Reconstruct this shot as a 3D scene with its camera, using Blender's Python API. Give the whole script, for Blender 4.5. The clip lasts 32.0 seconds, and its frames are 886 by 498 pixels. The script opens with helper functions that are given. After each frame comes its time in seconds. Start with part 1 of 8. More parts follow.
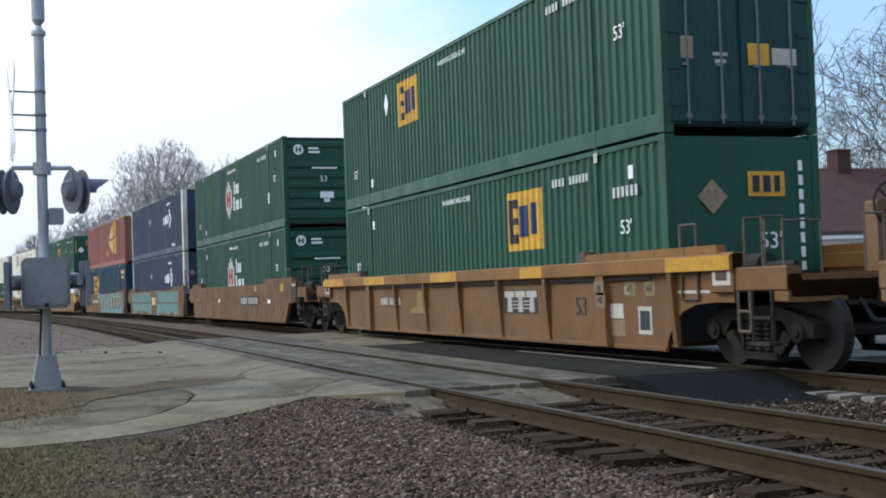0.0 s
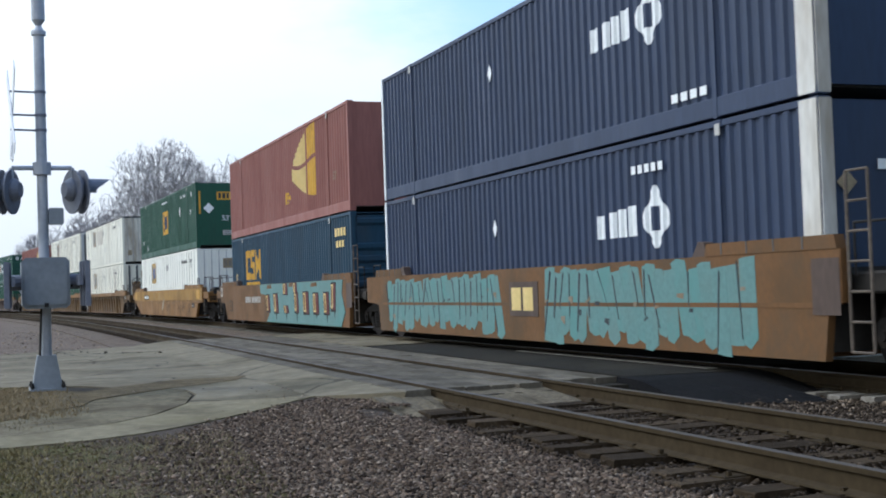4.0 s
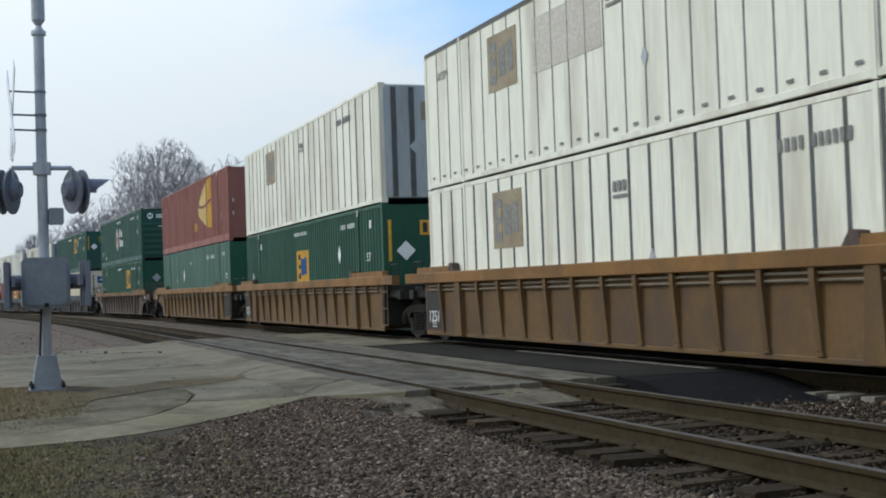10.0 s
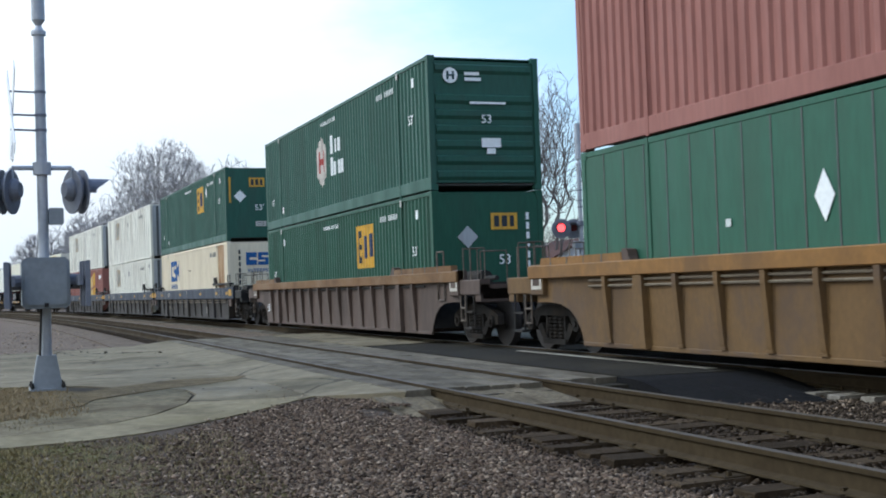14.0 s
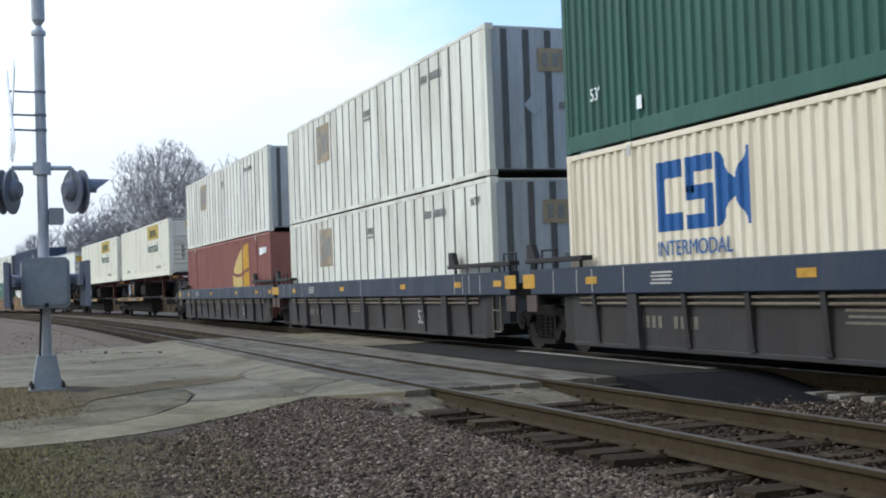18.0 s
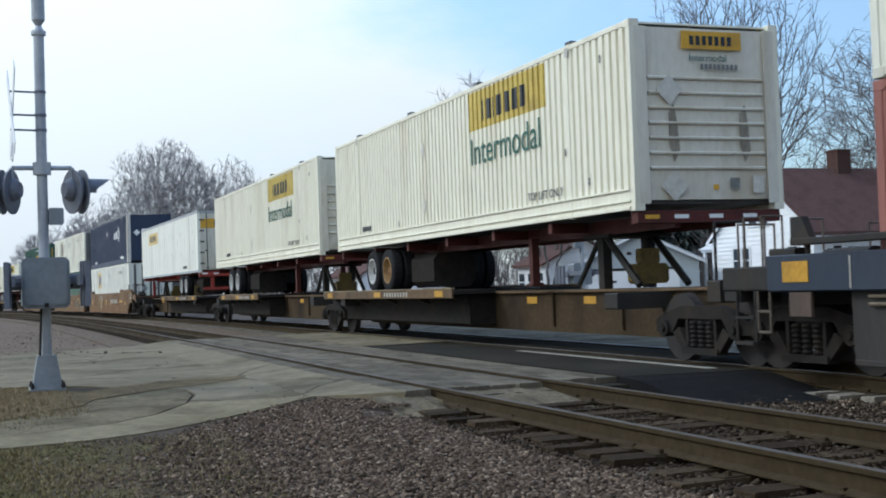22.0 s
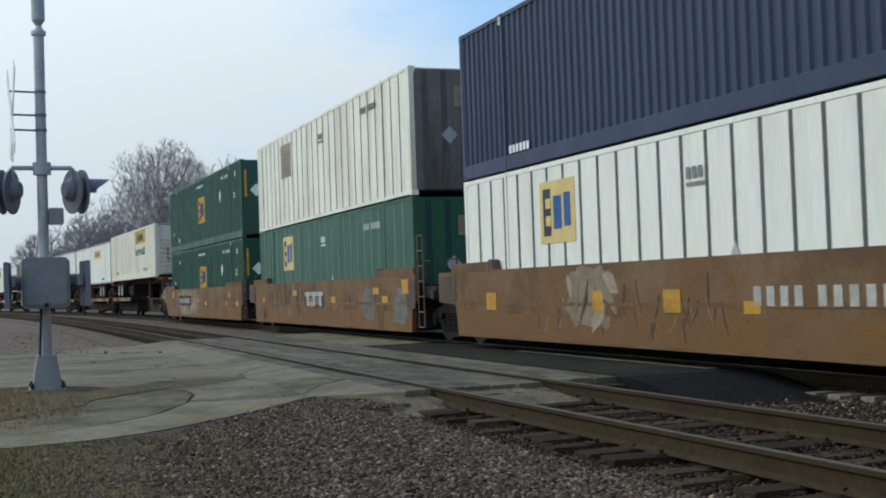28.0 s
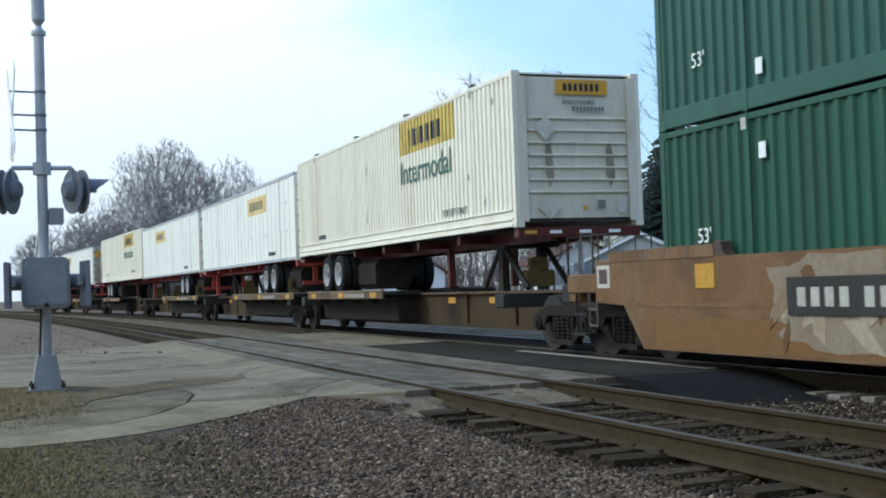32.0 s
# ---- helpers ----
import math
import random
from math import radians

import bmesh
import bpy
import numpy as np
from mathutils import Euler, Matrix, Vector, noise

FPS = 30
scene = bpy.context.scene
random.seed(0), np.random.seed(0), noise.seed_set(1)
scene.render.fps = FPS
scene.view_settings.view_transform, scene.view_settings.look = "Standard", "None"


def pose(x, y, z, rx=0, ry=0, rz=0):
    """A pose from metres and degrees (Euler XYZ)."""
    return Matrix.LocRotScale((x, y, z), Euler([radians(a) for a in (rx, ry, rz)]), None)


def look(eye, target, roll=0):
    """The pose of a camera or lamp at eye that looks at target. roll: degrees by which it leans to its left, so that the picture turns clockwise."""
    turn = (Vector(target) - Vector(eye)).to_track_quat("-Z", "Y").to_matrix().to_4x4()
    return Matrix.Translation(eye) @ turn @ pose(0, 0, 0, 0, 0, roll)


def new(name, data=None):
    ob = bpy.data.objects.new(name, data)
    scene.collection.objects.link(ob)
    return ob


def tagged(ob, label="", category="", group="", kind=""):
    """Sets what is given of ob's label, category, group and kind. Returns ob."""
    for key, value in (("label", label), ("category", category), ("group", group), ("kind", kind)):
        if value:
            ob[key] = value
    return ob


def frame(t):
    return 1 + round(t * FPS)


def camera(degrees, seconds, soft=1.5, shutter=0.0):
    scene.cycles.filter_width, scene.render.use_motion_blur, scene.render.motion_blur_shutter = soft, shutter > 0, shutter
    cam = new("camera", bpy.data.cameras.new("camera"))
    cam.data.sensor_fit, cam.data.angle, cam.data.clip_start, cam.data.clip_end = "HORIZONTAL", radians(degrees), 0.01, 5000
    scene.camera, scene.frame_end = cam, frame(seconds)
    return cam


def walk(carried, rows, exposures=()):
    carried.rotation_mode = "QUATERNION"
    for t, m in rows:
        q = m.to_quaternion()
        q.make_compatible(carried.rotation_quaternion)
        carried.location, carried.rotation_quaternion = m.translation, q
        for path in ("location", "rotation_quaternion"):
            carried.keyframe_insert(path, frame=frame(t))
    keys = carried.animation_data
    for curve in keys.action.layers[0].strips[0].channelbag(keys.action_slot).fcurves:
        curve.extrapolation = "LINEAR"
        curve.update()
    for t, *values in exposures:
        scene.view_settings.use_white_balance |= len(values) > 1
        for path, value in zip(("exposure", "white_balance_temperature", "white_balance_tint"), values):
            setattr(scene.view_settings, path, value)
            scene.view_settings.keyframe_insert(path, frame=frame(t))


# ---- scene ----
# ---------------------------------------------------------------- camera (stands still beside the crossing)
EYE = Vector((0.0, 0.0, 1.197))
WAY = Vector((-0.9360321, 0.35063432, 0.02999153))
cam = camera(39.67, 32.0, soft=1.9, shutter=0.08)
# the clip's camera brightens and darkens a little as pale and dark boxes pass
EXPOSURES = [(0.0, 0.42, 5850, 8), (6.0, 0.32, 5640, 6), (8.0, 0.15, 5820, 5), (11.0, 0.02, 5910, 4), (12.0, 0.14, 5750, 4), (13.0, 0.37, 5730, 5),
             (14.5, 0.48, 5700, 5), (17.0, 0.49, 5810, 6), (19.0, 0.30, 5750, 6), (21.0, 0.26, 5700, 5), (22.0, 0.25, 5760, 4), (23.0, 0.10, 5800, 4), (24.0, 0.10, 5840, 3),
             (27.0, -0.06, 5820, 3), (29.0, -0.04, 5820, 2), (30.0, -0.02, 5840, 2), (31.0, 0.27, 5590, 2), (32.0, 0.37, 5590, 2)]
STAND = look(EYE, EYE + WAY * 10, -1.99)
walk(cam, [(0.0, STAND), (32.0, STAND)], EXPOSURES)

# ---------------------------------------------------------------- world and sun: thin bright overcast with blue gaps
SUN_AZ, SUN_EL = radians(215), radians(38)      # azimuth from +Y, clockwise
world = bpy.data.worlds.new("sky")
scene.world = world
world.use_nodes = True
wt = world.node_tree
wt.nodes.clear()


def wnode(kind, **kw):
    n = wt.nodes.new(kind)
    for k, v in kw.items():
        n.inputs[k].default_value = v
    return n


sky = wt.nodes.new("ShaderNodeTexSky")
sky.sky_type, sky.sun_disc = "NISHITA", False
sky.sun_elevation, sky.sun_rotation = SUN_EL, SUN_AZ
sky.air_density, sky.dust_density, sky.ozone_density = 1.0, 1.2, 1.5
gain = wnode("ShaderNodeMix")
gain.data_type, gain.blend_type = "RGBA", "MULTIPLY"
gain.inputs[0].default_value = 1.0
gain.inputs[7].default_value = (0.19, 0.20, 0.21, 1)
wt.links.new(sky.outputs[0], gain.inputs[6])
geo = wt.nodes.new("ShaderNodeTexCoord")
mapn = wt.nodes.new("ShaderNodeMapping")
mapn.inputs["Scale"].default_value = (1.0, 1.0, 2.6)
mapn.inputs["Location"].default_value = (3.3, 1.7, 0.4)
wt.links.new(geo.outputs["Generated"], mapn.inputs[0])
cloud = wnode("ShaderNodeTexNoise", Scale=2.6, Detail=7.0, Roughness=0.55)
wt.links.new(mapn.outputs[0], cloud.inputs["Vector"])
nrm = wt.nodes.new("ShaderNodeVectorMath")
nrm.operation = "NORMALIZE"
wt.links.new(geo.outputs["Generated"], nrm.inputs[0])
dot = wt.nodes.new("ShaderNodeVectorMath")
dot.operation = "DOT_PRODUCT"
dot.inputs[1].default_value = (0.0, 0.75, 1.0)
wt.links.new(nrm.outputs[0], dot.inputs[0])
wob = wt.nodes.new("ShaderNodeMath")
wob.operation = "MULTIPLY_ADD"
wob.inputs[1].default_value = -0.95
wt.links.new(cloud.outputs[0], wob.inputs[0])
wt.links.new(dot.outputs["Value"], wob.inputs[2])
ramp = wt.nodes.new("ShaderNodeMapRange")
ramp.interpolation_type = "SMOOTHSTEP"
ramp.inputs[1].default_value, ramp.inputs[2].default_value = -0.20, 0.10
ramp.inputs[3].default_value, ramp.inputs[4].default_value = 1.0, 0.12
wt.links.new(wob.outputs[0], ramp.inputs[0])
blend = wnode("ShaderNodeMix")
blend.data_type = "RGBA"
blend.inputs[7].default_value = (0.91, 0.915, 0.925, 1)
wt.links.new(ramp.outputs[0], blend.inputs[0])
wt.links.new(gain.outputs[2], blend.inputs[6])
# an overcast sky is about three times as bright overhead as at the horizon
sep = wt.nodes.new("ShaderNodeSeparateXYZ")
wt.links.new(nrm.outputs[0], sep.inputs[0])
rise = wnode("ShaderNodeMapRange")
rise.inputs[1].default_value, rise.inputs[2].default_value = 0.0, 1.0
rise.inputs[3].default_value, rise.inputs[4].default_value = 0.68, 1.60
wt.links.new(sep.outputs["Z"], rise.inputs[0])
bg = wnode("ShaderNodeBackground")
wt.links.new(blend.outputs[2], bg.inputs[0])
# and brighter towards the veiled sun
glow = wt.nodes.new("ShaderNodeVectorMath")
glow.operation = "DOT_PRODUCT"
glow.inputs[1].default_value = (math.sin(SUN_AZ) * math.cos(SUN_EL), math.cos(SUN_AZ) * math.cos(SUN_EL), math.sin(SUN_EL))
wt.links.new(nrm.outputs[0], glow.inputs[0])
veil = wt.nodes.new("ShaderNodeMath")
veil.operation = "MULTIPLY_ADD"
veil.inputs[1].default_value, veil.inputs[2].default_value = 0.48, 0.88
wt.links.new(glow.outputs["Value"], veil.inputs[0])
total = wt.nodes.new("ShaderNodeMath")
total.operation = "MULTIPLY"
wt.links.new(rise.outputs[0], total.inputs[0])
wt.links.new(veil.outputs[0], total.inputs[1])
wt.links.new(total.outputs[0], bg.inputs[1])
wout = wt.nodes.new("ShaderNodeOutputWorld")
wt.links.new(bg.outputs[0], wout.inputs[0])

sun_data = bpy.data.lights.new("sun", "SUN")
sun_data.energy, sun_data.angle, sun_data.color = 1.1, radians(14), (1.0, 0.95, 0.88)
sun = new("sun", sun_data)
SUN_DIR = Vector((math.sin(SUN_AZ) * math.cos(SUN_EL), math.cos(SUN_AZ) * math.cos(SUN_EL), math.sin(SUN_EL)))
sun.matrix_world = look(SUN_DIR * 60, (0, 0, 0))


# ---------------------------------------------------------------- materials
MATS = {}


def mat(name, col, rough=0.6, metal=0.0, vary=0.18, dirt=None, amount=0.35, scale=1.5, fine=14.0,
        streak=1.0, bump=0.0, bscale=40.0, emit=None, each=0.0, island=0.0, stain=None):
    """A weathered surface: base colour, broad and fine variation, dirt in patches or streaks, relief."""
    if name in MATS:
        return MATS[name]
    m = bpy.data.materials.new(name)
    m.use_nodes = True
    t = m.node_tree
    t.nodes.clear()
    out = t.nodes.new("ShaderNodeOutputMaterial")
    b = t.nodes.new("ShaderNodeBsdfPrincipled")
    t.links.new(b.outputs[0], out.inputs[0])
    b.inputs["Metallic"].default_value = metal
    b.inputs["Specular IOR Level"].default_value = 0.5 if rough < 0.5 else 0.28 if rough < 0.8 else 0.08
    tc = t.nodes.new("ShaderNodeTexCoord")
    mp = t.nodes.new("ShaderNodeMapping")
    mp.inputs["Scale"].default_value = (1, 1, 1 / streak)
    t.links.new(tc.outputs["Object"], mp.inputs[0])
    oi = t.nodes.new("ShaderNodeObjectInfo")
    add = t.nodes.new("ShaderNodeVectorMath")
    add.operation = "MULTIPLY_ADD"
    add.inputs[1].default_value = (37, 19, 23)
    cmb = t.nodes.new("ShaderNodeCombineXYZ")
    for k in range(3):
        t.links.new(oi.outputs["Random"], cmb.inputs[k])
    t.links.new(cmb.outputs[0], add.inputs[0])
    t.links.new(mp.outputs[0], add.inputs[2])
    n1 = t.nodes.new("ShaderNodeTexNoise")
    n1.inputs["Scale"].default_value, n1.inputs["Detail"].default_value = scale, 5
    n2 = t.nodes.new("ShaderNodeTexNoise")
    n2.inputs["Scale"].default_value, n2.inputs["Detail"].default_value = fine, 4
    for n in (n1, n2):
        t.links.new(add.outputs[0], n.inputs["Vector"])

    def mix(fac, a, c, kind="MIX"):
        x = t.nodes.new("ShaderNodeMix")
        x.data_type, x.blend_type = "RGBA", kind
        for sock, v in ((0, fac), (6, a), (7, c)):
            if hasattr(v, "is_output"):
                t.links.new(v, x.inputs[sock])
            elif sock == 0:
                x.inputs[0].default_value = v
            else:
                x.inputs[sock].default_value = (*v, 1)
        return x.outputs[2]

    def span(src, lo, hi, a=0.0, c=1.0):
        r = t.nodes.new("ShaderNodeMapRange")
        r.inputs[1].default_value, r.inputs[2].default_value = lo, hi
        r.inputs[3].default_value, r.inputs[4].default_value = a, c
        t.links.new(src, r.inputs[0])
        return r.outputs[0]

    lo = tuple(c * (1 - vary) for c in col)
    hi = tuple(min(1, c * (1 + vary)) for c in col)
    colour = mix(span(n2.outputs[0], 0.3, 0.7), lo, hi)
    if each:
        grey = t.nodes.new("ShaderNodeMapRange")
        grey.inputs[3].default_value, grey.inputs[4].default_value = 1 - each, 1 + each
        t.links.new(oi.outputs["Random"], grey.inputs[0])
        sc = t.nodes.new("ShaderNodeVectorMath")
        sc.operation = "SCALE"
        t.links.new(colour, sc.inputs[0])
        t.links.new(grey.outputs[0], sc.inputs["Scale"])
        colour = sc.outputs[0]
    if island:
        gi = t.nodes.new("ShaderNodeNewGeometry")
        rr = t.nodes.new("ShaderNodeMapRange")
        rr.inputs[3].default_value, rr.inputs[4].default_value = 1 - island, 1 + island
        t.links.new(gi.outputs["Random Per Island"], rr.inputs[0])
        sc = t.nodes.new("ShaderNodeVectorMath")
        sc.operation = "SCALE"
        t.links.new(colour, sc.inputs[0])
        t.links.new(rr.outputs[0], sc.inputs["Scale"])
        colour = sc.outputs[0]
    if dirt:
        colour = mix(span(n1.outputs[0], 0.48, 0.72, 0.0, amount), colour, dirt)
    if stain:
        n4 = t.nodes.new("ShaderNodeTexNoise")
        n4.inputs["Scale"].default_value, n4.inputs["Detail"].default_value, n4.inputs["Roughness"].default_value = 0.7, 8, 0.68
        t.links.new(add.outputs[0], n4.inputs["Vector"])
        colour = mix(span(n4.outputs[0], 0.50, 0.62, 0.0, 0.75), colour, stain)
    t.links.new(colour, b.inputs["Base Color"])
    t.links.new(span(n1.outputs[0], 0.3, 0.7, max(0.05, rough - 0.1), min(1, rough + 0.12)), b.inputs["Roughness"])
    if bump:
        bp = t.nodes.new("ShaderNodeBump")
        bp.inputs["Distance"].default_value = bump
        n3 = t.nodes.new("ShaderNodeTexNoise")
        n3.inputs["Scale"].default_value, n3.inputs["Detail"].default_value = bscale, 6
        t.links.new(tc.outputs["Object"], n3.inputs["Vector"])
        t.links.new(n3.outputs[0], bp.inputs["Height"])
        t.links.new(bp.outputs[0], b.inputs["Normal"])
    if emit:
        b.inputs["Emission Color"].default_value = (*emit[:3], 1)
        b.inputs["Emission Strength"].default_value = emit[3]
    MATS[name] = m
    return m


RUST = (0.16, 0.07, 0.03)
GREEN = mat("green_paint", (0.019, 0.078, 0.047), 0.5, dirt=(0.028, 0.062, 0.042), amount=0.6, streak=5, vary=0.1)
GREEN_B = mat("green_paint_bluish", (0.026, 0.088, 0.062), 0.5, dirt=(0.04, 0.076, 0.058), amount=0.6, streak=5, vary=0.1)
GREEN_C = mat("green_paint_faded", (0.026, 0.094, 0.057), 0.5, dirt=(0.042, 0.082, 0.055), amount=0.6, streak=5, vary=0.1)
NAVY = mat("navy_paint", (0.030, 0.045, 0.085), 0.5, dirt=(0.044, 0.054, 0.078), amount=0.5, streak=5, vary=0.1)
STEELBLUE = mat("slate_blue_paint", (0.018, 0.052, 0.085), 0.56, dirt=(0.04, 0.05, 0.06), amount=0.5, streak=5, vary=0.1)
RUSTRED = mat("rust_red_paint", (0.262, 0.108, 0.086), 0.6, dirt=(0.195, 0.080, 0.064), amount=0.6, streak=6, vary=0.1)
CREAM = mat("cream_paint", (0.7, 0.62, 0.46), 0.5, dirt=(0.42, 0.34, 0.22), amount=0.35, streak=6, vary=0.06)
JBWHITE = mat("off_white_paint", (0.76, 0.735, 0.60), 0.5, dirt=(0.56, 0.50, 0.37), amount=0.45, streak=6, vary=0.06)
WHITE = mat("white_panel", (0.765, 0.75, 0.615), 0.42, dirt=(0.42, 0.36, 0.26), amount=0.6, streak=6, vary=0.06)
WHITE_C = mat("clean_white_panel", (0.785, 0.785, 0.685), 0.4, dirt=(0.5, 0.48, 0.42), amount=0.35, streak=6, vary=0.05)
WHITE_D = mat("grimy_white_panel", (0.66, 0.65, 0.545), 0.45, dirt=(0.36, 0.32, 0.25), amount=0.7, streak=6, vary=0.08, stain=(0.5, 0.48, 0.41))
ALU = mat("dull_aluminium", (0.38, 0.40, 0.41), 0.45, 0.25, dirt=(0.2, 0.19, 0.17), amount=0.5, streak=6, vary=0.1)
DARKSTRIP = mat("dark_post_steel", (0.085, 0.09, 0.088), 0.55, dirt=RUST, amount=0.2, streak=4)
SEAM = mat("panel_seam", (0.20, 0.20, 0.185), 0.6, vary=0.2)
OCHRE = mat("ochre_car_paint", (0.215, 0.106, 0.026), 0.6, dirt=(0.10, 0.056, 0.024), amount=0.6, streak=1.3, scale=0.9, vary=0.10, stain=(0.13, 0.072, 0.028))
OCHRE_B = mat("brownish_ochre_paint", (0.165, 0.082, 0.028), 0.62, dirt=(0.095, 0.052, 0.024), amount=0.6, streak=1.3, scale=0.9, vary=0.10, stain=(0.125, 0.064, 0.027))
YELLOW = mat("yellow_paint", (0.46, 0.25, 0.025), 0.5, dirt=(0.2, 0.11, 0.03), amount=0.5)
BROWN = mat("brown_car_paint", (0.140, 0.068, 0.022), 0.68, dirt=(0.08, 0.048, 0.02), amount=0.7, streak=1.3, scale=0.9, vary=0.10, stain=(0.09, 0.057, 0.028))
RUSTBROWN = mat("rusty_brown_paint", (0.150, 0.080, 0.029), 0.68, dirt=(0.080, 0.045, 0.024), amount=0.85, streak=1.0, scale=0.8, vary=0.14, stain=(0.18, 0.115, 0.062))
GREYBROWN = mat("grey_brown_paint", (0.082, 0.056, 0.043), 0.6, dirt=(0.044, 0.034, 0.027), amount=0.7, streak=3, vary=0.15)
CARGREY = mat("grimy_grey_paint", (0.034, 0.031, 0.029), 0.68, dirt=(0.024, 0.02, 0.017), amount=0.8, streak=2, scale=0.9, vary=0.15, stain=(0.034, 0.028, 0.022))
SILLBLUE = mat("dull_blue_sill", (0.023, 0.032, 0.050), 0.55, dirt=(0.05, 0.055, 0.07), amount=0.6, streak=3, vary=0.12)
BLACKSTEEL = mat("black_grimy_steel", (0.021, 0.0195, 0.017), 0.72, 0.0, dirt=(0.05, 0.037, 0.025), amount=0.6, fine=9)
REDFRAME = mat("red_chassis_paint", (0.30, 0.045, 0.03), 0.55, dirt=(0.11, 0.035, 0.025), amount=0.6)
RUBBER = mat("tyre_rubber", (0.022, 0.022, 0.023), 0.85, vary=0.2)
RIM = mat("white_wheel_rim", (0.52, 0.52, 0.5), 0.5, dirt=RUST, amount=0.3)
RUSTRIM = mat("rusty_wheel_rim", (0.30, 0.19, 0.08), 0.6, dirt=(0.20, 0.10, 0.035), amount=0.7, scale=3, vary=0.2)
INKWHITE = mat("white_marking", (0.78, 0.80, 0.78), 0.5, vary=0.06)
PALEINK = mat("worn_white_marking", (0.5, 0.53, 0.5), 0.5, vary=0.12)
INKDARK = mat("dark_marking", (0.03, 0.035, 0.04), 0.5, vary=0.1)
LOGOYEL = mat("logo_yellow", (0.62, 0.355, 0.04), 0.55, dirt=(0.36, 0.22, 0.06), amount=0.6, scale=2.2, vary=0.1)
LOGOPALE = mat("logo_pale_yellow", (0.66, 0.50, 0.19), 0.5, dirt=(0.46, 0.32, 0.12), amount=0.4, vary=0.08)
LOGOFADE = mat("logo_faded", (0.30, 0.24, 0.15), 0.55, dirt=(0.16, 0.13, 0.1), amount=0.6, vary=0.15)
LOGOBLUE = mat("logo_blue", (0.02, 0.09, 0.26), 0.5, vary=0.1)
INKNAVY = mat("dark_navy_marking", (0.02, 0.04, 0.10), 0.5, vary=0.12)
LOGOGREEN = mat("logo_dark_green", (0.025, 0.10, 0.075), 0.5, vary=0.1)
LOGORED = mat("logo_red", (0.36, 0.05, 0.04), 0.5, vary=0.1)
CYAN = mat("cyan_spray_paint", (0.12, 0.225, 0.21), 0.62, dirt=(0.15, 0.22, 0.2), amount=0.5, vary=0.10, stain=(0.10, 0.24, 0.22))
PALESPRAY = mat("pale_spray_paint", (0.225, 0.18, 0.125), 0.65, dirt=(0.18, 0.12, 0.07), amount=0.8, scale=2.2, vary=0.15, stain=(0.2, 0.14, 0.085))
ASPHALT = mat("road_asphalt", (0.192, 0.163, 0.108), 0.88, dirt=(0.098, 0.082, 0.050), amount=0.8, scale=0.55, fine=5, vary=0.18, bump=0.012, bscale=60)


def worn_asphalt(m, along=(0.9, 0.28, 1.0), crack=0.45):
    """Adds streaks along the traffic, patches and dark cracks to a road surface."""
    t = m.node_tree
    b = next(n for n in t.nodes if n.type == "BSDF_PRINCIPLED")
    src = b.inputs["Base Color"].links[0].from_socket
    tc = t.nodes.new("ShaderNodeTexCoord")
    mp = t.nodes.new("ShaderNodeMapping")
    mp.inputs["Scale"].default_value = along
    t.links.new(tc.outputs["Object"], mp.inputs[0])
    n = t.nodes.new("ShaderNodeTexNoise")
    n.inputs["Scale"].default_value, n.inputs["Detail"].default_value, n.inputs["Roughness"].default_value = 1.6, 7, 0.65
    t.links.new(mp.outputs[0], n.inputs["Vector"])
    r = t.nodes.new("ShaderNodeMapRange")
    r.inputs[1].default_value, r.inputs[2].default_value, r.inputs[3].default_value, r.inputs[4].default_value = 0.32, 0.68, 0.74, 1.20
    t.links.new(n.outputs[0], r.inputs[0])
    warp = t.nodes.new("ShaderNodeTexNoise")
    warp.inputs["Scale"].default_value, warp.inputs["Detail"].default_value = 0.9, 5
    t.links.new(tc.outputs["Object"], warp.inputs["Vector"])
    add = t.nodes.new("ShaderNodeVectorMath")
    add.operation = "MULTIPLY_ADD"
    add.inputs[1].default_value = (1.4, 1.4, 0)
    t.links.new(warp.outputs["Color"], add.inputs[0])
    t.links.new(tc.outputs["Object"], add.inputs[2])
    v = t.nodes.new("ShaderNodeTexVoronoi")
    v.feature = "DISTANCE_TO_EDGE"
    v.inputs["Scale"].default_value = 0.33
    t.links.new(add.outputs[0], v.inputs["Vector"])
    c = t.nodes.new("ShaderNodeMapRange")
    c.inputs[1].default_value, c.inputs[2].default_value, c.inputs[3].default_value, c.inputs[4].default_value = 0.004, 0.018, crack, 1.0
    t.links.new(v.outputs["Distance"], c.inputs[0])
    mul = t.nodes.new("ShaderNodeMath")
    mul.operation = "MULTIPLY"
    t.links.new(r.outputs[0], mul.inputs[0])
    t.links.new(c.outputs[0], mul.inputs[1])
    sc = t.nodes.new("ShaderNodeVectorMath")
    sc.operation = "SCALE"
    t.links.new(src, sc.inputs[0])
    t.links.new(mul.outputs[0], sc.inputs["Scale"])
    t.links.new(sc.outputs[0], b.inputs["Base Color"])


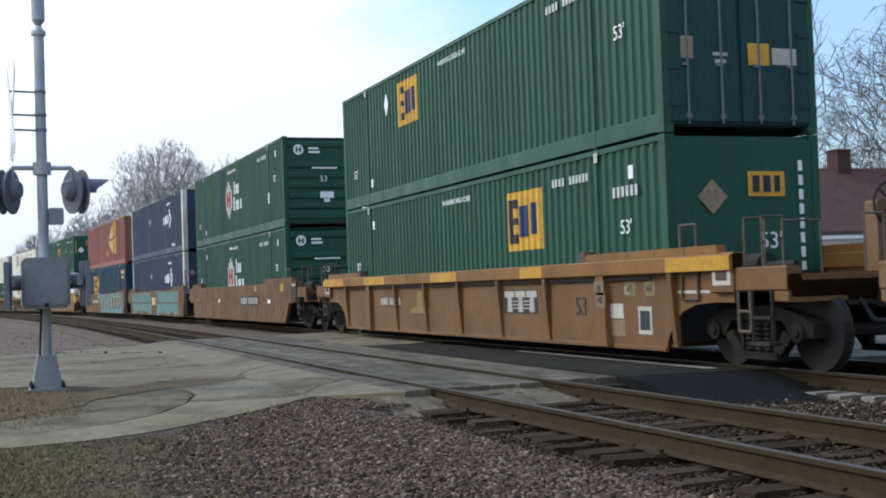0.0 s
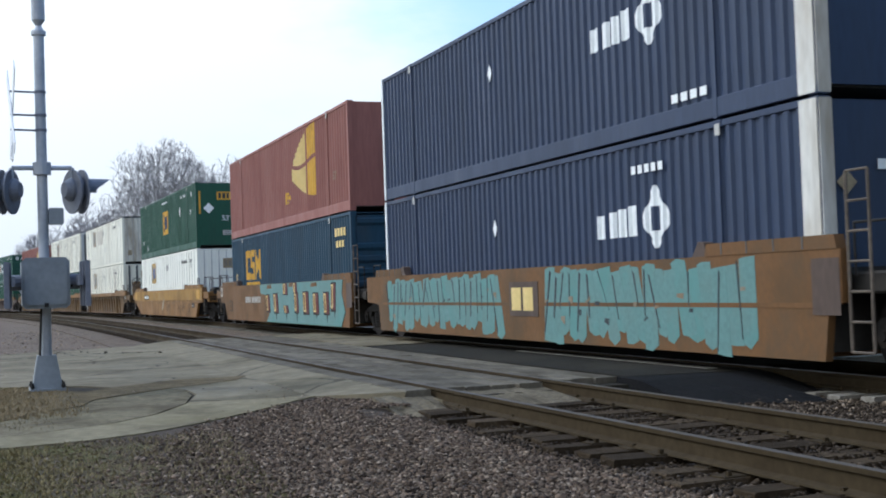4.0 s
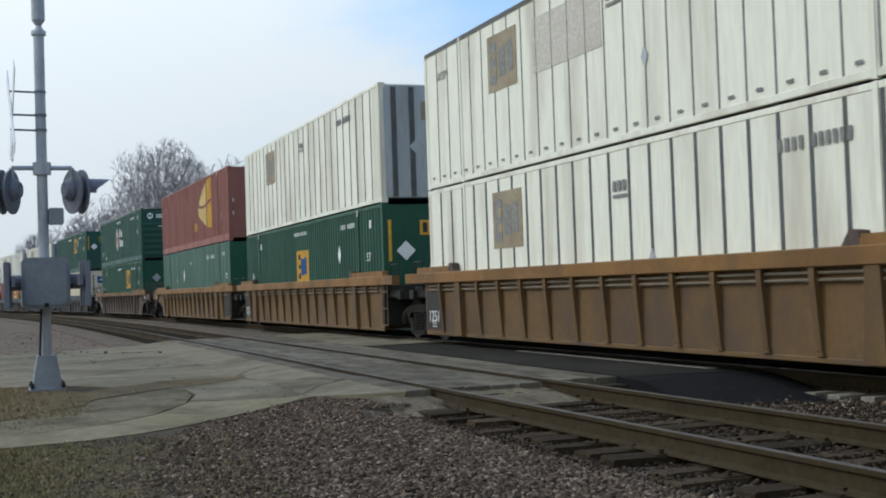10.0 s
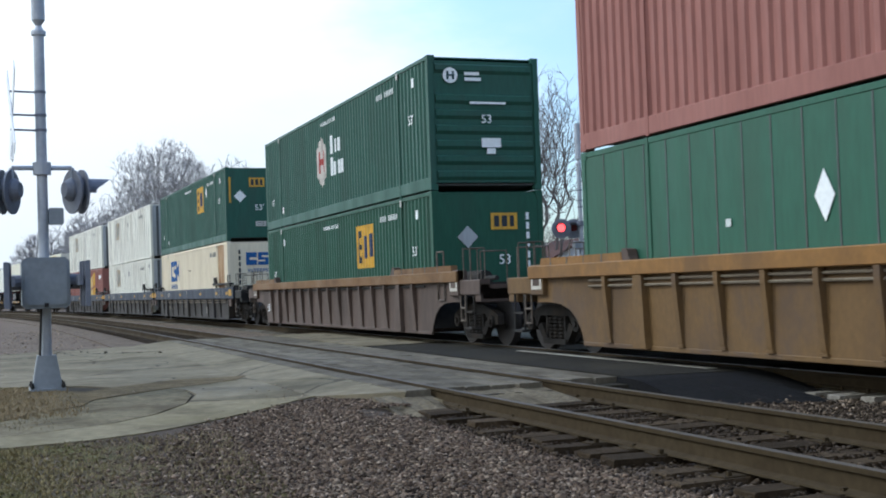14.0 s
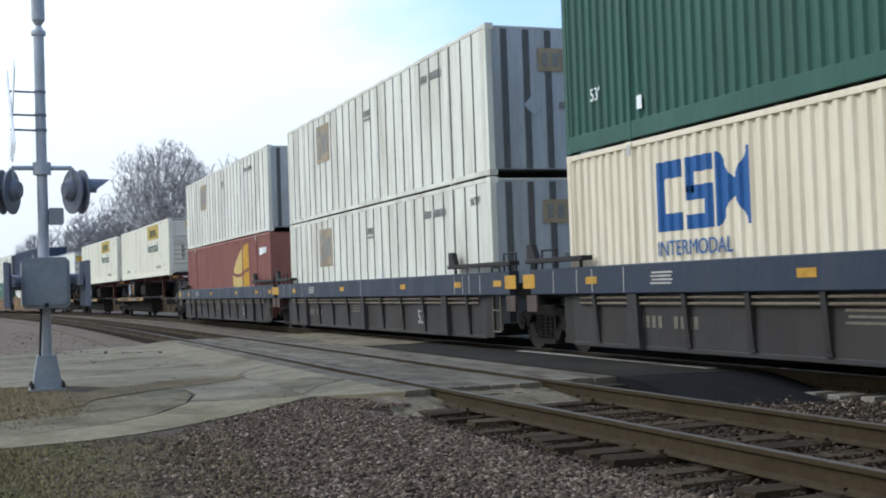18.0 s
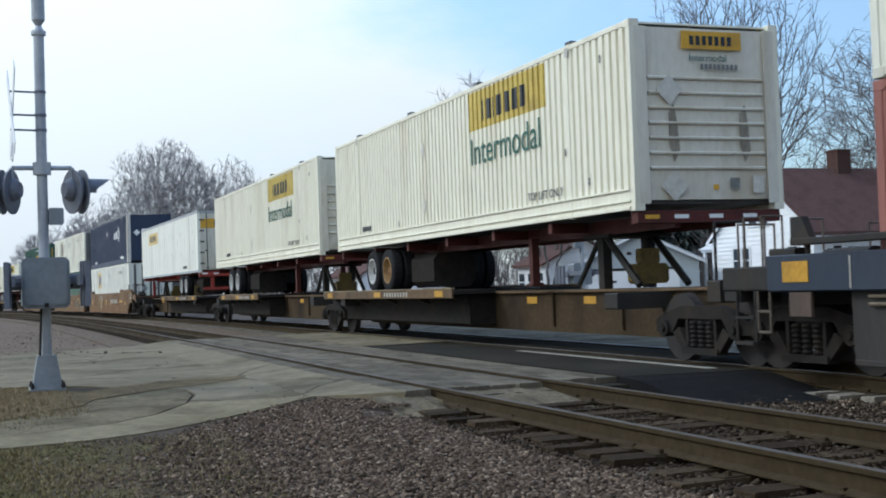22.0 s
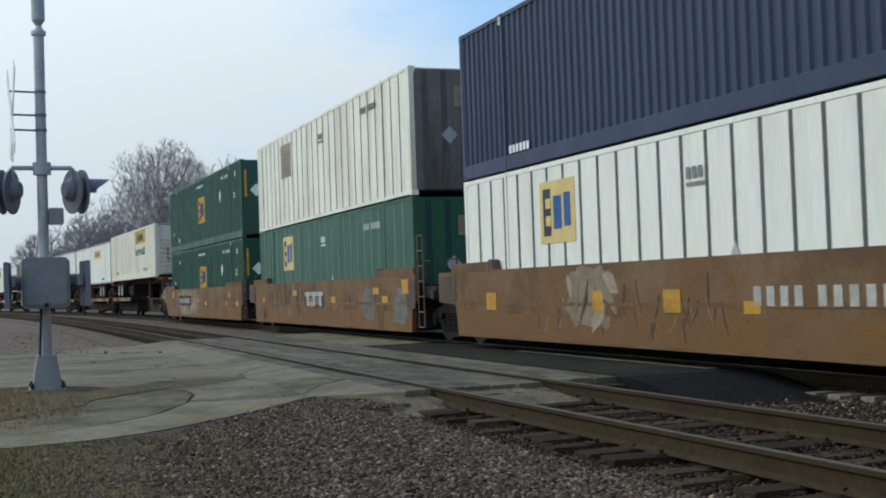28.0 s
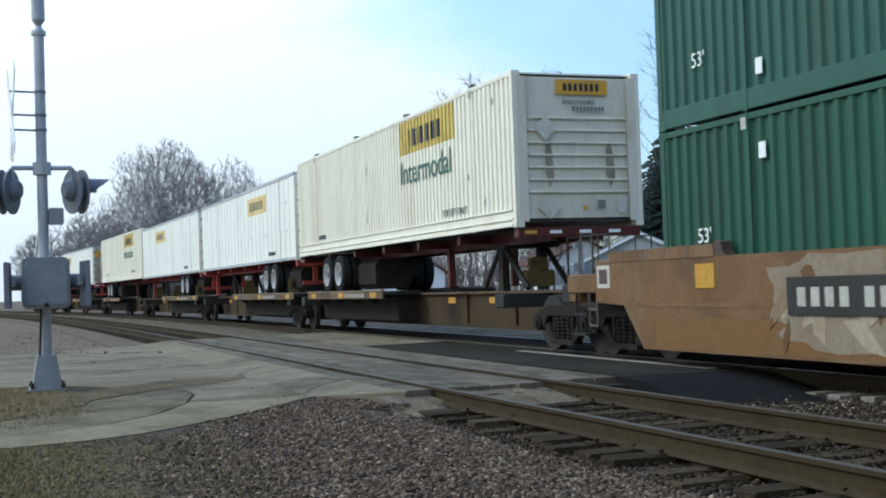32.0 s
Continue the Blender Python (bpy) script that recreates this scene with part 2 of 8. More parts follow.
worn_asphalt(ASPHALT)
DARKASPHALT = mat("dark_asphalt", (0.023, 0.021, 0.0165), 0.92, dirt=(0.042, 0.037, 0.027), amount=0.8, fine=8, scale=0.9, bump=0.01, bscale=70)
CONCRETE = mat("pale_concrete", (0.205, 0.173, 0.105), 0.88, dirt=(0.10, 0.083, 0.05), amount=0.9, scale=1.3, fine=9, vary=0.22, bump=0.01, stain=(0.155, 0.13, 0.0714))
DIRT = mat("gravelly_dirt", (0.150, 0.115, 0.085), 0.95, dirt=(0.10, 0.076, 0.054), amount=0.8, scale=0.7, fine=18, vary=0.3, bump=0.03, bscale=25)
STONE = mat("ballast_stone", (0.106, 0.075, 0.052), 0.85, vary=0.3, island=0.75, fine=11, dirt=(0.052, 0.036, 0.0238), amount=0.8, scale=7)
STONE_B = mat("pale_ballast_stone", (0.22, 0.17, 0.122), 0.85, vary=0.3, island=0.6, fine=13, dirt=(0.08, 0.06, 0.0399), amount=0.7, scale=9)
STONE_D = mat("dark_ballast_stone", (0.052, 0.039, 0.027), 0.88, vary=0.3, island=0.75, fine=11, dirt=(0.032, 0.023, 0.015), amount=0.8, scale=7)
TIEWOOD = mat("weathered_tie_wood", (0.044, 0.031, 0.018), 0.95, dirt=(0.024, 0.017, 0.010), amount=0.8, vary=0.35, fine=22, bump=0.012, each=0.4)
PALEWOOD = mat("bleached_tie_wood", (0.22, 0.20, 0.165), 0.9, dirt=(0.11, 0.1, 0.08), amount=0.6, vary=0.25, bump=0.01, each=0.2)
RAILSIDE = mat("rusty_rail_steel", (0.044, 0.032, 0.017), 0.85, 0.0, dirt=(0.030, 0.021, 0.012), amount=0.6, vary=0.2)
RAILTOP = mat("worn_rail_head", (0.20, 0.20, 0.205), 0.36, 0.8, vary=0.12)
RAILDULL = mat("dull_rail_head", (0.080, 0.067, 0.050), 0.62, 0.1, vary=0.2, dirt=(0.065, 0.05, 0.0306), amount=0.6)
# REDFRAME darkened: shade beneath the long boxes put into the paint, plus grime.
SHADERED = mat("grimy_shaded_red_chassis", (0.085, 0.02, 0.016), 0.6, dirt=(0.035, 0.018, 0.014), amount=0.7)
MASTGREY = mat("galvanised_mast", (0.42, 0.44, 0.47), 0.5, 0.3, dirt=(0.16, 0.18, 0.2), amount=0.4, vary=0.08)
BOXGREY = mat("grey_cabinet_paint", (0.23, 0.25, 0.265), 0.55, dirt=(0.1, 0.11, 0.12), amount=0.4, vary=0.08)
# Black lamp paint lifted to blue-grey, with the haze mixed into the colour.
HAZEDBLACK = mat("haze_greyed_black", (0.155, 0.165, 0.195), 0.6, vary=0.12)
REDGLOW = mat("lit_red_lens", (0.6, 0.02, 0.02), 0.3, emit=(1.0, 0.06, 0.06, 3.0))
SIGNWHITE = mat("reflective_sign_white", (0.72, 0.74, 0.76), 0.4, vary=0.05)
GRASS = mat("dry_grass", (0.205, 0.165, 0.078), 0.9, dirt=(0.095, 0.10, 0.032), amount=0.9, scale=1.3, fine=9, vary=0.35)
SIDING = mat("white_siding", (0.80, 0.82, 0.84), 0.55, vary=0.04, dirt=(0.62, 0.63, 0.62), amount=0.3)
ROOFBROWN = mat("brown_shingles", (0.105, 0.062, 0.052), 0.9, dirt=(0.07, 0.045, 0.04), amount=0.5, vary=0.2, bump=0.02, bscale=30)
ROOFGREY = mat("pale_grey_shingles", (0.42, 0.45, 0.47), 0.85, vary=0.12, dirt=(0.25, 0.27, 0.29), amount=0.4)
BRICKRED = mat("chimney_brick", (0.075, 0.045, 0.038), 0.9, vary=0.25)
DARKGLASS = mat("window_glass", (0.03, 0.04, 0.05), 0.08, vary=0.1)
BARK = mat("grey_bark", (0.13, 0.118, 0.112), 0.95, vary=0.25, dirt=(0.08, 0.072, 0.068), amount=0.5, scale=2)
TWIG = mat("fine_twigs", (0.155, 0.138, 0.132), 0.95, vary=0.2)
# Far twigs paler than TWIG: distance haze is put into their colour.
HAZETWIG = mat("haze_pale_twigs", (0.29, 0.275, 0.275), 0.95, vary=0.15)
# Needle colour raised to take in the haze in front of the spruces.
NEEDLE = mat("spruce_needles", (0.056, 0.070, 0.062), 0.9, vary=0.35, fine=5)
GARAGE = mat("pale_garage_wall", (0.42, 0.47, 0.50), 0.7, vary=0.06)


# ---------------------------------------------------------------- geometry tools
class Geo:
    """Collects faces for one mesh."""

    def __init__(self):
        self.v, self.f = [], []

    def quad(self, a, b, c, d):
        n = len(self.v)
        self.v += [a, b, c, d]
        self.f.append((n, n + 1, n + 2, n + 3))
        return self

    def box(self, x0, x1, y0, y1, z0, z1, ch=0.0):
        """A box, its edges along x chamfered by ch."""
        if ch <= 0:
            ring = [(y0, z0), (y1, z0), (y1, z1), (y0, z1)]
        else:
            ring = [(y0 + ch, z0), (y1 - ch, z0), (y1, z0 + ch), (y1, z1 - ch), (y1 - ch, z1), (y0 + ch, z1), (y0, z1 - ch), (y0, z0 + ch)]
        return self.prism("x", ring, x0, x1)

    def prism(self, axis, ring, a, b, taper=None):
        """A ring of 2-D points swept from a to b along an axis; ring in (y,z), (x,z) or (x,y)."""
        n, k = len(self.v), len(ring)
        end = taper or ring
        put = {"x": lambda s, p: (s, p[0], p[1]), "y": lambda s, p: (p[0], s, p[1]), "z": lambda s, p: (p[0], p[1], s)}[axis]
        self.v += [put(a, p) for p in ring] + [put(b, p) for p in end]
        for i in range(k):
            j = (i + 1) % k
            self.f.append((n + i, n + j, n + k + j, n + k + i))
        self.f.append(tuple(range(n + k - 1, n - 1, -1)))
        self.f.append(tuple(range(n + k, n + 2 * k)))
        return self

    def cyl(self, axis, c, r, a, b, sides=16, r2=None):
        ring = [(c[0] + r * math.cos(2 * math.pi * i / sides), c[1] + r * math.sin(2 * math.pi * i / sides)) for i in range(sides)]
        r2 = r if r2 is None else r2
        end = [(c[0] + r2 * math.cos(2 * math.pi * i / sides), c[1] + r2 * math.sin(2 * math.pi * i / sides)) for i in range(sides)]
        return self.prism(axis, ring, a, b, end)

    def revolve(self, prof, n, closed=False):
        """Turned about y: profile of (radius, y)."""
        k0, m = len(self.v), len(prof)
        for r, y in prof:
            self.v += [(r * math.cos(2 * math.pi * i / n), y, r * math.sin(2 * math.pi * i / n)) for i in range(n)]
        for k in range(m if closed else m - 1):
            q = (k + 1) % m
            self.f += [(k0 + k * n + i, k0 + k * n + (i + 1) % n, k0 + q * n + (i + 1) % n, k0 + q * n + i) for i in range(n)]
        return self

    def lathe(self, rings, sides=8):
        """One turned body about z; rings of (radius, z)."""
        n = len(self.v)
        for r, z in rings:
            self.v += [(r * math.cos(2 * math.pi * i / sides), r * math.sin(2 * math.pi * i / sides), z) for i in range(sides)]
        for k in range(len(rings) - 1):
            for i in range(sides):
                j = (i + 1) % sides
                self.f.append((n + k * sides + i, n + k * sides + j, n + (k + 1) * sides + j, n + (k + 1) * sides + i))
        self.f.append(tuple(range(n + sides - 1, n - 1, -1)))
        self.f.append(tuple(range(n + (len(rings) - 1) * sides, n + len(rings) * sides)))
        return self

    def bar(self, p, q, r, r2=None, sides=6):
        """A round bar from p to q."""
        p, q = Vector(p), Vector(q)
        r2 = r if r2 is None else r2
        w = (q - p).normalized()
        u = w.orthogonal().normalized()
        s = w.cross(u)
        n = len(self.v)
        for c, rad in ((p, r), (q, r2)):
            for i in range(sides):
                a = 2 * math.pi * i / sides
                self.v.append(tuple(c + (u * math.cos(a) + s * math.sin(a)) * rad))
        for i in range(sides):
            j = (i + 1) % sides
            self.f.append((n + i, n + j, n + sides + j, n + sides + i))
        self.f.append(tuple(range(n + sides - 1, n - 1, -1)))
        self.f.append(tuple(range(n + sides, n + 2 * sides)))
        return self

    def mesh(self, name):
        me = bpy.data.meshes.new(name)
        me.from_pydata(self.v, [], self.f)
        bm = bmesh.new()
        bm.from_mesh(me)
        bmesh.ops.recalc_face_normals(bm, faces=bm.faces)
        bm.to_mesh(me)
        bm.free()
        me.materials.append(None)
        return me


KEPT = {}


def kept(key, make):
    """One mesh for all alike parts."""
    if key not in KEPT:
        KEPT[key] = make().mesh(str(key[0] if isinstance(key, tuple) else key))
    return KEPT[key]


def part(name, shape, material, parent=None, label="", at=None):
    me = shape.mesh(name) if isinstance(shape, Geo) else shape
    ob = new(name, me)
    ob.material_slots[0].link = "OBJECT"
    ob.material_slots[0].material = material
    if parent is not None:
        ob.parent = parent
    if at is not None:
        ob.matrix_basis = at if isinstance(at, Matrix) else Matrix.Translation(at)
    if label:
        ob["label"] = label
    return ob


def thing(name, label, category, group="", at=None, kind=""):
    ob = new(name)
    ob.empty_display_size = 0.3
    if at is not None:
        ob.matrix_basis = at
    return tagged(ob, label, category, group, kind)


GLYPHS = {}


def glyphs(text, size):
    """The separate letter shapes of a painted word, as meshes in the word's own space."""
    if (text, size) in GLYPHS:
        return GLYPHS[(text, size)]
    cu = bpy.data.curves.new("letter", "FONT")
    cu.body, cu.size, cu.extrude, cu.align_x = text, size, 0.002, "LEFT"
    tmp = bpy.data.objects.new("letter", cu)
    me = bpy.data.meshes.new_from_object(tmp)
    bpy.data.objects.remove(tmp)
    owner = list(range(len(me.vertices)))

    def top(k):
        while owner[k] != k:
            owner[k] = owner[owner[k]]
            k = owner[k]
        return k
    for e in me.edges:
        owner[top(e.vertices[0])] = top(e.vertices[1])
    groups = {}
    for f in me.polygons:
        groups.setdefault(top(f.vertices[0]), []).append(tuple(f.vertices))
    made = []
    for faces in groups.values():
        ids = sorted({v for f in faces for v in f})
        at = {v: k for k, v in enumerate(ids)}
        m = bpy.data.meshes.new("letter")
        m.from_pydata([tuple(me.vertices[v].co) for v in ids], [], [tuple(at[v] for v in f) for f in faces])
        m.materials.append(None)
        made.append(m)
    bpy.data.meshes.remove(me)
    GLYPHS[(text, size)] = made
    return made


def lettering(text, size, material, parent, x, y, z, face="side", stretch=1.0):
    """Painted words: on a near side (facing -Y) or on an end (facing +X), letter by letter."""
    turn = pose(x, y, z, 90, 0, 0 if face == "side" else 90) @ Matrix.Diagonal((stretch, 1, 1, 1))
    for m in glyphs(text, size):
        part("letter", m, material, parent, "painted letter", turn)


# ---------------------------------------------------------------- plan: two tracks, straight here, bending away in the distance
YN, YT = 5.766, 10.258          # centre lines of the empty track and of the train's track
BEND_X, BEND_R = -36.5, 860.0   # where the bend begins, and its radius about (BEND_X, -BEND_R)


def along(s, y, z=0.0):
    """Place and heading at the distance s along the line that lies y from the camera's line."""
    if s >= BEND_X:
        return (s, y, z), 0.0
    a = (BEND_X - s) / (BEND_R + y)
    return (BEND_X - (BEND_R + y) * math.sin(a), -BEND_R + (BEND_R + y) * math.cos(a), z), a


def ribbon(y0, y1, z0, z1, s0, s1, step=6.0):
    """A strip of rectangular section that follows the tracks."""
    g = Geo()
    n = max(1, int((s1 - s0) / step))
    rows = []
    for i in range(n + 1):
        s = s0 + (s1 - s0) * i / n
        rows.append([along(s, y, z)[0] for y, z in ((y0, z0), (y1, z0), (y1, z1), (y0, z1))])
    for r in rows:
        g.v += r
    for i in range(n):
        for k in range(4):
            j = (k + 1) % 4
            g.f.append((4 * i + k, 4 * i + j, 4 * i + 4 + j, 4 * i + 4 + k))
    g.f += [(3, 2, 1, 0), (4 * n, 4 * n + 1, 4 * n + 2, 4 * n + 3)]
    return g


def slab(points, z0, z1):
    return Geo().prism("z", points, z0, z1)


# ground sheet to the horizon
ground = part("ground", Geo().box(-2500, 2500, -2500, 2500, -1.25, -0.25), DIRT)
tagged(ground, "flat brown gravelly dirt ground around the railway crossing", "ground", kind="structure")

# road over the tracks
road_pts = [(-33.5, -90), (-20.6, -90), (-20.0, 0.2), (-19.3, 1.3), (-17.4, 2.6), (-16.4, 2.6), (-15.2, 2.3), (-14.9, 3.85), (-14.3, 4.83), (-13.4, 4.95)]
road = part("road", slab(road_pts + [(-34.0, 4.95), (-32.3, 0.3)], -0.3, -0.12), ASPHALT)
tagged(road, "worn grey asphalt road leading to the crossing", "road", kind="structure")
for nm, y0, y1, x0, x1, m in (("road_panel_between", 7.62, YT - 0.80, -34.4, -25.0, ASPHALT), ("road_panel_patched", 7.62, YT - 0.80, -25.2, -13.85, DARKASPHALT), ("road_panel_train", YT - 0.64, YT + 0.64, -34.8, -14.2, DARKASPHALT),
                              ("road_panel_far", YT + 0.80, 13.2, -35, -14.6, ASPHALT)):
    tagged(part(nm, slab([(x0, y0), (x1, y0), (x1 + 0.25, y1), (x0 - 0.2, y1)], -0.26, -0.03), m),
           "worn asphalt crossing surface beside the rails", "road", kind="structure")
PLANK = mat("worn_crossing_plank", (0.125, 0.108, 0.080), 0.9, dirt=(0.058, 0.050, 0.036), amount=0.9, scale=1.4, vary=0.2, bump=0.008, each=0.22)
deck = thing("crossing_planks", "worn grey timber planks laid along the empty track's rails", "crossing deck", kind="structure")
rnd = random.Random(77)
for y0, rows, x_end in ((YN - 1.13, 1, -13.75), (YN - 0.655, 4, -13.85), (YN + 0.80, 3, -13.95)):
    for r in range(rows):
        x = -34.2
        while x < x_end - 0.3:
            ln = min(rnd.choice((2.4, 2.6, 3.0)), x_end + rnd.uniform(-0.05, 0.08) - x)
            part("plank", kept(("plank", round(ln, 2)), lambda: Geo().box(0, ln - 0.02, 0.008, 0.32, -0.24, -0.03, 0.012)), PLANK, deck, "", pose(x, y0 + r * 0.327, rnd.uniform(-0.009, 0.003), rnd.uniform(-0.6, 0.6), 0, 0))
            x += ln
tagged(part("deck_bed", slab([(-34.2, YN - 0.66), (-13.5, YN - 0.66), (-13.5, YN + 0.66), (-34.2, YN + 0.66)], -0.3, -0.11), DARKASPHALT), "dark bed under the crossing planks", "road", kind="structure")
tagged(part("deck_bed", slab([(-34.2, YN + 0.79), (-13.6, YN + 0.79), (-13.6, 7.61), (-34.2, 7.61)], -0.3, -0.11), DARKASPHALT), "dark bed under the crossing planks", "road", kind="structure")
ramp_g = Geo()
ramp_g.v = [(-34, 3.8, -0.118), (-14.95, 3.8, -0.118), (-13.8, 4.63, -0.04), (-34, 4.63, -0.04), (-34, 3.8, -0.3), (-14.95, 3.8, -0.3), (-13.8, 4.63, -0.3), (-34, 4.63, -0.3)]
ramp_g.f = [(0, 1, 2, 3), (7, 6, 5, 4), (0, 4, 5, 1), (1, 5, 6, 2), (2, 6, 7, 3), (3, 7, 4, 0)]
tagged(part("road_ramp", ramp_g, ASPHALT), "asphalt ramp up to the rails", "road", kind="structure")
GAUGEDIRT = mat("packed_crossing_dirt", (0.135, 0.112, 0.075), 0.95, dirt=(0.07, 0.057, 0.038), amount=0.8, scale=1.8, fine=16, vary=0.3, bump=0.02, bscale=30)
rnd = random.Random(31)
for nm, ya, yb, xa, xb, za, zb in (("gauge_ramp", YN - 0.66, YN + 0.66, -13.95, -12.25, -0.075, -0.235), ("shoulder_ramp", YN - 1.5, YN - 0.8, -13.95, -12.9, -0.085, -0.235)):
    g = Geo()
    for i in range(13):
        y = ya + (yb - ya) * i / 12
        e = xb + rnd.uniform(-0.28, 0.16)
        g.v += [(xa, y, za + rnd.uniform(-0.012, 0.006)), ((xa + e) / 2, y, (za * 0.6 + zb * 0.4) + rnd.uniform(-0.015, 0.015)), (e, y, zb), (e, y, -0.33), (xa, y, -0.33)]
    for i in range(12):
        g.f += [(5 * i + k, 5 * i + (k + 1) % 5, 5 * i + 5 + (k + 1) % 5, 5 * i + 5 + k) for k in range(5)]
    g.f += [(4, 3, 2, 1, 0), tuple(range(60, 65))]
    tagged(part(nm, g, GAUGEDIRT), "packed dirt sloping off the end of the crossing planks", "dirt ramp", kind="structure")
tagged(part("road_beyond", slab([(-35, 13.2), (-14.4, 13.2), (-19.5, 19), (-20, 140), (-33.5, 140), (-34, 19)], -0.3, -0.10), ASPHALT),
       "asphalt road leaving behind the tracks", "road", kind="structure")
patch = Geo()
rnd = random.Random(15)
for i in range(15):
    y = 7.5 + 1.9 * i / 14
    out = -11.5 - 0.9 * abs(2 * i / 14 - 1.1) ** 2 + rnd.uniform(-0.22, 0.22)
    patch.v += [(-13.9, y, -0.034), (-13.3, y, -0.045), ((out - 13.3) / 2, y, -0.13), (out, y + rnd.uniform(-0.05, 0.05), -0.235), (out, y, -0.33), (-13.9, y, -0.33)]
for i in range(14):
    patch.f += [(6 * i + k, 6 * i + (k + 1) % 6, 6 * i + 6 + (k + 1) % 6, 6 * i + 6 + k) for k in range(6)]
patch.f += [tuple(range(5, -1, -1)), tuple(range(84, 90))]
tagged(part("dark_asphalt_patch", patch, mat("near_black_asphalt", (0.009, 0.009, 0.0095), 0.95, vary=0.35, fine=20, bump=0.015, dirt=(0.015, 0.0145, 0.014), amount=0.7, scale=1.6)),
       "near-black asphalt patch sloping off the road's edge", "road", kind="structure")

tagged(part("crossing_edge_strip", slab([(-20.5, 9.02), (-14.2, 9.02), (-14.15, 9.16), (-20.5, 9.16)], -0.2, -0.024), mat("pale_dust_strip", (0.30, 0.28, 0.24), 0.9, vary=0.2, dirt=(0.14, 0.12, 0.1), amount=0.7)),
       "pale worn edging strip beside the train's rails", "road", kind="structure")

# concrete strip along the verge, and the darker apron beside it
strip = [(-11.73, -6), (-11.73, 0.2), (-11.84, 0.84), (-12.11, 1.38), (-12.66, 2.01), (-13.55, 2.77), (-14.45, 3.44), (-14.93, 3.84), (-15.18, 2.32),
         (-13.98, 1.80), (-13.27, 1.25), (-12.93, 0.67), (-12.7, 0.22), (-12.65, -6)]
tagged(part("pavement", slab(strip, -0.3, -0.115), CONCRETE), "pale worn concrete footpath strip beside gravel", "pavement", kind="structure")
bed = [(-12.6, -6), (-12.6, 0.3), (-12.9, 1.0), (-13.6, 1.7), (-15.0, 2.9), (-15.4, 3.6), (-18.5, 3.3), (-20.2, 0.2), (-20.2, -6)]
tagged(part("verge_bed", slab(bed, -0.31, -0.139), mat("crack_soil", (0.05, 0.041, 0.029), 0.95, vary=0.3, fine=18)), "dark soil in the joints beside the footpath", "verge", kind="structure")
apron = [(-12.78, -6), (-12.80, 0.2), (-13.02, 0.64), (-13.36, 1.21), (-14.03, 1.74), (-15.19, 2.27), (-16.36, 2.53), (-17.4, 2.58), (-18.2, 2.0), (-17.6, 1.2), (-16.0, 0.9), (-15.2, 0.0), (-15, -6)]
tagged(part("apron", slab(apron, -0.3, -0.1235), mat("grey_worn_apron", (0.158, 0.132, 0.080), 0.92, dirt=(0.064, 0.052, 0.032), amount=0.95, scale=2.1, fine=12, vary=0.3, bump=0.016, stain=(0.092, 0.075, 0.047))),
       "cracked grey asphalt apron between footpath and road", "pavement", kind="structure")
verge = [(-14.0, -6), (-14.05, -0.4), (-14.5, 0.25), (-15.2, 0.62), (-15.6, 1.05), (-16.5, 1.3), (-17.0, 1.72), (-17.6, 2.3), (-18.1, 3.0), (-18.6, 3.55), (-19.45, 3.9), (-19.3, 3.3), (-19.42, 2.8), (-18.9, 2.2), (-18.6, 1.75), (-17.95, 1.3), (-18.6, 0.9), (-19.95, 0.2), (-20.5, -6)]
tagged(part("verge", slab(verge, -0.3, -0.1125), mat("brown_verge_soil", (0.135, 0.103, 0.056), 0.95, dirt=(0.066, 0.053, 0.031), amount=0.9, scale=1.7, vary=0.35, fine=22, bump=0.03, bscale=30)),
       "brown bare verge with dead grass round the mast", "verge", kind="structure")


# ---------------------------------------------------------------- tracks
def rail_geo(y, s0, s1):
    g = Geo()
    prof = [(-0.076, -0.18), (0.076, -0.18), (0.072, -0.165), (0.014, -0.145), (0.010, -0.045), (0.036, -0.036), (0.036, -0.004),
            (-0.036, -0.004), (-0.036, -0.036), (-0.010, -0.045), (-0.014, -0.145), (-0.072, -0.165)]
    n = max(1, int((s1 - s0) / 4))
    for i in range(n + 1):
        for dy, z in prof:
            g.v.append(along(s0 + (s1 - s0) * i / n, y + dy, z)[0])
    k = len(prof)
    for i in range(n):
        for a in range(k):
            b = (a + 1) % k
            g.f.append((k * i + a, k * i + b, k * i + k + b, k * i + k + a))
    g.f.append(tuple(range(k - 1, -1, -1)))
    g.f.append(tuple(range(k * n, k * n + k)))
    return g


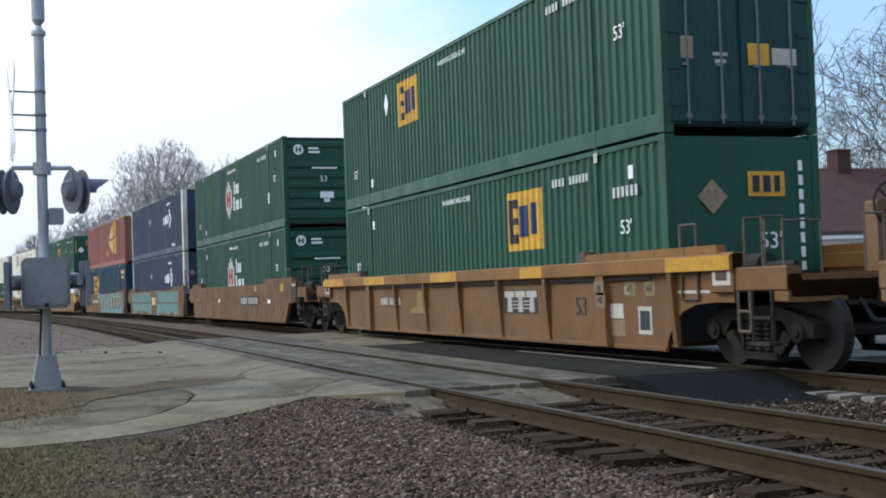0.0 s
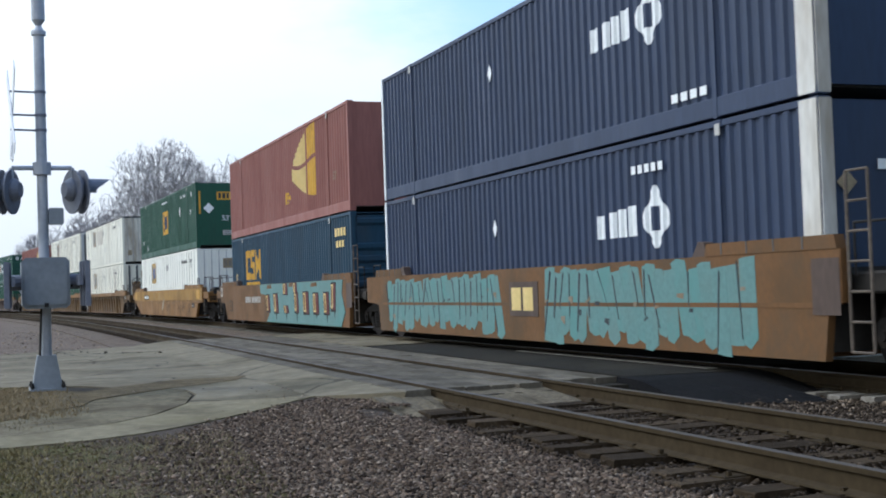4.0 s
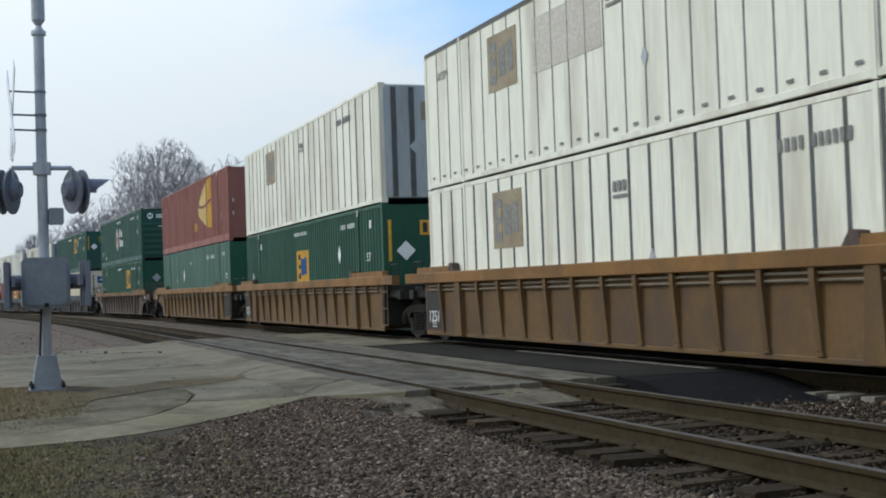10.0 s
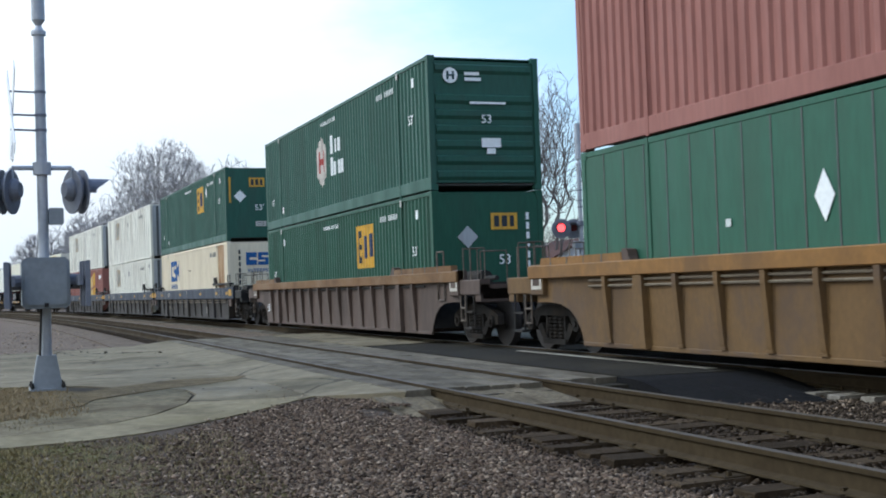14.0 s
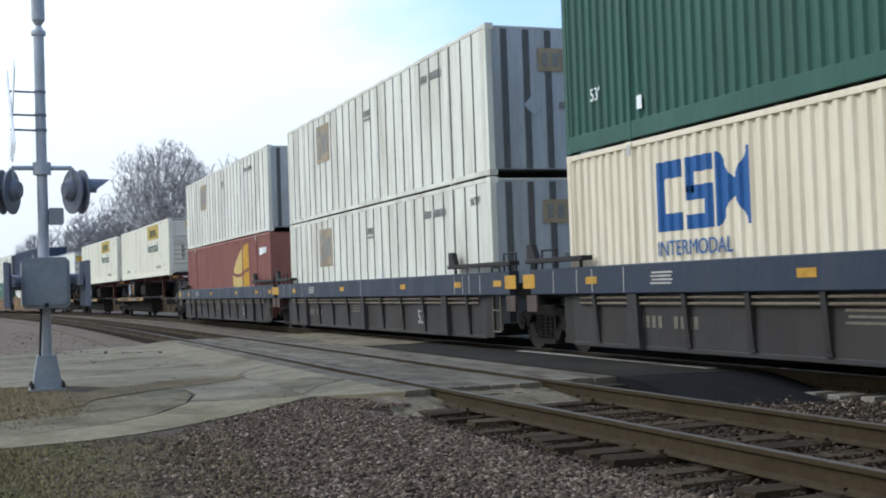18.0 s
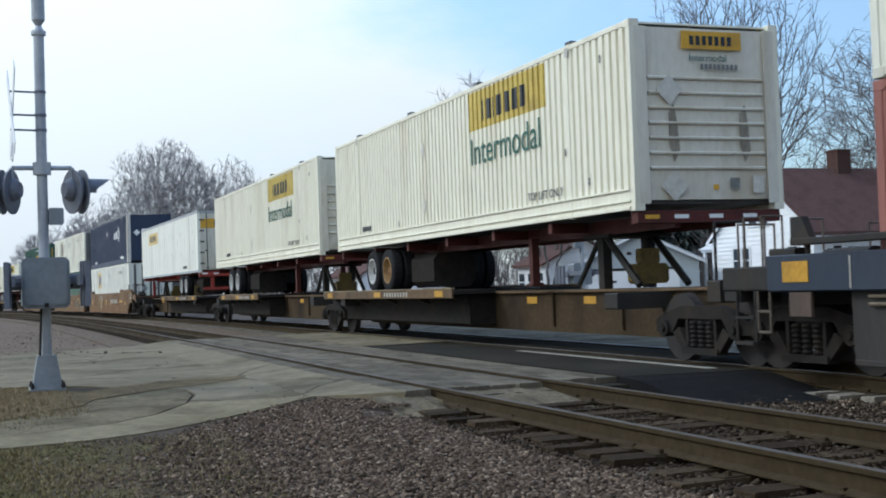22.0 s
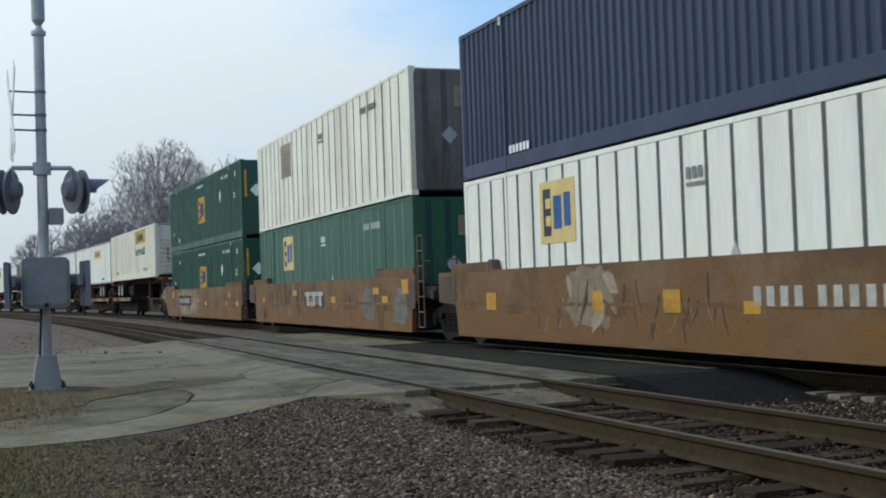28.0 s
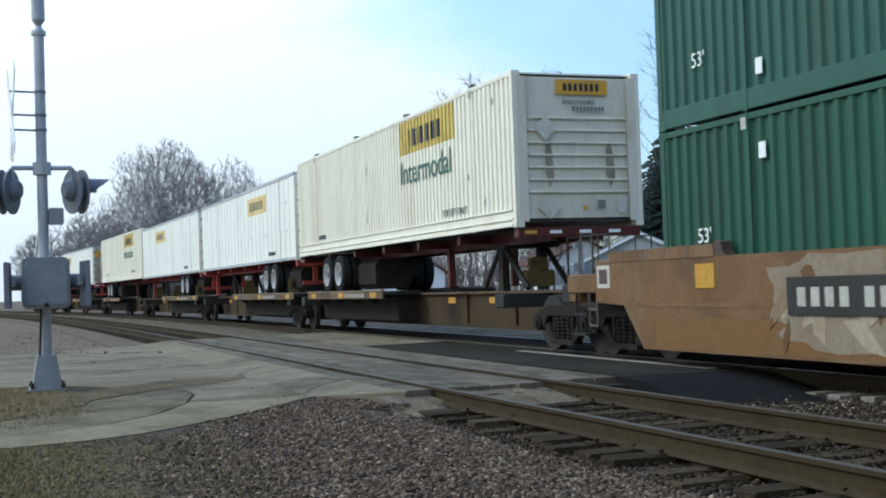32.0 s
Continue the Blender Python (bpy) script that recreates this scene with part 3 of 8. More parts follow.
def make_track(name, yc, label, tie_mat):
    t = thing(name, label, "railway track", kind="structure")
    for side in (-0.7525, 0.7525):
        r = part("rail", rail_geo(yc + side, -300, 60), RAILSIDE, t, "rusty steel rail")
        part("rail_head", ribbon(yc + side - 0.033, yc + side + 0.033, -0.0045, 0.0, -300, 60, 4), RAILTOP if yc > 8 else RAILDULL, r, "worn running surface")
    me = kept("tie", lambda: Geo().box(-0.115, 0.115, -1.29, 1.29, -0.34, -0.178, 0.012))
    plate = kept("tie_plate", lambda: Geo().box(-0.09, 0.09, -0.17, 0.17, -0.178, -0.168).box(-0.06, -0.03, 0.08, 0.115, -0.168, -0.135).box(0.03, 0.06, -0.115, -0.08, -0.168, -0.135))
    rnd = random.Random(5 if yc < 8 else 6)
    s = -13.0
    while s < 2:
        o = part("tie", me, tie_mat, t, "", pose(s + rnd.uniform(-0.05, 0.05), yc + rnd.uniform(-0.10, 0.10), rnd.uniform(-0.025, 0.004), rnd.uniform(-0.6, 0.6), rnd.uniform(-3, 3), rnd.uniform(-2.5, 2.5)))
        if s < -5:
            for side in (-0.7525, 0.7525):
                part("tie_plate", plate, RAILSIDE, o, "", Matrix.Translation((0, side, 0.001)))
        s += 0.51
    far = Geo()
    s = -36.0
    while s > -200:
        (x, y, _), a = along(s, yc)
        c, q = math.cos(a), math.sin(a)
        ring = [(x + dx * c - w * q, y + dx * q + w * c) for dx, w in ((-0.115, -1.29), (0.115, -1.29), (0.115, 1.29), (-0.115, 1.29))]
        far.prism("z", ring, -0.34, -0.178)
        s -= 0.51
    tagged(part("far_ties", far, tie_mat, t, "dark wooden ties"), kind="stuff")
    return t


make_track("track_near", YN, "empty railway track of rusty rails on dark wooden ties", TIEWOOD)
make_track("track_train", YT, "railway track under the train, rails on bleached ties", PALEWOOD)
tagged(part("ballast_bed_far", ribbon(YN - 2.4, YT + 2.6, -0.32, -0.215, -300, -34.6), mat("far_ballast", (0.140, 0.108, 0.078), 0.95, vary=0.4, fine=30, dirt=(0.07, 0.052, 0.038), amount=0.7, bump=0.03)),
       "brown gravel ballast under the far tracks", "ballast", kind="structure")
tagged(part("ballast_bed_near", slab([(-13.3, 4.2), (-13.0, 13), (60, 13), (60, 4.2)], -0.32, -0.262), mat("near_ballast_base", (0.088, 0.068, 0.05), 0.95, vary=0.4, fine=30, dirt=(0.05, 0.038, 0.029), amount=0.7, bump=0.03)),
       "gravel ballast bed beside the empty track", "ballast", kind="structure")


shoulder = Geo()
edge_in = [(-14.93, 3.84), (-14.45, 3.44), (-13.55, 2.77), (-12.66, 2.01), (-12.11, 1.38), (-11.84, 0.84), (-11.3, 0.5), (-9.0, 0.2), (-5.0, -0.2), (40.0, -0.2)]
edge_out = [(-14.3, 4.7), (-13.5, 4.45), (-12.8, 4.4), (-12.0, 4.4), (-11.2, 4.4), (-10.5, 4.4), (-9.5, 4.4), (-8.0, 4.4), (-4.0, 4.4), (40.0, 4.4)]
for (x0, y0), (x1, y1) in zip(edge_in, edge_out):
    xm, ym = x0 + (x1 - x0) * 0.7, y0 + (y1 - y0) * 0.7
    shoulder.v += [(x0, y0, -0.128), (xm, ym, -0.15), (x1, y1, -0.255), (x1, y1, -0.4), (x0, y0, -0.4)]
for i in range(len(edge_in) - 1):
    for k in range(5):
        j = (k + 1) % 5
        shoulder.f.append((5 * i + k, 5 * i + j, 5 * i + 5 + j, 5 * i + 5 + k))
shoulder.f += [(4, 3, 2, 1, 0), tuple(5 * (len(edge_in) - 1) + k for k in range(5))]
tagged(part("ballast_shoulder", shoulder, mat("near_ballast_base", (0.044, 0.034, 0.026))), "dark gravelly shoulder sloping to the empty track", "ballast", kind="structure")


def stones(name, inside, n, size, material, seed, label):
    """Loose angular stones strewn over a stretch of the plan."""
    rng = np.random.default_rng(seed)
    base = np.array([(1, 0, 0), (-1, 0, 0), (0, 1, 0), (0, -1, 0), (0, 0, 1), (0, 0, -1)], float)
    tri = np.array([(0, 2, 4), (2, 1, 4), (1, 3, 4), (3, 0, 4), (2, 0, 5), (1, 2, 5), (3, 1, 5), (0, 3, 5)])
    xs = inside(rng, n)
    m = len(xs)
    sz = size * np.exp(rng.normal(0, 0.32, m))
    V = base[None] * sz[:, None, None] * rng.uniform(0.4, 1.25, (m, 6, 1))
    q = rng.normal(size=(m, 4))
    q /= np.linalg.norm(q, axis=1)[:, None]
    w, x, y, zz = q.T
    M = np.stack([1 - 2 * (y * y + zz * zz), 2 * (x * y - zz * w), 2 * (x * zz + y * w), 2 * (x * y + zz * w), 1 - 2 * (x * x + zz * zz), 2 * (y * zz - x * w),
                  2 * (x * zz - y * w), 2 * (y * zz + x * w), 1 - 2 * (x * x + y * y)], 1).reshape(m, 3, 3)
    V = np.einsum("mij,mkj->mki", M, V)
    V[:, :, 2] *= 0.62
    V += np.column_stack([xs[:, 0], xs[:, 1], xs[:, 2] + sz * 0.25])[:, None]
    F = (tri[None] + 6 * np.arange(m)[:, None, None]).reshape(-1, 3)
    me = bpy.data.meshes.new(name)
    me.vertices.add(m * 6)
    me.vertices.foreach_set("co", V.reshape(-1))
    me.loops.add(len(F) * 3)
    me.loops.foreach_set("vertex_index", F.reshape(-1).astype(np.int32))
    me.polygons.add(len(F))
    me.polygons.foreach_set("loop_start", (np.arange(len(F)) * 3).astype(np.int32))
    me.update(calc_edges=True)
    me.materials.append(None)
    ob = part(name, me, material)
    return tagged(ob, label, "ballast", kind="stuff")


def spread_front(rng, n):
    x = -15.0 + 11.5 * rng.random(n * 3) ** 0.85
    y = 0.2 + 4.3 * rng.random(n * 3)
    edge = np.interp(x, [-15, -14.9, -13.9, -12.6, -11.4, -10.3, -9.2, -3], [3.9, 3.85, 3.0, 2.0, 1.25, 0.9, 0.35, 0.2])
    thin = np.clip((y - edge - np.interp(x, [-12.2, -11.0], [0.0, 0.12])) / np.interp(x, [-14, -12, -11, -8], [0.3, 0.45, 1.3, 1.6]), 0.0, 1) ** 1.1
    near = (y > edge + 0.03) & (y < 4.5) & (rng.random(n * 3) < thin)
    x, y = x[near][:n], y[near][:n]
    u = (y - edge[near][:n]) / (4.42 - edge[near][:n])
    z = np.interp(u, [0, 0.7, 1.0], [-0.126, -0.146, -0.25])
    z = np.where(x < -13.2, np.maximum(z, -0.142), z)
    return np.column_stack([x, y, z])


def spread_track(y0, y1, x0, x1, z):
    def f(rng, n):
        return np.column_stack([rng.uniform(x0, x1, n), rng.uniform(y0, y1, n), np.full(n, z) + rng.normal(0, 0.008, n)])
    return f


stones("ballast_stones", spread_front, 50000, 0.0165, STONE, 3, "angular reddish-grey ballast stones beside the track")
stones("ballast_stones", spread_front, 13000, 0.016, STONE_B, 4, "pale angular ballast stones among darker ones")
stones("ballast_stones", spread_track(4.35, 5.0, -13.2, -2.5, -0.24), 5000, 0.02, STONE_D, 7, "ballast stones at the ends of the wooden ties")
stones("ballast_stones", spread_track(5.0, 7.2, -13.2, -2.5, -0.215), 14000, 0.02, STONE_D, 13, "ballast stones between wooden ties")
stones("ballast_stones", spread_track(7.1, 9.2, -12.9, -4, -0.245), 10500, 0.021, STONE_D, 8, "ballast stones between the two tracks")
stones("ballast_stones", spread_track(7.1, 9.2, -12.9, -4, -0.238), 1500, 0.019, STONE_B, 9, "pale ballast stones between the two tracks")
stones("ballast_stones", spread_track(9.0, 12.5, -12.6, -1, -0.262), 3500, 0.028, STONE_D, 10, "ballast stones under the train")


def spread_apron(rng, n):
    x, y = rng.uniform(-17.5, -12.2, n), rng.uniform(0.6, 4.3, n)
    d = np.abs(y - np.interp(-x, [11.8, 12.7, 13.6, 14.5, 16, 17.5], [0.9, 2.0, 2.8, 3.5, 3.6, 3.2]))
    ok = rng.random(n) < np.exp(-d / 0.35)
    return np.column_stack([x[ok], y[ok], np.full(ok.sum(), -0.116)])


def spread_edge(rng, n):
    x = rng.uniform(-11.8, -6.0, n)
    return np.column_stack([x, 0.9 + 0.55 * rng.normal(size=n) + 0.12 * np.maximum(0, -9 - x), np.full(n, -0.125)])


stones("ballast_stones", spread_edge, 2600, 0.012, STONE, 16, "small stones strewn thinly over bare soil")
stones("ballast_stones", spread_edge, 500, 0.011, STONE_B, 17, "pale small stones strewn over bare soil")
stones("loose_stones", spread_apron, 420, 0.014, STONE_B, 14, "loose stones strayed onto the path and apron")


def spread_roadside(rng, n):
    u = rng.random(n)
    return np.column_stack([-31.9 + 3.6 * u + 0.25 * rng.normal(size=n), 1.4 + 2.9 * u + 0.2 * rng.normal(size=n), np.full(n, -0.13)])


def spread_field(rng, n):
    return np.column_stack([rng.uniform(-60, -32.5, n), rng.uniform(-4, 5.2, n), np.full(n, -0.25)])


stones("loose_stones", spread_roadside, 45, 0.035, STONE_D, 18, "dark clods along the road's edge")
stones("loose_stones", spread_field, 1500, 0.03, STONE_B, 20, "stones strewn over the dirt field")


def grass_blades(name, n, region, hmin, hmax, material, seed, label, base=-0.13):
    rng = random.Random(seed)
    g = Geo()
    for _ in range(n):
        x, y = region(rng)
        h, a, w = rng.uniform(hmin, hmax), rng.uniform(0, 6.28), rng.uniform(0.004, 0.010)
        lean = rng.uniform(0.2, 1.1) * h
        dx, dy = math.cos(a) * lean, math.sin(a) * lean
        px, py = -math.sin(a) * w, math.cos(a) * w
        k = len(g.v)
        g.v += [(x - px, y - py, base - 0.02), (x + px, y + py, base - 0.02), (x + dx * 0.5 + px * 0.7, y + dy * 0.5 + py * 0.7, base + h * 0.7), (x + dx * 0.5 - px * 0.7, y + dy * 0.5 - py * 0.7, base + h * 0.7), (x + dx, y + dy, base + h)]
        g.f += [(k, k + 1, k + 2, k + 3), (k + 3, k + 2, k + 4)]
    me = bpy.data.meshes.new(name)
    me.from_pydata(g.v, [], g.f)
    me.materials.append(None)
    return tagged(part(name, me, material), label, "grass", kind="stuff")


def lawn(rng):
    x = rng.uniform(-11.6, -6.0)
    return x, min(rng.uniform(-0.6, 0.75), rng.uniform(-0.6, 0.9)) + rng.gauss(0, 0.15)


tagged(part("lawn", slab([(-11.7, -6), (-5, -6), (-5, 0.75), (-6.4, 0.95), (-7.3, 0.8), (-8.2, 1.25), (-9.0, 1.0), (-9.7, 1.3), (-10.4, 1.1), (-11.0, 1.45), (-11.5, 1.2), (-11.75, 0.9), (-11.68, 0.2)], -0.3, -0.124), mat("lawn_soil", (0.084, 0.066, 0.040), 0.95, dirt=(0.145, 0.122, 0.046), amount=0.9, scale=1.1, vary=0.35, fine=16, bump=0.03, stain=(0.098, 0.104, 0.034))),
       "patch of brown and green winter lawn", "lawn", kind="structure")
def sandy(rng):
    x = rng.uniform(-11.9, -6.5)
    return x, rng.uniform(0.3, 1.9) + 0.1 * max(0, -9.0 - x)


grass_blades("grass", 5200, sandy, 0.008, 0.026, mat("straw_grass", (0.21, 0.17, 0.095), 0.95, vary=0.35, dirt=(0.085, 0.078, 0.034), amount=0.9, scale=1.6), 19, "sparse straw-coloured grass at the gravel's edge", -0.128)
grass_blades("grass", 19000, lawn, 0.010, 0.038, GRASS, 11, "short dry brown and green winter grass")
grass_blades("grass", 800, lambda r: (r.uniform(-15.6, -13.2), r.uniform(-0.6, 0.7) * r.uniform(0.3, 1.4)), 0.005, 0.014, mat("straw_grass", (0, 0, 0)), 21, "thin straw strewn over the apron", -0.121)
grass_blades("grass", 9000, lambda r: (r.uniform(-19.6, -14.4), min(r.uniform(-0.6, 1.2), r.uniform(-0.6, 1.2))), 0.008, 0.035, mat("dead_grass", (0.25, 0.19, 0.105), 0.95, vary=0.3, dirt=(0.12, 0.11, 0.05), amount=0.8, scale=0.8), 12, "dead brown grass tufts round the mast foot", -0.1125)


# ---------------------------------------------------------------- the train
SPEED = 11.51
CL, CW, CH = 16.154, 2.59, 2.896
RIDERS = []                     # things that move, with their place along the track at 0 s


def profile(x0, x1, pitch, depth):
    """Trapezoid corrugation: (x, depth) from x0 to x1."""
    pts, x = [], x0
    steps = ((0, 0), (0.60, 0), (0.66, depth), (0.92, depth)) if pitch < 0.23 else ((0, 0), (0.30, 0), (0.46, depth), (0.78, depth))
    while x < x1:
        for dx, d in steps:
            if x + dx * pitch <= x1:
                pts.append((x + dx * pitch, d))
        x += pitch
    pts.append((x1, 0))
    return pts


def corr_side(x0, x1, z0, z1, pitch, depth, y, lift=0.0, low=None, high=None, clip=None):
    """A corrugated sheet facing -Y; clip limits it to a stretch, low and high shape its lower and upper edge."""
    g = Geo()
    pts = profile(x0, x1, pitch, depth)
    if clip:
        def at(xx):
            for (a, da), (b, db) in zip(pts, pts[1:]):
                if a <= xx <= b:
                    return da + (db - da) * (xx - a) / max(1e-6, b - a)
            return 0
        pts = [(clip[0], at(clip[0]))] + [q for q in pts if clip[0] < q[0] < clip[1]] + [(clip[1], at(clip[1]))]
    for x, d in pts:
        a = low(x) if low else z0
        b = high(x) if high else z1
        g.v += [(x, y + d - lift, a), (x, y + d - lift, b), (x, y + d - lift + 0.004, a), (x, y + d - lift + 0.004, b)]
    for i in range(len(pts) - 1):
        k = 4 * i
        g.f += [(k, k + 4, k + 5, k + 1), (k + 2, k + 3, k + 7, k + 6), (k + 1, k + 5, k + 7, k + 3), (k, k + 2, k + 6, k + 4)]
    k = 4 * (len(pts) - 1)
    g.f += [(0, 1, 3, 2), (k, k + 2, k + 3, k + 1)]
    return g


def end_ribs(h0, h1):
    """End wall behind level ribs, facing +X, at x = 0."""
    return Geo().box(-0.05, -0.03, -1.2, 1.2, h0, h1)


def end_flat(h0, h1):
    return Geo().box(-0.05, -0.010, -1.2, 1.2, h0, h1)


def box_shell(root, body, frame, family, h, L=CL):
    """Frame, roof, floor and the far walls that all long boxes share."""
    hx, hy = L / 2, CW / 2
    rail_h = {"corr": 0.26, "jb": 0.3}.get(family, 0.1)
    for sx in (-1, 1):
        for sy in (-1, 1):
            part("corner_post", kept(("corner_post", h), lambda: Geo().box(-0.06, 0.06, -0.06, 0.06, 0.0, h, 0.01)), frame, root, "", (sx * (hx - 0.06), sy * (hy - 0.06), 0))
            for z in (0.0, h - 0.118):
                part("corner_casting", kept("corner_casting", lambda: Geo().box(-0.089, 0.089, -0.082, 0.082, 0, 0.118, 0.008)), frame, root, "", (sx * (hx - 0.087), sy * (hy - 0.079), z))
    for sy in (-1, 1):
        part("top_rail", kept(("top_rail", L), lambda: Geo().box(-hx + 0.12, hx - 0.12, -0.035, 0.035, 0, 0.085, 0.008)), frame, root, "", (0, sy * (hy - 0.037), h - 0.09))
        part("bottom_rail", kept(("bottom_rail", L, rail_h), lambda: Geo().box(-hx + 0.12, hx - 0.12, -0.035, 0.035, 0, rail_h, 0.008)), frame, root, "", (0, sy * (hy - 0.037), 0.02))
    part("roof", kept(("roof", L), lambda: Geo().box(-hx + 0.1, hx - 0.1, -hy + 0.06, hy - 0.06, 0, 0.03)), body, root, "", (0, 0, h - 0.05))
    part("floor", kept(("floor", L), lambda: Geo().box(-hx + 0.12, hx - 0.12, -hy + 0.05, hy - 0.05, 0, 0.05)), DARKSTRIP, root, "", (0, 0, 0.1))
    part("far_wall", kept(("far_wall", L, h), lambda: Geo().box(-hx + 0.1, hx - 0.1, hy - 0.05, hy - 0.03, 0.1, h - 0.08)), body, root)
    part("end_wall", kept(("end_wall", h), lambda: end_flat(0.12, h - 0.06)), body, root, "", pose(-hx + 0.006, 0, 0, 0, 0, 180))
    return hx, hy


SIGNEND = mat("dull_white_plate", (0.45, 0.44, 0.4), 0.55, vary=0.12)
LOCKROD = mat("dull_locking_bar", (0.13, 0.17, 0.17), 0.5, vary=0.15)
GREENDOOR = mat("dark_green_door", (0.012, 0.052, 0.048), 0.5, dirt=(0.02, 0.042, 0.04), amount=0.5, streak=4)


def make_box(car, level, family, body, label, end="flat", frame=None, end_mat=None, h=CH, pitch=0.244, depth=0.04, seams=True, strips=None, strip_w=0.05, group="containers on the train"):
    """One long container. family: corr (steel corrugated), plate (panels and posts), smooth, jb."""
    root = thing("shipping_container", label, "container", group)
    frame = frame or body
    hx, hy = box_shell(root, body, frame, family, h)
    y = -hy + 0.012
    if family in ("corr", "jb"):
        part("side_panel", kept(("side_panel", family, pitch, h), lambda: corr_side(-hx + 0.11, hx - 0.11, 0.3 if family == "jb" else 0.26, h - 0.08, pitch, depth, y)), body, root)
        if seams:
            for sx in (-1, 1):
                part("middle_post", kept(("middle_post", h), lambda: Geo().box(-0.045, 0.045, -0.012, 0.05, 0.0, h, 0.005)), frame, root, "", (sx * 5.98, -hy + 0.008, 0))
                part("lift_tag", kept("lift_tag", lambda: Geo().box(-0.055, 0.055, -0.004, 0.004, 0, 0.15)), SIGNEND, root, "pale tag beside the lifting point", (sx * 6.02 + 0.0, -hy - 0.012, h - 0.2))
                part("lift_casting", kept("lift_casting", lambda: Geo().box(-0.085, 0.085, -0.02, 0.1, 0, 0.1, 0.006)), frame, root, "", (sx * 6.02, -hy + 0.014, h - 0.1))
    else:
        part("side_panel", kept(("side_sheet", h), lambda: Geo().box(-hx + 0.11, hx - 0.11, y, y + 0.02, 0.1, h - 0.08)), body, root)
        n = 26
        for i in range(1, n):
            x = -hx + 0.12 + (CL - 0.24) * i / n
            if strips is not None:
                part("side_post", kept(("side_post", strip_w, h), lambda: Geo().box(-strip_w / 2, strip_w / 2, -0.008, 0.004, 0.1, h - 0.085, 0.003)), strips, root, "", (x, y, 0))
        for sx in (-1, 1):
            part("middle_post", kept(("middle_post", h), lambda: Geo().box(-0.045, 0.045, -0.012, 0.05, 0.0, h, 0.005)), frame, root, "", (sx * 6.02, -hy + 0.006, 0))
    em = end_mat or body
    if end == "ribs":
        w = part("end_wall", kept(("end_ribs", h), lambda: end_ribs(0.16, h - 0.1)), em, root, "", (hx - 0.02, 0, 0))
        lo, step = 0.16, (h - 0.26) / 8
        for i in range(8 if family == "corr" else 0):
            if family == "corr" and i == 6:
                continue
            part("end_rib", kept(("end_rib", round(step, 3)), lambda: Geo().prism("y", [(-0.032, -step * 0.36), (0.014, -step * 0.12), (0.014, step * 0.2), (-0.032, step * 0.3)], -1.12, 1.12)), em, w, "", (0, 0, lo + step * (i + 0.5)))
    elif end == "posts":
        part("end_wall", kept(("end_wall", h), lambda: end_flat(0.12, h - 0.06)), em, root, "", (hx - 0.006, 0, 0))
        for i in range(5):
            part("end_post", kept(("end_post", h), lambda: Geo().box(-0.006, 0.008, -0.065, 0.065, 0.14, h - 0.1)), DARKSTRIP if body in (WHITE, WHITE_C, WHITE_D) else GREENDOOR, root, "", (hx - 0.006, -0.92 + i * 0.46, 0))
    elif end == "doors":
        part("end_wall", kept(("end_wall", h), lambda: end_flat(0.12, h - 0.06)), em, root, "", (hx - 0.03, 0, 0))
        for sy in (-1, 1):
            d = part("door", kept(("cont_door", h), lambda: Geo().box(0, 0.03, -0.57, 0.57, 0.16, h - 0.12, 0.01)), em, root, "", (hx - 0.035, sy * 0.6, 0))
            for k in (-0.28, 0.28):
                part("locking_bar", kept(("locking_bar", h), lambda: Geo().cyl("z", (0, 0), 0.017, 0.12, h - 0.1, 8).box(-0.02, 0.02, -0.1, 0.02, 0.95, 0.99).box(-0.02, 0.02, -0.04, 0.04, h - 0.3, h - 0.24).box(-0.02, 0.02, -0.04, 0.04, 0.2, 0.26)), DARKSTRIP if em is STAINED else LOCKROD, d, "pale locking bar", (0.045, k, 0))
            for k in range(5):
                part("hinge", kept("hinge", lambda: Geo().box(0, 0.02, -0.1, 0.1, -0.035, 0.035)), DARKSTRIP if em is STAINED else em, d, "", (0.03, sy * 0.5, 0.4 + k * (h - 0.8) / 4))
    else:
        part("end_wall", kept(("end_wall", h), lambda: end_flat(0.12, h - 0.06)), em, root, "", (hx - 0.006, 0, 0))
    root["family"], root["pitch"], root["depth"] = family, pitch, depth
    RIDERS.append((root, CARS[car], level))
    return root


def paint(root, name, x0, x1, z0, z1, material, label="", low=None, high=None, lift=0.004):
    """Paint on the near side, x counted from the far-left end; it follows the corrugation."""
    hx, y = CL / 2, -CW / 2 + 0.012
    if root["family"] in ("corr", "jb"):
        g = corr_side(-hx + 0.11, hx - 0.11, z0, z1, root["pitch"], root["depth"], y, lift,
                      (lambda x: low(x + hx)) if low else None, (lambda x: high(x + hx)) if high else None, (x0 - hx, x1 - hx))
    else:
        g = Geo().box(x0 - hx, x1 - hx, y - lift - 0.006, y - 0.0005, z0, z1)
    return part(name, g, material, root, label)


def mark(root, x, z, w, h, material=None, name="marking", y=None):
    """A small plain bar for writing that cannot be told."""
    y = -CW / 2 - 0.003 if y is None else y
    return part(name, kept(("bar", round(w, 2), round(h, 2)), lambda: Geo().box(0, w, -0.003, 0.002, 0, h)), material or INKWHITE, root, "", (x - CL / 2, y, z))


def marks(root, x, z, n, w, h, gap, material=None):
    for i in range(n):
        mark(root, x + i * (w + gap), z, w, h, material)


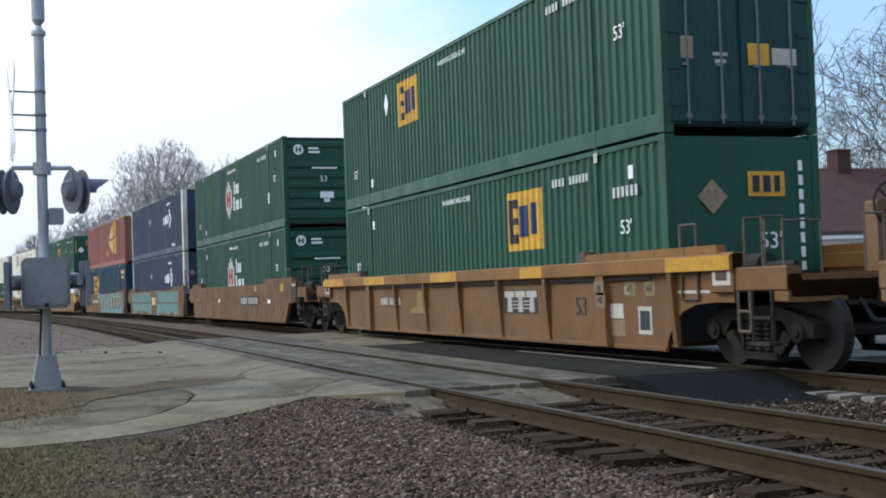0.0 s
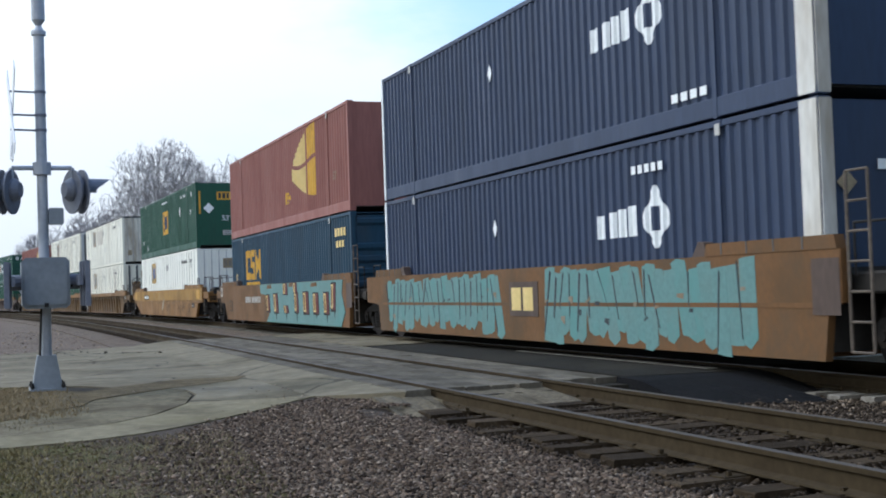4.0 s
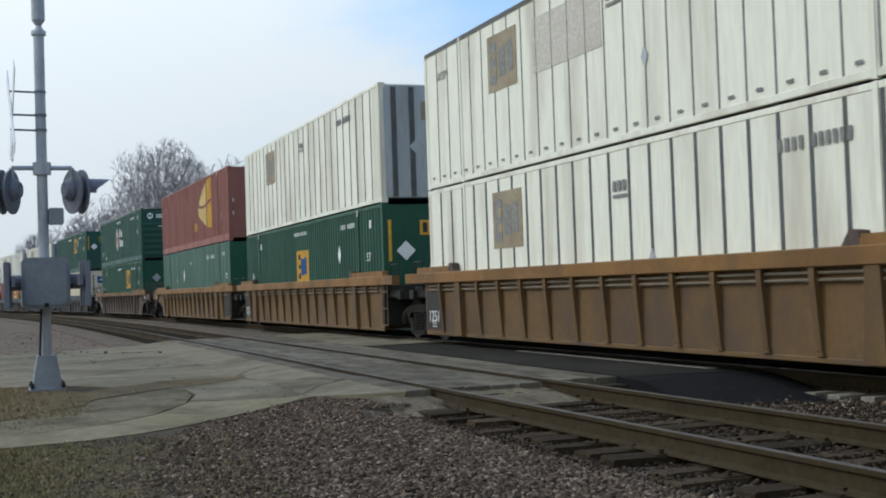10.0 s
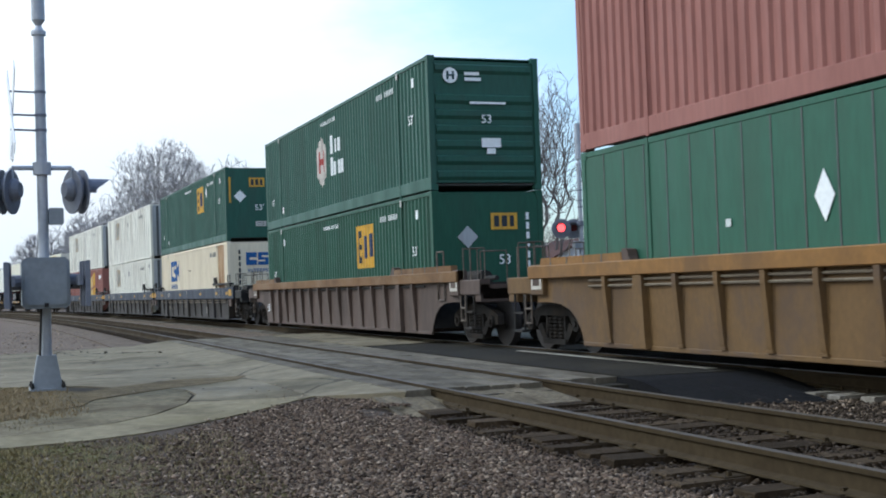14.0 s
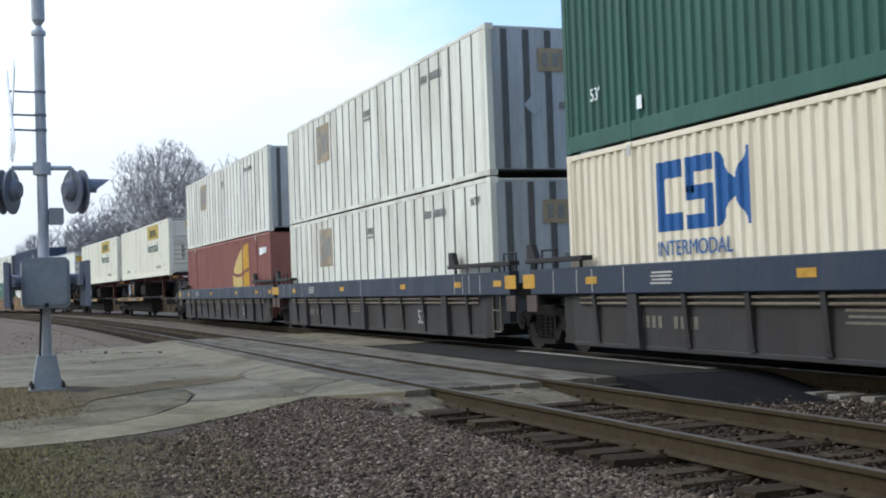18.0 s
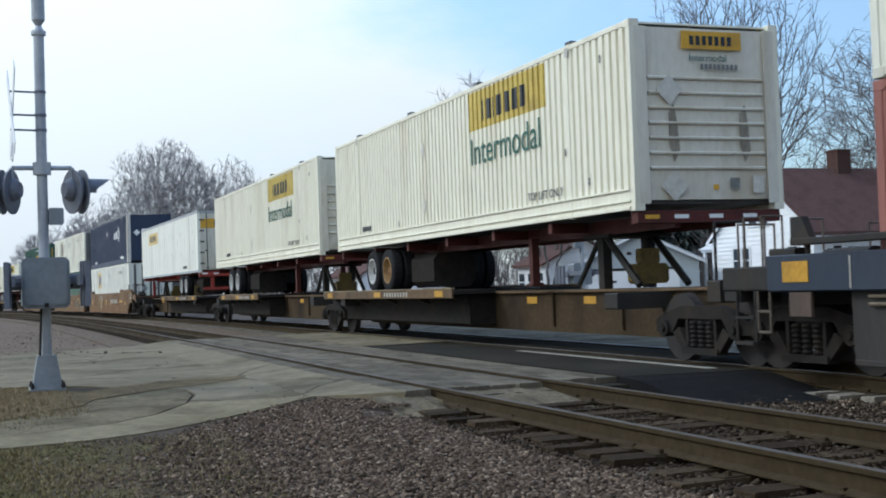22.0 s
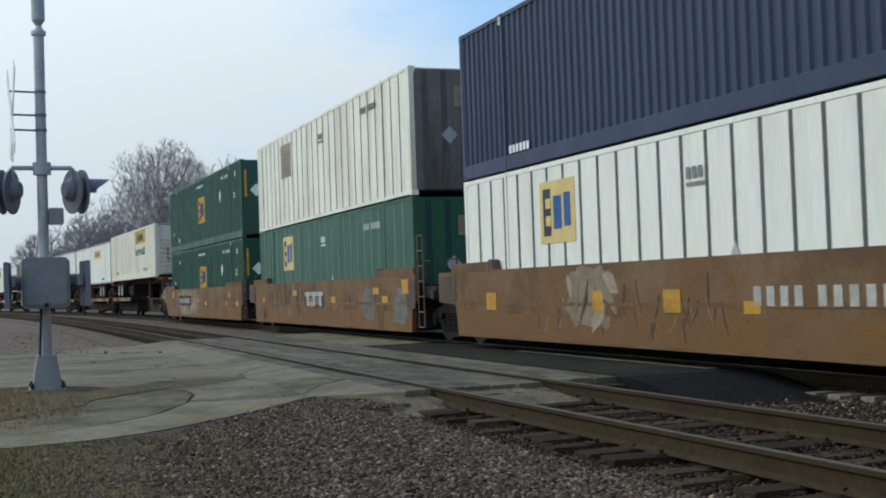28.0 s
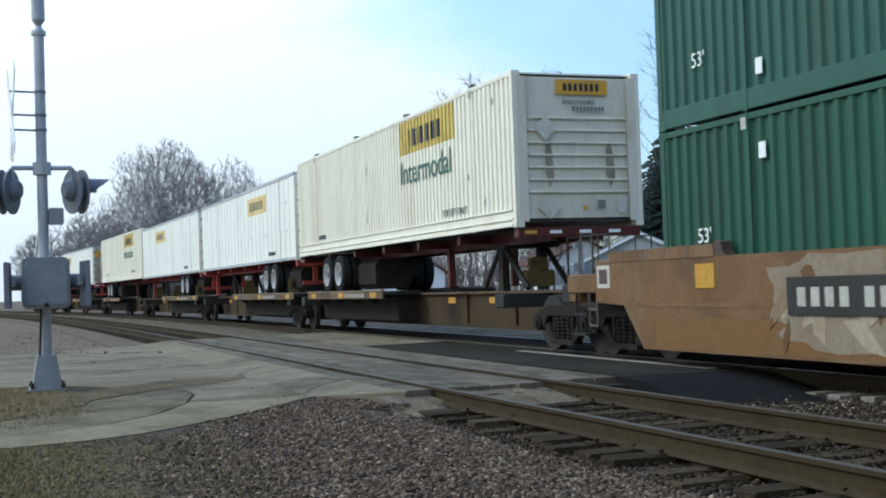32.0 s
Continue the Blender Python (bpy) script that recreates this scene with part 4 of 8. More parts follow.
def diamond(root, x, z, r, material=None):
    part("placard", kept(("placard", r), lambda: Geo().prism("y", [(-r * 0.6, 0), (0, -r), (r * 0.6, 0), (0, r)], -0.004, 0.002)), material or INKWHITE, root, "diamond-shaped placard", (x - CL / 2, -CW / 2 - 0.003, z))


def end_diamond(root, y, z, r, material=None):
    part("placard", kept(("end_placard", r), lambda: Geo().prism("x", [(-r, 0), (0, -r), (r, 0), (0, r)], -0.002, 0.006)), material or INKWHITE, root, "diamond-shaped placard", (CL / 2 + 0.004, y, z))


def end_bar(root, y, z, w, h, material=None, name="marking"):
    part(name, kept(("end_bar", round(w, 2), round(h, 2)), lambda: Geo().box(-0.002, 0.005, 0, w, 0, h)), material or INKWHITE, root, "", (CL / 2 + 0.005, y, z))


def side_words(root, text, x, z, size, material=None):
    lettering(text, size, material or INKWHITE, root, x - CL / 2, -CW / 2 - 0.006, z)


def end_words(root, text, y, z, size, material=None):
    lettering(text, size, material or INKWHITE, root, CL / 2 + 0.012, y, z, "end")


def square_logo(root, x, z, w=1.4, h=1.15, ground=None, ink=None, ink2=None):
    """Yellow company panel with dark blocks, no letters."""
    paint(root, "logo_panel", x, x + w, z, z + h, ground or LOGOYEL, "square company emblem")
    i1, i2 = ink or INKDARK, ink2 or INKNAVY
    paint(root, "logo_mark", x + 0.10 * w, x + 0.32 * w, z + 0.12 * h, z + 0.88 * h, i1, "", lift=0.009)
    paint(root, "logo_mark", x + 0.40 * w, x + 0.63 * w, z + 0.22 * h, z + 0.75 * h, i2, "", lift=0.009)
    paint(root, "logo_mark", x + 0.70 * w, x + 0.88 * w, z + 0.25 * h, z + 0.78 * h, i2, "", lift=0.009)
    paint(root, "logo_mark", x + 0.18 * w, x + 0.32 * w, z + 0.28 * h, z + 0.44 * h, ground or LOGOYEL, "", lift=0.013)
    paint(root, "logo_mark", x + 0.18 * w, x + 0.32 * w, z + 0.56 * h, z + 0.72 * h, ground or LOGOYEL, "", lift=0.013)


def end_logo(root, y, z, ground=None):
    end_bar(root, y, z, 0.62, 0.36, ground or LOGOYEL, "logo_panel")
    for dy, w in ((0.07, 0.12), (0.25, 0.13), (0.44, 0.1)):
        part("logo_mark", kept(("end_logo_mark", w), lambda: Geo().box(0, 0.004, 0, w, 0, 0.24)), INKDARK, root, "", (CL / 2 + 0.011, y + dy, z + 0.06))


def box_marks(root, numbers=True, low=False):
    """The small white markings that green steel boxes carry."""
    side_words(root, "WARNING HIGH CUBE", 7.25, 2.52, 0.15)
    marks(root, 12.5, 2.44, 4, 0.07, 0.13, 0.055, PALEINK), marks(root, 13.15, 2.44, 6, 0.065, 0.13, 0.05, PALEINK)
    side_words(root, "53'", 0.9, 0.75 if not low else 1.32, 0.28)
    side_words(root, "53'", 14.8, 1.55, 0.30)
    mark(root, 15.1, 2.35, 0.14, 0.2)
    mark(root, 2.35, 0.42 if not low else 2.3, 0.14, 0.2)


def green_box(car, level, label, end="flat", body=None):
    """Green steel boxes: style e (square yellow emblem), h (hexagonal emblem)."""
    body = body or GREEN
    r = make_box(car, level, "corr", body, label, end, end_mat=GREENDOOR if end == "doors" else None)
    box_marks(r, low=level < 1)
    return r


WORNHEX = mat("worn_emblem_white", (0.58, 0.54, 0.48), 0.55, dirt=(0.34, 0.29, 0.25), amount=0.7, scale=5, streak=3, vary=0.12)


def hub_sign(root, x=6.75, z=0.85):
    w, h = 1.05, 1.45
    c = x + w / 2
    paint(root, "logo_panel", x, x + w, z, z + h, WORNHEX, "worn white hexagonal emblem",
          low=lambda q: z + 0.38 * abs(q - c) / (w / 2), high=lambda q: z + h - 0.38 * abs(q - c) / (w / 2))
    for dx in (0.2, 0.66):
        paint(root, "logo_mark", x + dx, x + dx + 0.18, z + 0.42, z + h - 0.42, LOGORED, "", lift=0.009)
    paint(root, "logo_mark", x + 0.34, x + 0.70, z + 0.64, z + 0.82, LOGORED, "", lift=0.009)
    for row, zz in enumerate((z + 0.85, z + 0.25)):
        for i in range(3 + row):
            paint(root, "logo_mark", x + 1.5 + i * 0.36 - row * 0.05, x + 1.72 + i * 0.36 - row * 0.05, zz + (0.0 if i else 0.0), zz + (0.5 if i == 0 else 0.36), INKWHITE, "", lift=0.004)


def hub_end(root):
    part("emblem", kept("end_disc", lambda: Geo().cyl("x", (0, 0), 0.17, -0.002, 0.006, 14)), INKWHITE, root, "round white emblem", (CL / 2 + 0.004, -0.78, 2.47))
    part("logo_mark", kept("end_disc_mark", lambda: Geo().box(0.006, 0.010, -0.09, -0.04, -0.09, 0.09).box(0.006, 0.010, 0.04, 0.09, -0.09, 0.09).box(0.006, 0.010, -0.04, 0.04, -0.02, 0.02)), GREENDOOR, root, "", (CL / 2 + 0.004, -0.78, 2.47))
    marks_y = (-0.45, 2.48)
    end_bar(root, marks_y[0], marks_y[1], 0.34, 0.07)
    end_bar(root, marks_y[0], marks_y[1] - 0.12, 0.38, 0.07)
    end_bar(root, -0.35, 1.86, 0.85, 0.05)
    end_words(root, "53", -0.1, 1.45, 0.26)
    end_bar(root, -0.1, 0.92, 0.45, 0.2)
    end_bar(root, 0.02, 0.78, 0.2, 0.12)


def emp_end(root):
    end_logo(root, -0.35, 2.12)
    end_diamond(root, -0.72, 1.75, 0.24)
    end_words(root, "53'", -0.15, 1.2, 0.32)
    for i in range(8):
        end_bar(root, 0.68, 0.6 + i * 0.22, 0.06, 0.15)
    end_bar(root, -0.12, 0.56, 0.42, 0.2, SIGNEND), end_bar(root, -0.06, 0.6, 0.3, 0.03, INKDARK), end_bar(root, -0.06, 0.68, 0.3, 0.03, INKDARK)
    for sy in (-1.16, 1.06):
        end_bar(root, sy, 1.5, 0.08, 1.0, LOGOYEL)


STAINED = mat("stained_white_end", (0.64, 0.62, 0.52), 0.5, dirt=(0.36, 0.30, 0.20), amount=0.7, streak=5, vary=0.08, stain=(0.27, 0.21, 0.14))
SEAMPALE = mat("pale_seam", (0.33, 0.34, 0.33), 0.55, vary=0.15)


def end_seams(root, n=6, material=None, h=CH):
    """Thin upright stiffener lines on the end of a panelled box."""
    for i in range(n):
        part("end_seam", kept(("end_seam", h), lambda: Geo().box(-0.004, 0.006, -0.014, 0.014, 0.14, h - 0.1)), material or SEAMPALE, root, "", (CL / 2 - 0.004, -0.98 + 1.96 * i / (n - 1), 0))


def end_column(root, y, z, n, material=None):
    for i in range(n):
        end_bar(root, y, z - i * 0.15, 0.06, 0.11, material or INKDARK)


def slots(root, n=26):
    """Dark drain slots along the foot of the side panels."""
    for i in range(n):
        mark(root, 0.12 + (CL - 0.24) * (i + 0.35) / n, 0.2, 0.13, 0.045, SEAM, "drain_slot")


def plate_box(car, level, body, label, strips=None, strip_w=0.05, end="posts", emblem=LOGOFADE, end_mat=None):
    r = make_box(car, level, "plate", body, label, end, frame=body, strips=strips or DARKSTRIP, strip_w=strip_w, end_mat=end_mat)
    square_logo(r, 3.5, 1.52, 1.32, 1.05, emblem, SEAM if emblem is LOGOFADE else INKDARK, LOGOBLUE if emblem is not LOGOFADE else SEAM)
    ink = INKDARK if body in (WHITE, WHITE_C, WHITE_D) else INKWHITE
    faint = SEAM if ink is INKDARK else PALEINK
    marks(r, 12.35, 2.32, 4, 0.075, 0.16, 0.06, faint)
    marks(r, 13.0, 2.32, 6, 0.07, 0.16, 0.055, faint)
    marks(r, 8.2, 2.2, 3, 0.1, 0.16, 0.05, SEAM if ink is INKDARK else INKWHITE), mark(r, 8.2, 2.1, 0.44, 0.05, SEAM if ink is INKDARK else INKWHITE)
    diamond(r, 9.3, 1.15, 0.16, ALU)
    if end == "posts":
        end_bar(r, -0.22, 2.0, 0.7, 0.45, LOGOFADE), end_bar(r, 0.2, 1.3, 0.35, 0.12, SEAM)
        for dy, w in ((0.08, 0.13), (0.29, 0.15), (0.5, 0.1)):
            part("logo_mark", kept(("end_logo_fade", w), lambda: Geo().box(0, 0.004, 0, w, 0, 0.27)), SEAM, r, "", (CL / 2 + 0.0105, -0.22 + dy, 2.09))
        end_diamond(r, -0.35, 1.35, 0.2, ALU)
        for i in range(6):
            end_bar(r, 0.92, 1.0 + i * 0.26, 0.07, 0.18, ink)
    return r


def sail_sign(root, x=9.9, z=0.7):
    """Yellow rounded emblem broken by a band."""
    w, h = 2.75, 2.1

    def top(q):
        u = max(0.0, min(1.0, (q - x) / w))
        return z + h * (0.5 + 0.5 * math.sin(u * math.pi / 2) ** 0.8)

    def bottom(q):
        u = max(0.0, min(1.0, (q - x) / w))
        return z + h * (0.30 - 0.30 * math.sin(u * math.pi / 2))
    paint(root, "logo_panel", x, x + 1.7, z, z + h, LOGOPALE, "rounded yellow emblem", bottom, top)
    paint(root, "logo_panel", x + 1.78, x + w, z, z + h, LOGOYEL, "rounded yellow emblem", bottom, top)
    paint(root, "logo_band", x, x + w, z, z + h, RUSTRED, "", lambda q: z + 1.0 - 0.1 * math.sin((q - x) * 1.6), lambda q: z + 1.12 - 0.1 * math.sin((q - x) * 1.6), 0.009)


def block_sign(root, x, z, w, h, material):
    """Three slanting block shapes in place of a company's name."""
    k = w / 3
    for i in range(3):
        a = x + i * k
        if i == 0:
            for q in ((0, 0.25, 0, 1), (0.25, 0.85, 0.75, 1), (0.25, 0.85, 0, 0.25)):
                paint(root, "logo_mark", a + q[0] * k, a + q[1] * k, z + q[2] * h, z + q[3] * h, material, "block-shaped emblem")
        elif i == 1:
            for q in ((0.05, 0.85, 0.78, 1), (0.05, 0.3, 0.5, 0.78), (0.05, 0.85, 0.4, 0.6), (0.6, 0.85, 0.2, 0.4), (0.05, 0.85, 0, 0.2)):
                paint(root, "logo_mark", a + q[0] * k, a + q[1] * k, z + q[2] * h, z + q[3] * h, material, "block-shaped emblem")
        else:
            paint(root, "logo_mark", a, a + k, z, z + h, material, "block-shaped emblem", lambda q, a=a: z + h * max(0, 0.42 - 1.0 * abs((q - a) / k - 0.5)) * 1.0,
                  lambda q, a=a: z + h * (1 - max(0, 0.42 - 1.0 * abs((q - a) / k - 0.5))))


def umax_sign(root, x, z, s=1.0):
    for i in range(4):
        paint(root, "logo_mark", x + i * 0.33 * s, x + (i * 0.33 + 0.24) * s, z, z + (0.36 + 0.03 * i) * s, INKWHITE, "white angular emblem")
    c = x + 1.75 * s
    paint(root, "logo_mark", c - 0.4 * s, c + 0.4 * s, z - 0.25, z + 0.7, INKWHITE, "white angular emblem",
          low=lambda q: z + 0.2 - 0.42 * s * (1 - abs(q - c) / (0.4 * s)), high=lambda q: z + 0.22 + 0.5 * s * (1 - abs(q - c) / (0.4 * s)))
    paint(root, "logo_mark", c - 0.15 * s, c + 0.15 * s, z + 0.05, z + 0.4, NAVY, "", lift=0.009)


# places of the boxes' centres along the track at 0 s
CARS = {k: v + CL / 2 for k, v in dict(Z=-7.7, A=-31.1, B=-54.45, C=-73.75, D=-92.95, E=-116.65, F=-139.8, G=-159.25, H=-178.65, I=-201.8, J=-225.2, K=-244.6, L=-263.85,
                                       M=-285.2, S=-303.4, T=-323.6, N=-344.9, O=-364.2, P=-383.4, Q=-404.6, U=-421.4, V=-438.4, W=-455.0, X=-475.5, Y=-494.0).items()}
LOW, UP = 0.33, 0.33 + CH + 0.02

# A: two green boxes
a = green_box("A", UP, "green corrugated steel container with yellow emblem, upper in the stack", "doors")
square_logo(a, 4.5, 1.62, 1.32, 1.0)
diamond(a, 3.7, 2.25, 0.27)
end_words(a, "53'", -1.0, 2.05, 0.34)
end_bar(a, -0.98, 1.05, 0.2, 0.32, LOGOFADE), end_bar(a, -0.45, 1.1, 0.24, 0.05, SIGNEND), end_bar(a, -0.42, 1.0, 0.18, 0.05, SIGNEND), end_bar(a, 0.55, 1.0, 0.42, 0.24, SIGNEND), end_bar(a, 0.14, 0.98, 0.36, 0.32, LOGOYEL)
end_diamond(a, 0.72, 2.35, 0.25)
a = green_box("A", LOW, "green corrugated steel container with large yellow emblem, lower in the stack", "flat")
square_logo(a, 10.48, 1.45, 1.5, 1.05)
end_logo(a, 0.05, 2.0), end_diamond(a, -0.55, 2.0, 0.25, LOGOFADE), end_words(a, "53'", 0.2, 1.25, 0.34)
for i in range(8):
    end_bar(a, 0.92, 0.9 + i * 0.21, 0.07, 0.15)
marks(a, 14.6, 2.1, 6, 0.075, 0.16, 0.06, PALEINK)
# B: two green boxes with hexagonal emblem
for lev in (UP, LOW):
    a = green_box("B", lev, "green corrugated steel container with white hexagonal emblem", "ribs", GREEN)
    hub_sign(a, 6.75, 0.82 if lev == UP else 0.78), hub_end(a)
    mark(a, 14.0, 0.9, 0.16, 0.36)
    if lev == UP:
        paint(a, "repair_patch", 5.75, 7.0 - 0.3, 0.22, 2.78, GREENDOOR, "darker repainted stretch", lift=0.0025)
CORNERWHITE = mat("dirty_white_post", (0.62, 0.60, 0.54), 0.55, dirt=(0.32, 0.26, 0.18), amount=0.8, scale=2.5, streak=4, vary=0.1)
# C: two navy boxes
for lev in (UP, LOW):
    a = make_box("C", lev, "corr", NAVY, "dark navy corrugated container with white corner posts", "flat")
    part("corner_cover", Geo().box(-0.16, 0.16, -0.02, 0.02, 0.02, CH - 0.02), CORNERWHITE, a, "dirty white corner post", (CL / 2 - 0.18, -CW / 2 + 0.0, 0))
    part("corner_cover", Geo().box(-0.05, 0.05, -0.02, 0.02, 0.02, CH - 0.02), INKWHITE, a, "white corner post", (-CL / 2 + 0.06, -CW / 2 + 0.0, 0))
    part("corner_cover", kept("end_cover", lambda: Geo().box(-0.01, 0.006, -0.09, 0.09, 0.02, CH - 0.02)), CORNERWHITE, a, "dirty white corner post", (CL / 2 + 0.004, -CW / 2 + 0.09, 0))
    umax_sign(a, 10.65, 1.5), end_bar(a, -0.5, 2.05, 0.9, 0.12), end_diamond(a, -0.95, 1.9, 0.14, LOGOFADE if lev == LOW else NAVY)
    marks(a, 13.0, 0.35, 4, 0.16, 0.12, 0.08), diamond(a, 6.6, 1.9, 0.16)
    marks(a, 11.8, 2.4, 5, 0.12, 0.12, 0.07)
# D: rust red over slate blue
a = make_box("D", UP, "corr", RUSTRED, "faded rust-red corrugated container with rounded yellow emblem", "flat")
sail_sign(a), side_words(a, "53'", 14.6, 0.95, 0.3, LOGOFADE), end_bar(a, -0.1, 0.95, 0.5, 0.3), end_bar(a, -0.15, 2.05, 0.5, 0.25, LOGOYEL)
block_sign(a, 8.95, 0.68, 0.62, 0.36, LOGOYEL)
a = make_box("D", LOW, "corr", STEELBLUE, "slate-blue corrugated container with yellow block emblem", "ribs")
block_sign(a, 2.5, 1.32, 2.4, 1.05, LOGOYEL)
paint(a, "logo_mark", 2.6, 4.8, 1.14, 1.24, LOGOYEL)
marks(a, 14.6, 2.3, 4, 0.2, 0.22, 0.08, LOGOPALE), marks(a, 14.7, 2.0, 3, 0.2, 0.18, 0.08, LOGOPALE), side_words(a, "53'", 0.7, 1.35, 0.3, LOGOPALE)
end_words(a, "53", 0.0, 1.9, 0.3, LOGOPALE)
# E: green over white
a = green_box("E", UP, "green corrugated steel container with yellow emblem above a white one")
square_logo(a, 7.4, 1.0, 1.42, 1.15), diamond(a, 12.25, 1.85, 0.24), emp_end(a)
a = plate_box("E", LOW, WHITE_C, "clean white panelled container with square emblem", SEAM, 0.03, "flat", mat("logo_dull_yellow", (0.42, 0.27, 0.07), 0.5, dirt=(0.25, 0.17, 0.07), amount=0.5), WHITE_C)
end_seams(a, 7), end_bar(a, -0.15, 2.0, 0.66, 0.44, LOGOFADE), end_bar(a, -0.08, 2.08, 0.12, 0.28, SEAM), end_bar(a, 0.1, 2.08, 0.14, 0.24, SEAM), end_bar(a, 0.3, 2.08, 0.1, 0.26, SEAM)
end_column(a, 0.62, 2.3, 4), end_column(a, 0.86, 2.28, 7), end_bar(a, -0.62, 1.05, 0.34, 0.025, SEAM), end_bar(a, -0.62, 0.5, 0.02, 0.55, SEAM)
side_words(a, "WTP", 14.4, 2.3, 0.26, INKDARK), mark(a, 14.45, 2.2, 0.5, 0.03, SEAM), mark(a, 14.5, 2.12, 0.38, 0.03, SEAM), slots(a)
for x0, z0, w, h in ((14.5, 0.75, 0.02, 0.6), (15.0, 0.75, 0.02, 0.6), (14.5, 0.75, 0.5, 0.02), (14.5, 1.33, 0.52, 0.02)):
    mark(a, x0, z0, w, h, SEAM, "hatch_edge")
# F: white over white
a = plate_box("F", UP, WHITE, "dirty white panelled container with faded emblem and dark top rail", SEAM, 0.035, "flat", LOGOFADE, STAINED)
end_seams(a, 7), slots(a), end_column(a, 0.62, 2.45, 3), side_words(a, "WTP", 0.75, 2.2, 0.26, SEAM)
part("roof_edge", Geo().box(-CL / 2 + 0.05, CL / 2 + 0.006, -CW / 2 - 0.006, -CW / 2 + 0.05, CH - 0.075, CH + 0.004).box(CL / 2 - 0.03, CL / 2 + 0.01, -1.2, 1.2, CH - 0.09, CH + 0.002), DARKSTRIP, a, "dark roof edge")
paint(a, "faded_patch", 5.5, 8.0, 1.55, 2.5, mat("faded_beige_patch", (0.52, 0.48, 0.4), 0.5, dirt=(0.4, 0.36, 0.28), amount=0.5), "faded beige patch", lift=0.0015)
end_bar(a, -0.1, 2.25, 0.5, 0.36, LOGOFADE), end_bar(a, -0.03, 2.32, 0.1, 0.22, SEAM), end_bar(a, 0.12, 2.32, 0.2, 0.2, SEAM), end_bar(a, -0.98, 0.5, 0.22, 0.32, LOGOFADE), end_column(a, 0.86, 2.45, 6)
a = plate_box("F", LOW, WHITE, "white container with dark vertical posts, lower in the stack", DARKSTRIP, 0.07, "posts", LOGOFADE, WHITE)
# G: white over green
a = plate_box("G", UP, WHITE, "white container with thin dark posts and grimy grey end", DARKSTRIP, 0.05, "posts", LOGOFADE, ALU)
a = green_box("G", LOW, "green corrugated steel container with yellow emblem under a white one")
square_logo(a, 7.4, 1.12, 1.4, 0.95, ink2=LOGOBLUE), diamond(a, 12.3, 1.8, 0.24), emp_end(a)
# H: rust red over green
a = make_box("H", UP, "corr", RUSTRED, "faded rust-red corrugated container with rounded yellow emblem", "flat")
sail_sign(a), side_words(a, "53'", 14.6, 0.95, 0.3, LOGOFADE), end_bar(a, -0.05, 1.2, 0.4, 0.18, SIGNEND), end_bar(a, 0.0, 1.235, 0.3, 0.025, INKDARK), end_bar(a, 0.0, 1.3, 0.3, 0.025, INKDARK), block_sign(a, 8.95, 0.7, 0.62, 0.36, LOGOYEL)
end_bar(a, -1.14, 1.0, 0.07, 0.14, SIGNEND), end_bar(a, -1.14, 1.5, 0.07, 0.14, SIGNEND), end_bar(a, -0.6, 2.1, 1.2, 0.4, LOGOPALE), end_bar(a, -0.35, 2.05, 0.06, 0.5, RUSTRED)
a = make_box("H", LOW, "plate", GREEN_C, "green panelled container with narrow seams", "flat", strips=DARKSTRIP, strip_w=0.025)
diamond(a, 6.0, 1.75, 0.3), side_words(a, "53'", 15.3, 1.45, 0.3), marks(a, 11.5, 2.32, 4, 0.08, 0.16, 0.06, PALEINK), marks(a, 12.4, 2.32, 6, 0.075, 0.16, 0.06, PALEINK), mark(a, 7.7, 2.3, 0.22, 0.03, PALEINK), mark(a, 7.7, 2.2, 0.16, 0.08, PALEINK), mark(a, 4.0, 1.5, 0.12, 0.1, PALEINK), end_words(a, "53'", 0.3, 1.2, 0.36), end_bar(a, -0.3, 1.2, 0.55, 0.5, ALU), side_words(a, "WTP", 14.75, 2.35, 0.24, PALEINK), side_words(a, "53'", 0.5, 0.6, 0.3)
# I: green over green
a = green_box("I", UP, "green corrugated steel container with white hexagonal emblem", "ribs", GREEN_B)
hub_sign(a, 6.65, 0.82), hub_end(a)
a = green_box("I", LOW, "green corrugated steel container with large yellow emblem", "flat", GREEN)
square_logo(a, 10.42, 1.38, 1.45, 1.08), end_logo(a, 0.05, 2.05), end_diamond(a, -0.5, 1.9, 0.24, ALU), end_words(a, "53", 0.2, 1.3, 0.3)
for i in range(7):
    end_bar(a, 0.88, 1.0 + i * 0.21, 0.07, 0.15)
# J: green over cream
a = green_box("J", UP, "green corrugated steel container with yellow emblem above a cream one", "flat", GREEN_B)
square_logo(a, 10.15, 1.45, 1.4, 1.1), diamond(a, 12.3, 2.2, 0.24), emp_end(a)
a = make_box("J", LOW, "corr", CREAM, "cream corrugated container with blue block emblem and rust streaks", "flat")
block_sign(a, 2.75, 1.52, 2.3, 0.98, LOGOBLUE), side_words(a, "INTERMODAL", 2.78, 1.18, 0.30, LOGOBLUE)
paint(a, "rust_patch", 14.33, 15.4, 0.25, 2.8, mat("rust_streaks", (0.52, 0.38, 0.22), 0.6, dirt=(0.22, 0.085, 0.028), amount=1.0, scale=11, streak=16, vary=0.2, fine=40, stain=(0.24, 0.10, 0.035)), "rust-streaked stretch of the side")
marks(a, 12.7, 2.38, 3, 0.09, 0.18, 0.06, SEAM), marks(a, 13.3, 2.38, 5, 0.085, 0.18, 0.06, SEAM), marks(a, 7.6, 1.9, 6, 0.07, 0.07, 0.05, LOGOFADE), marks(a, 7.6, 0.75, 8, 0.07, 0.07, 0.05, LOGOFADE)
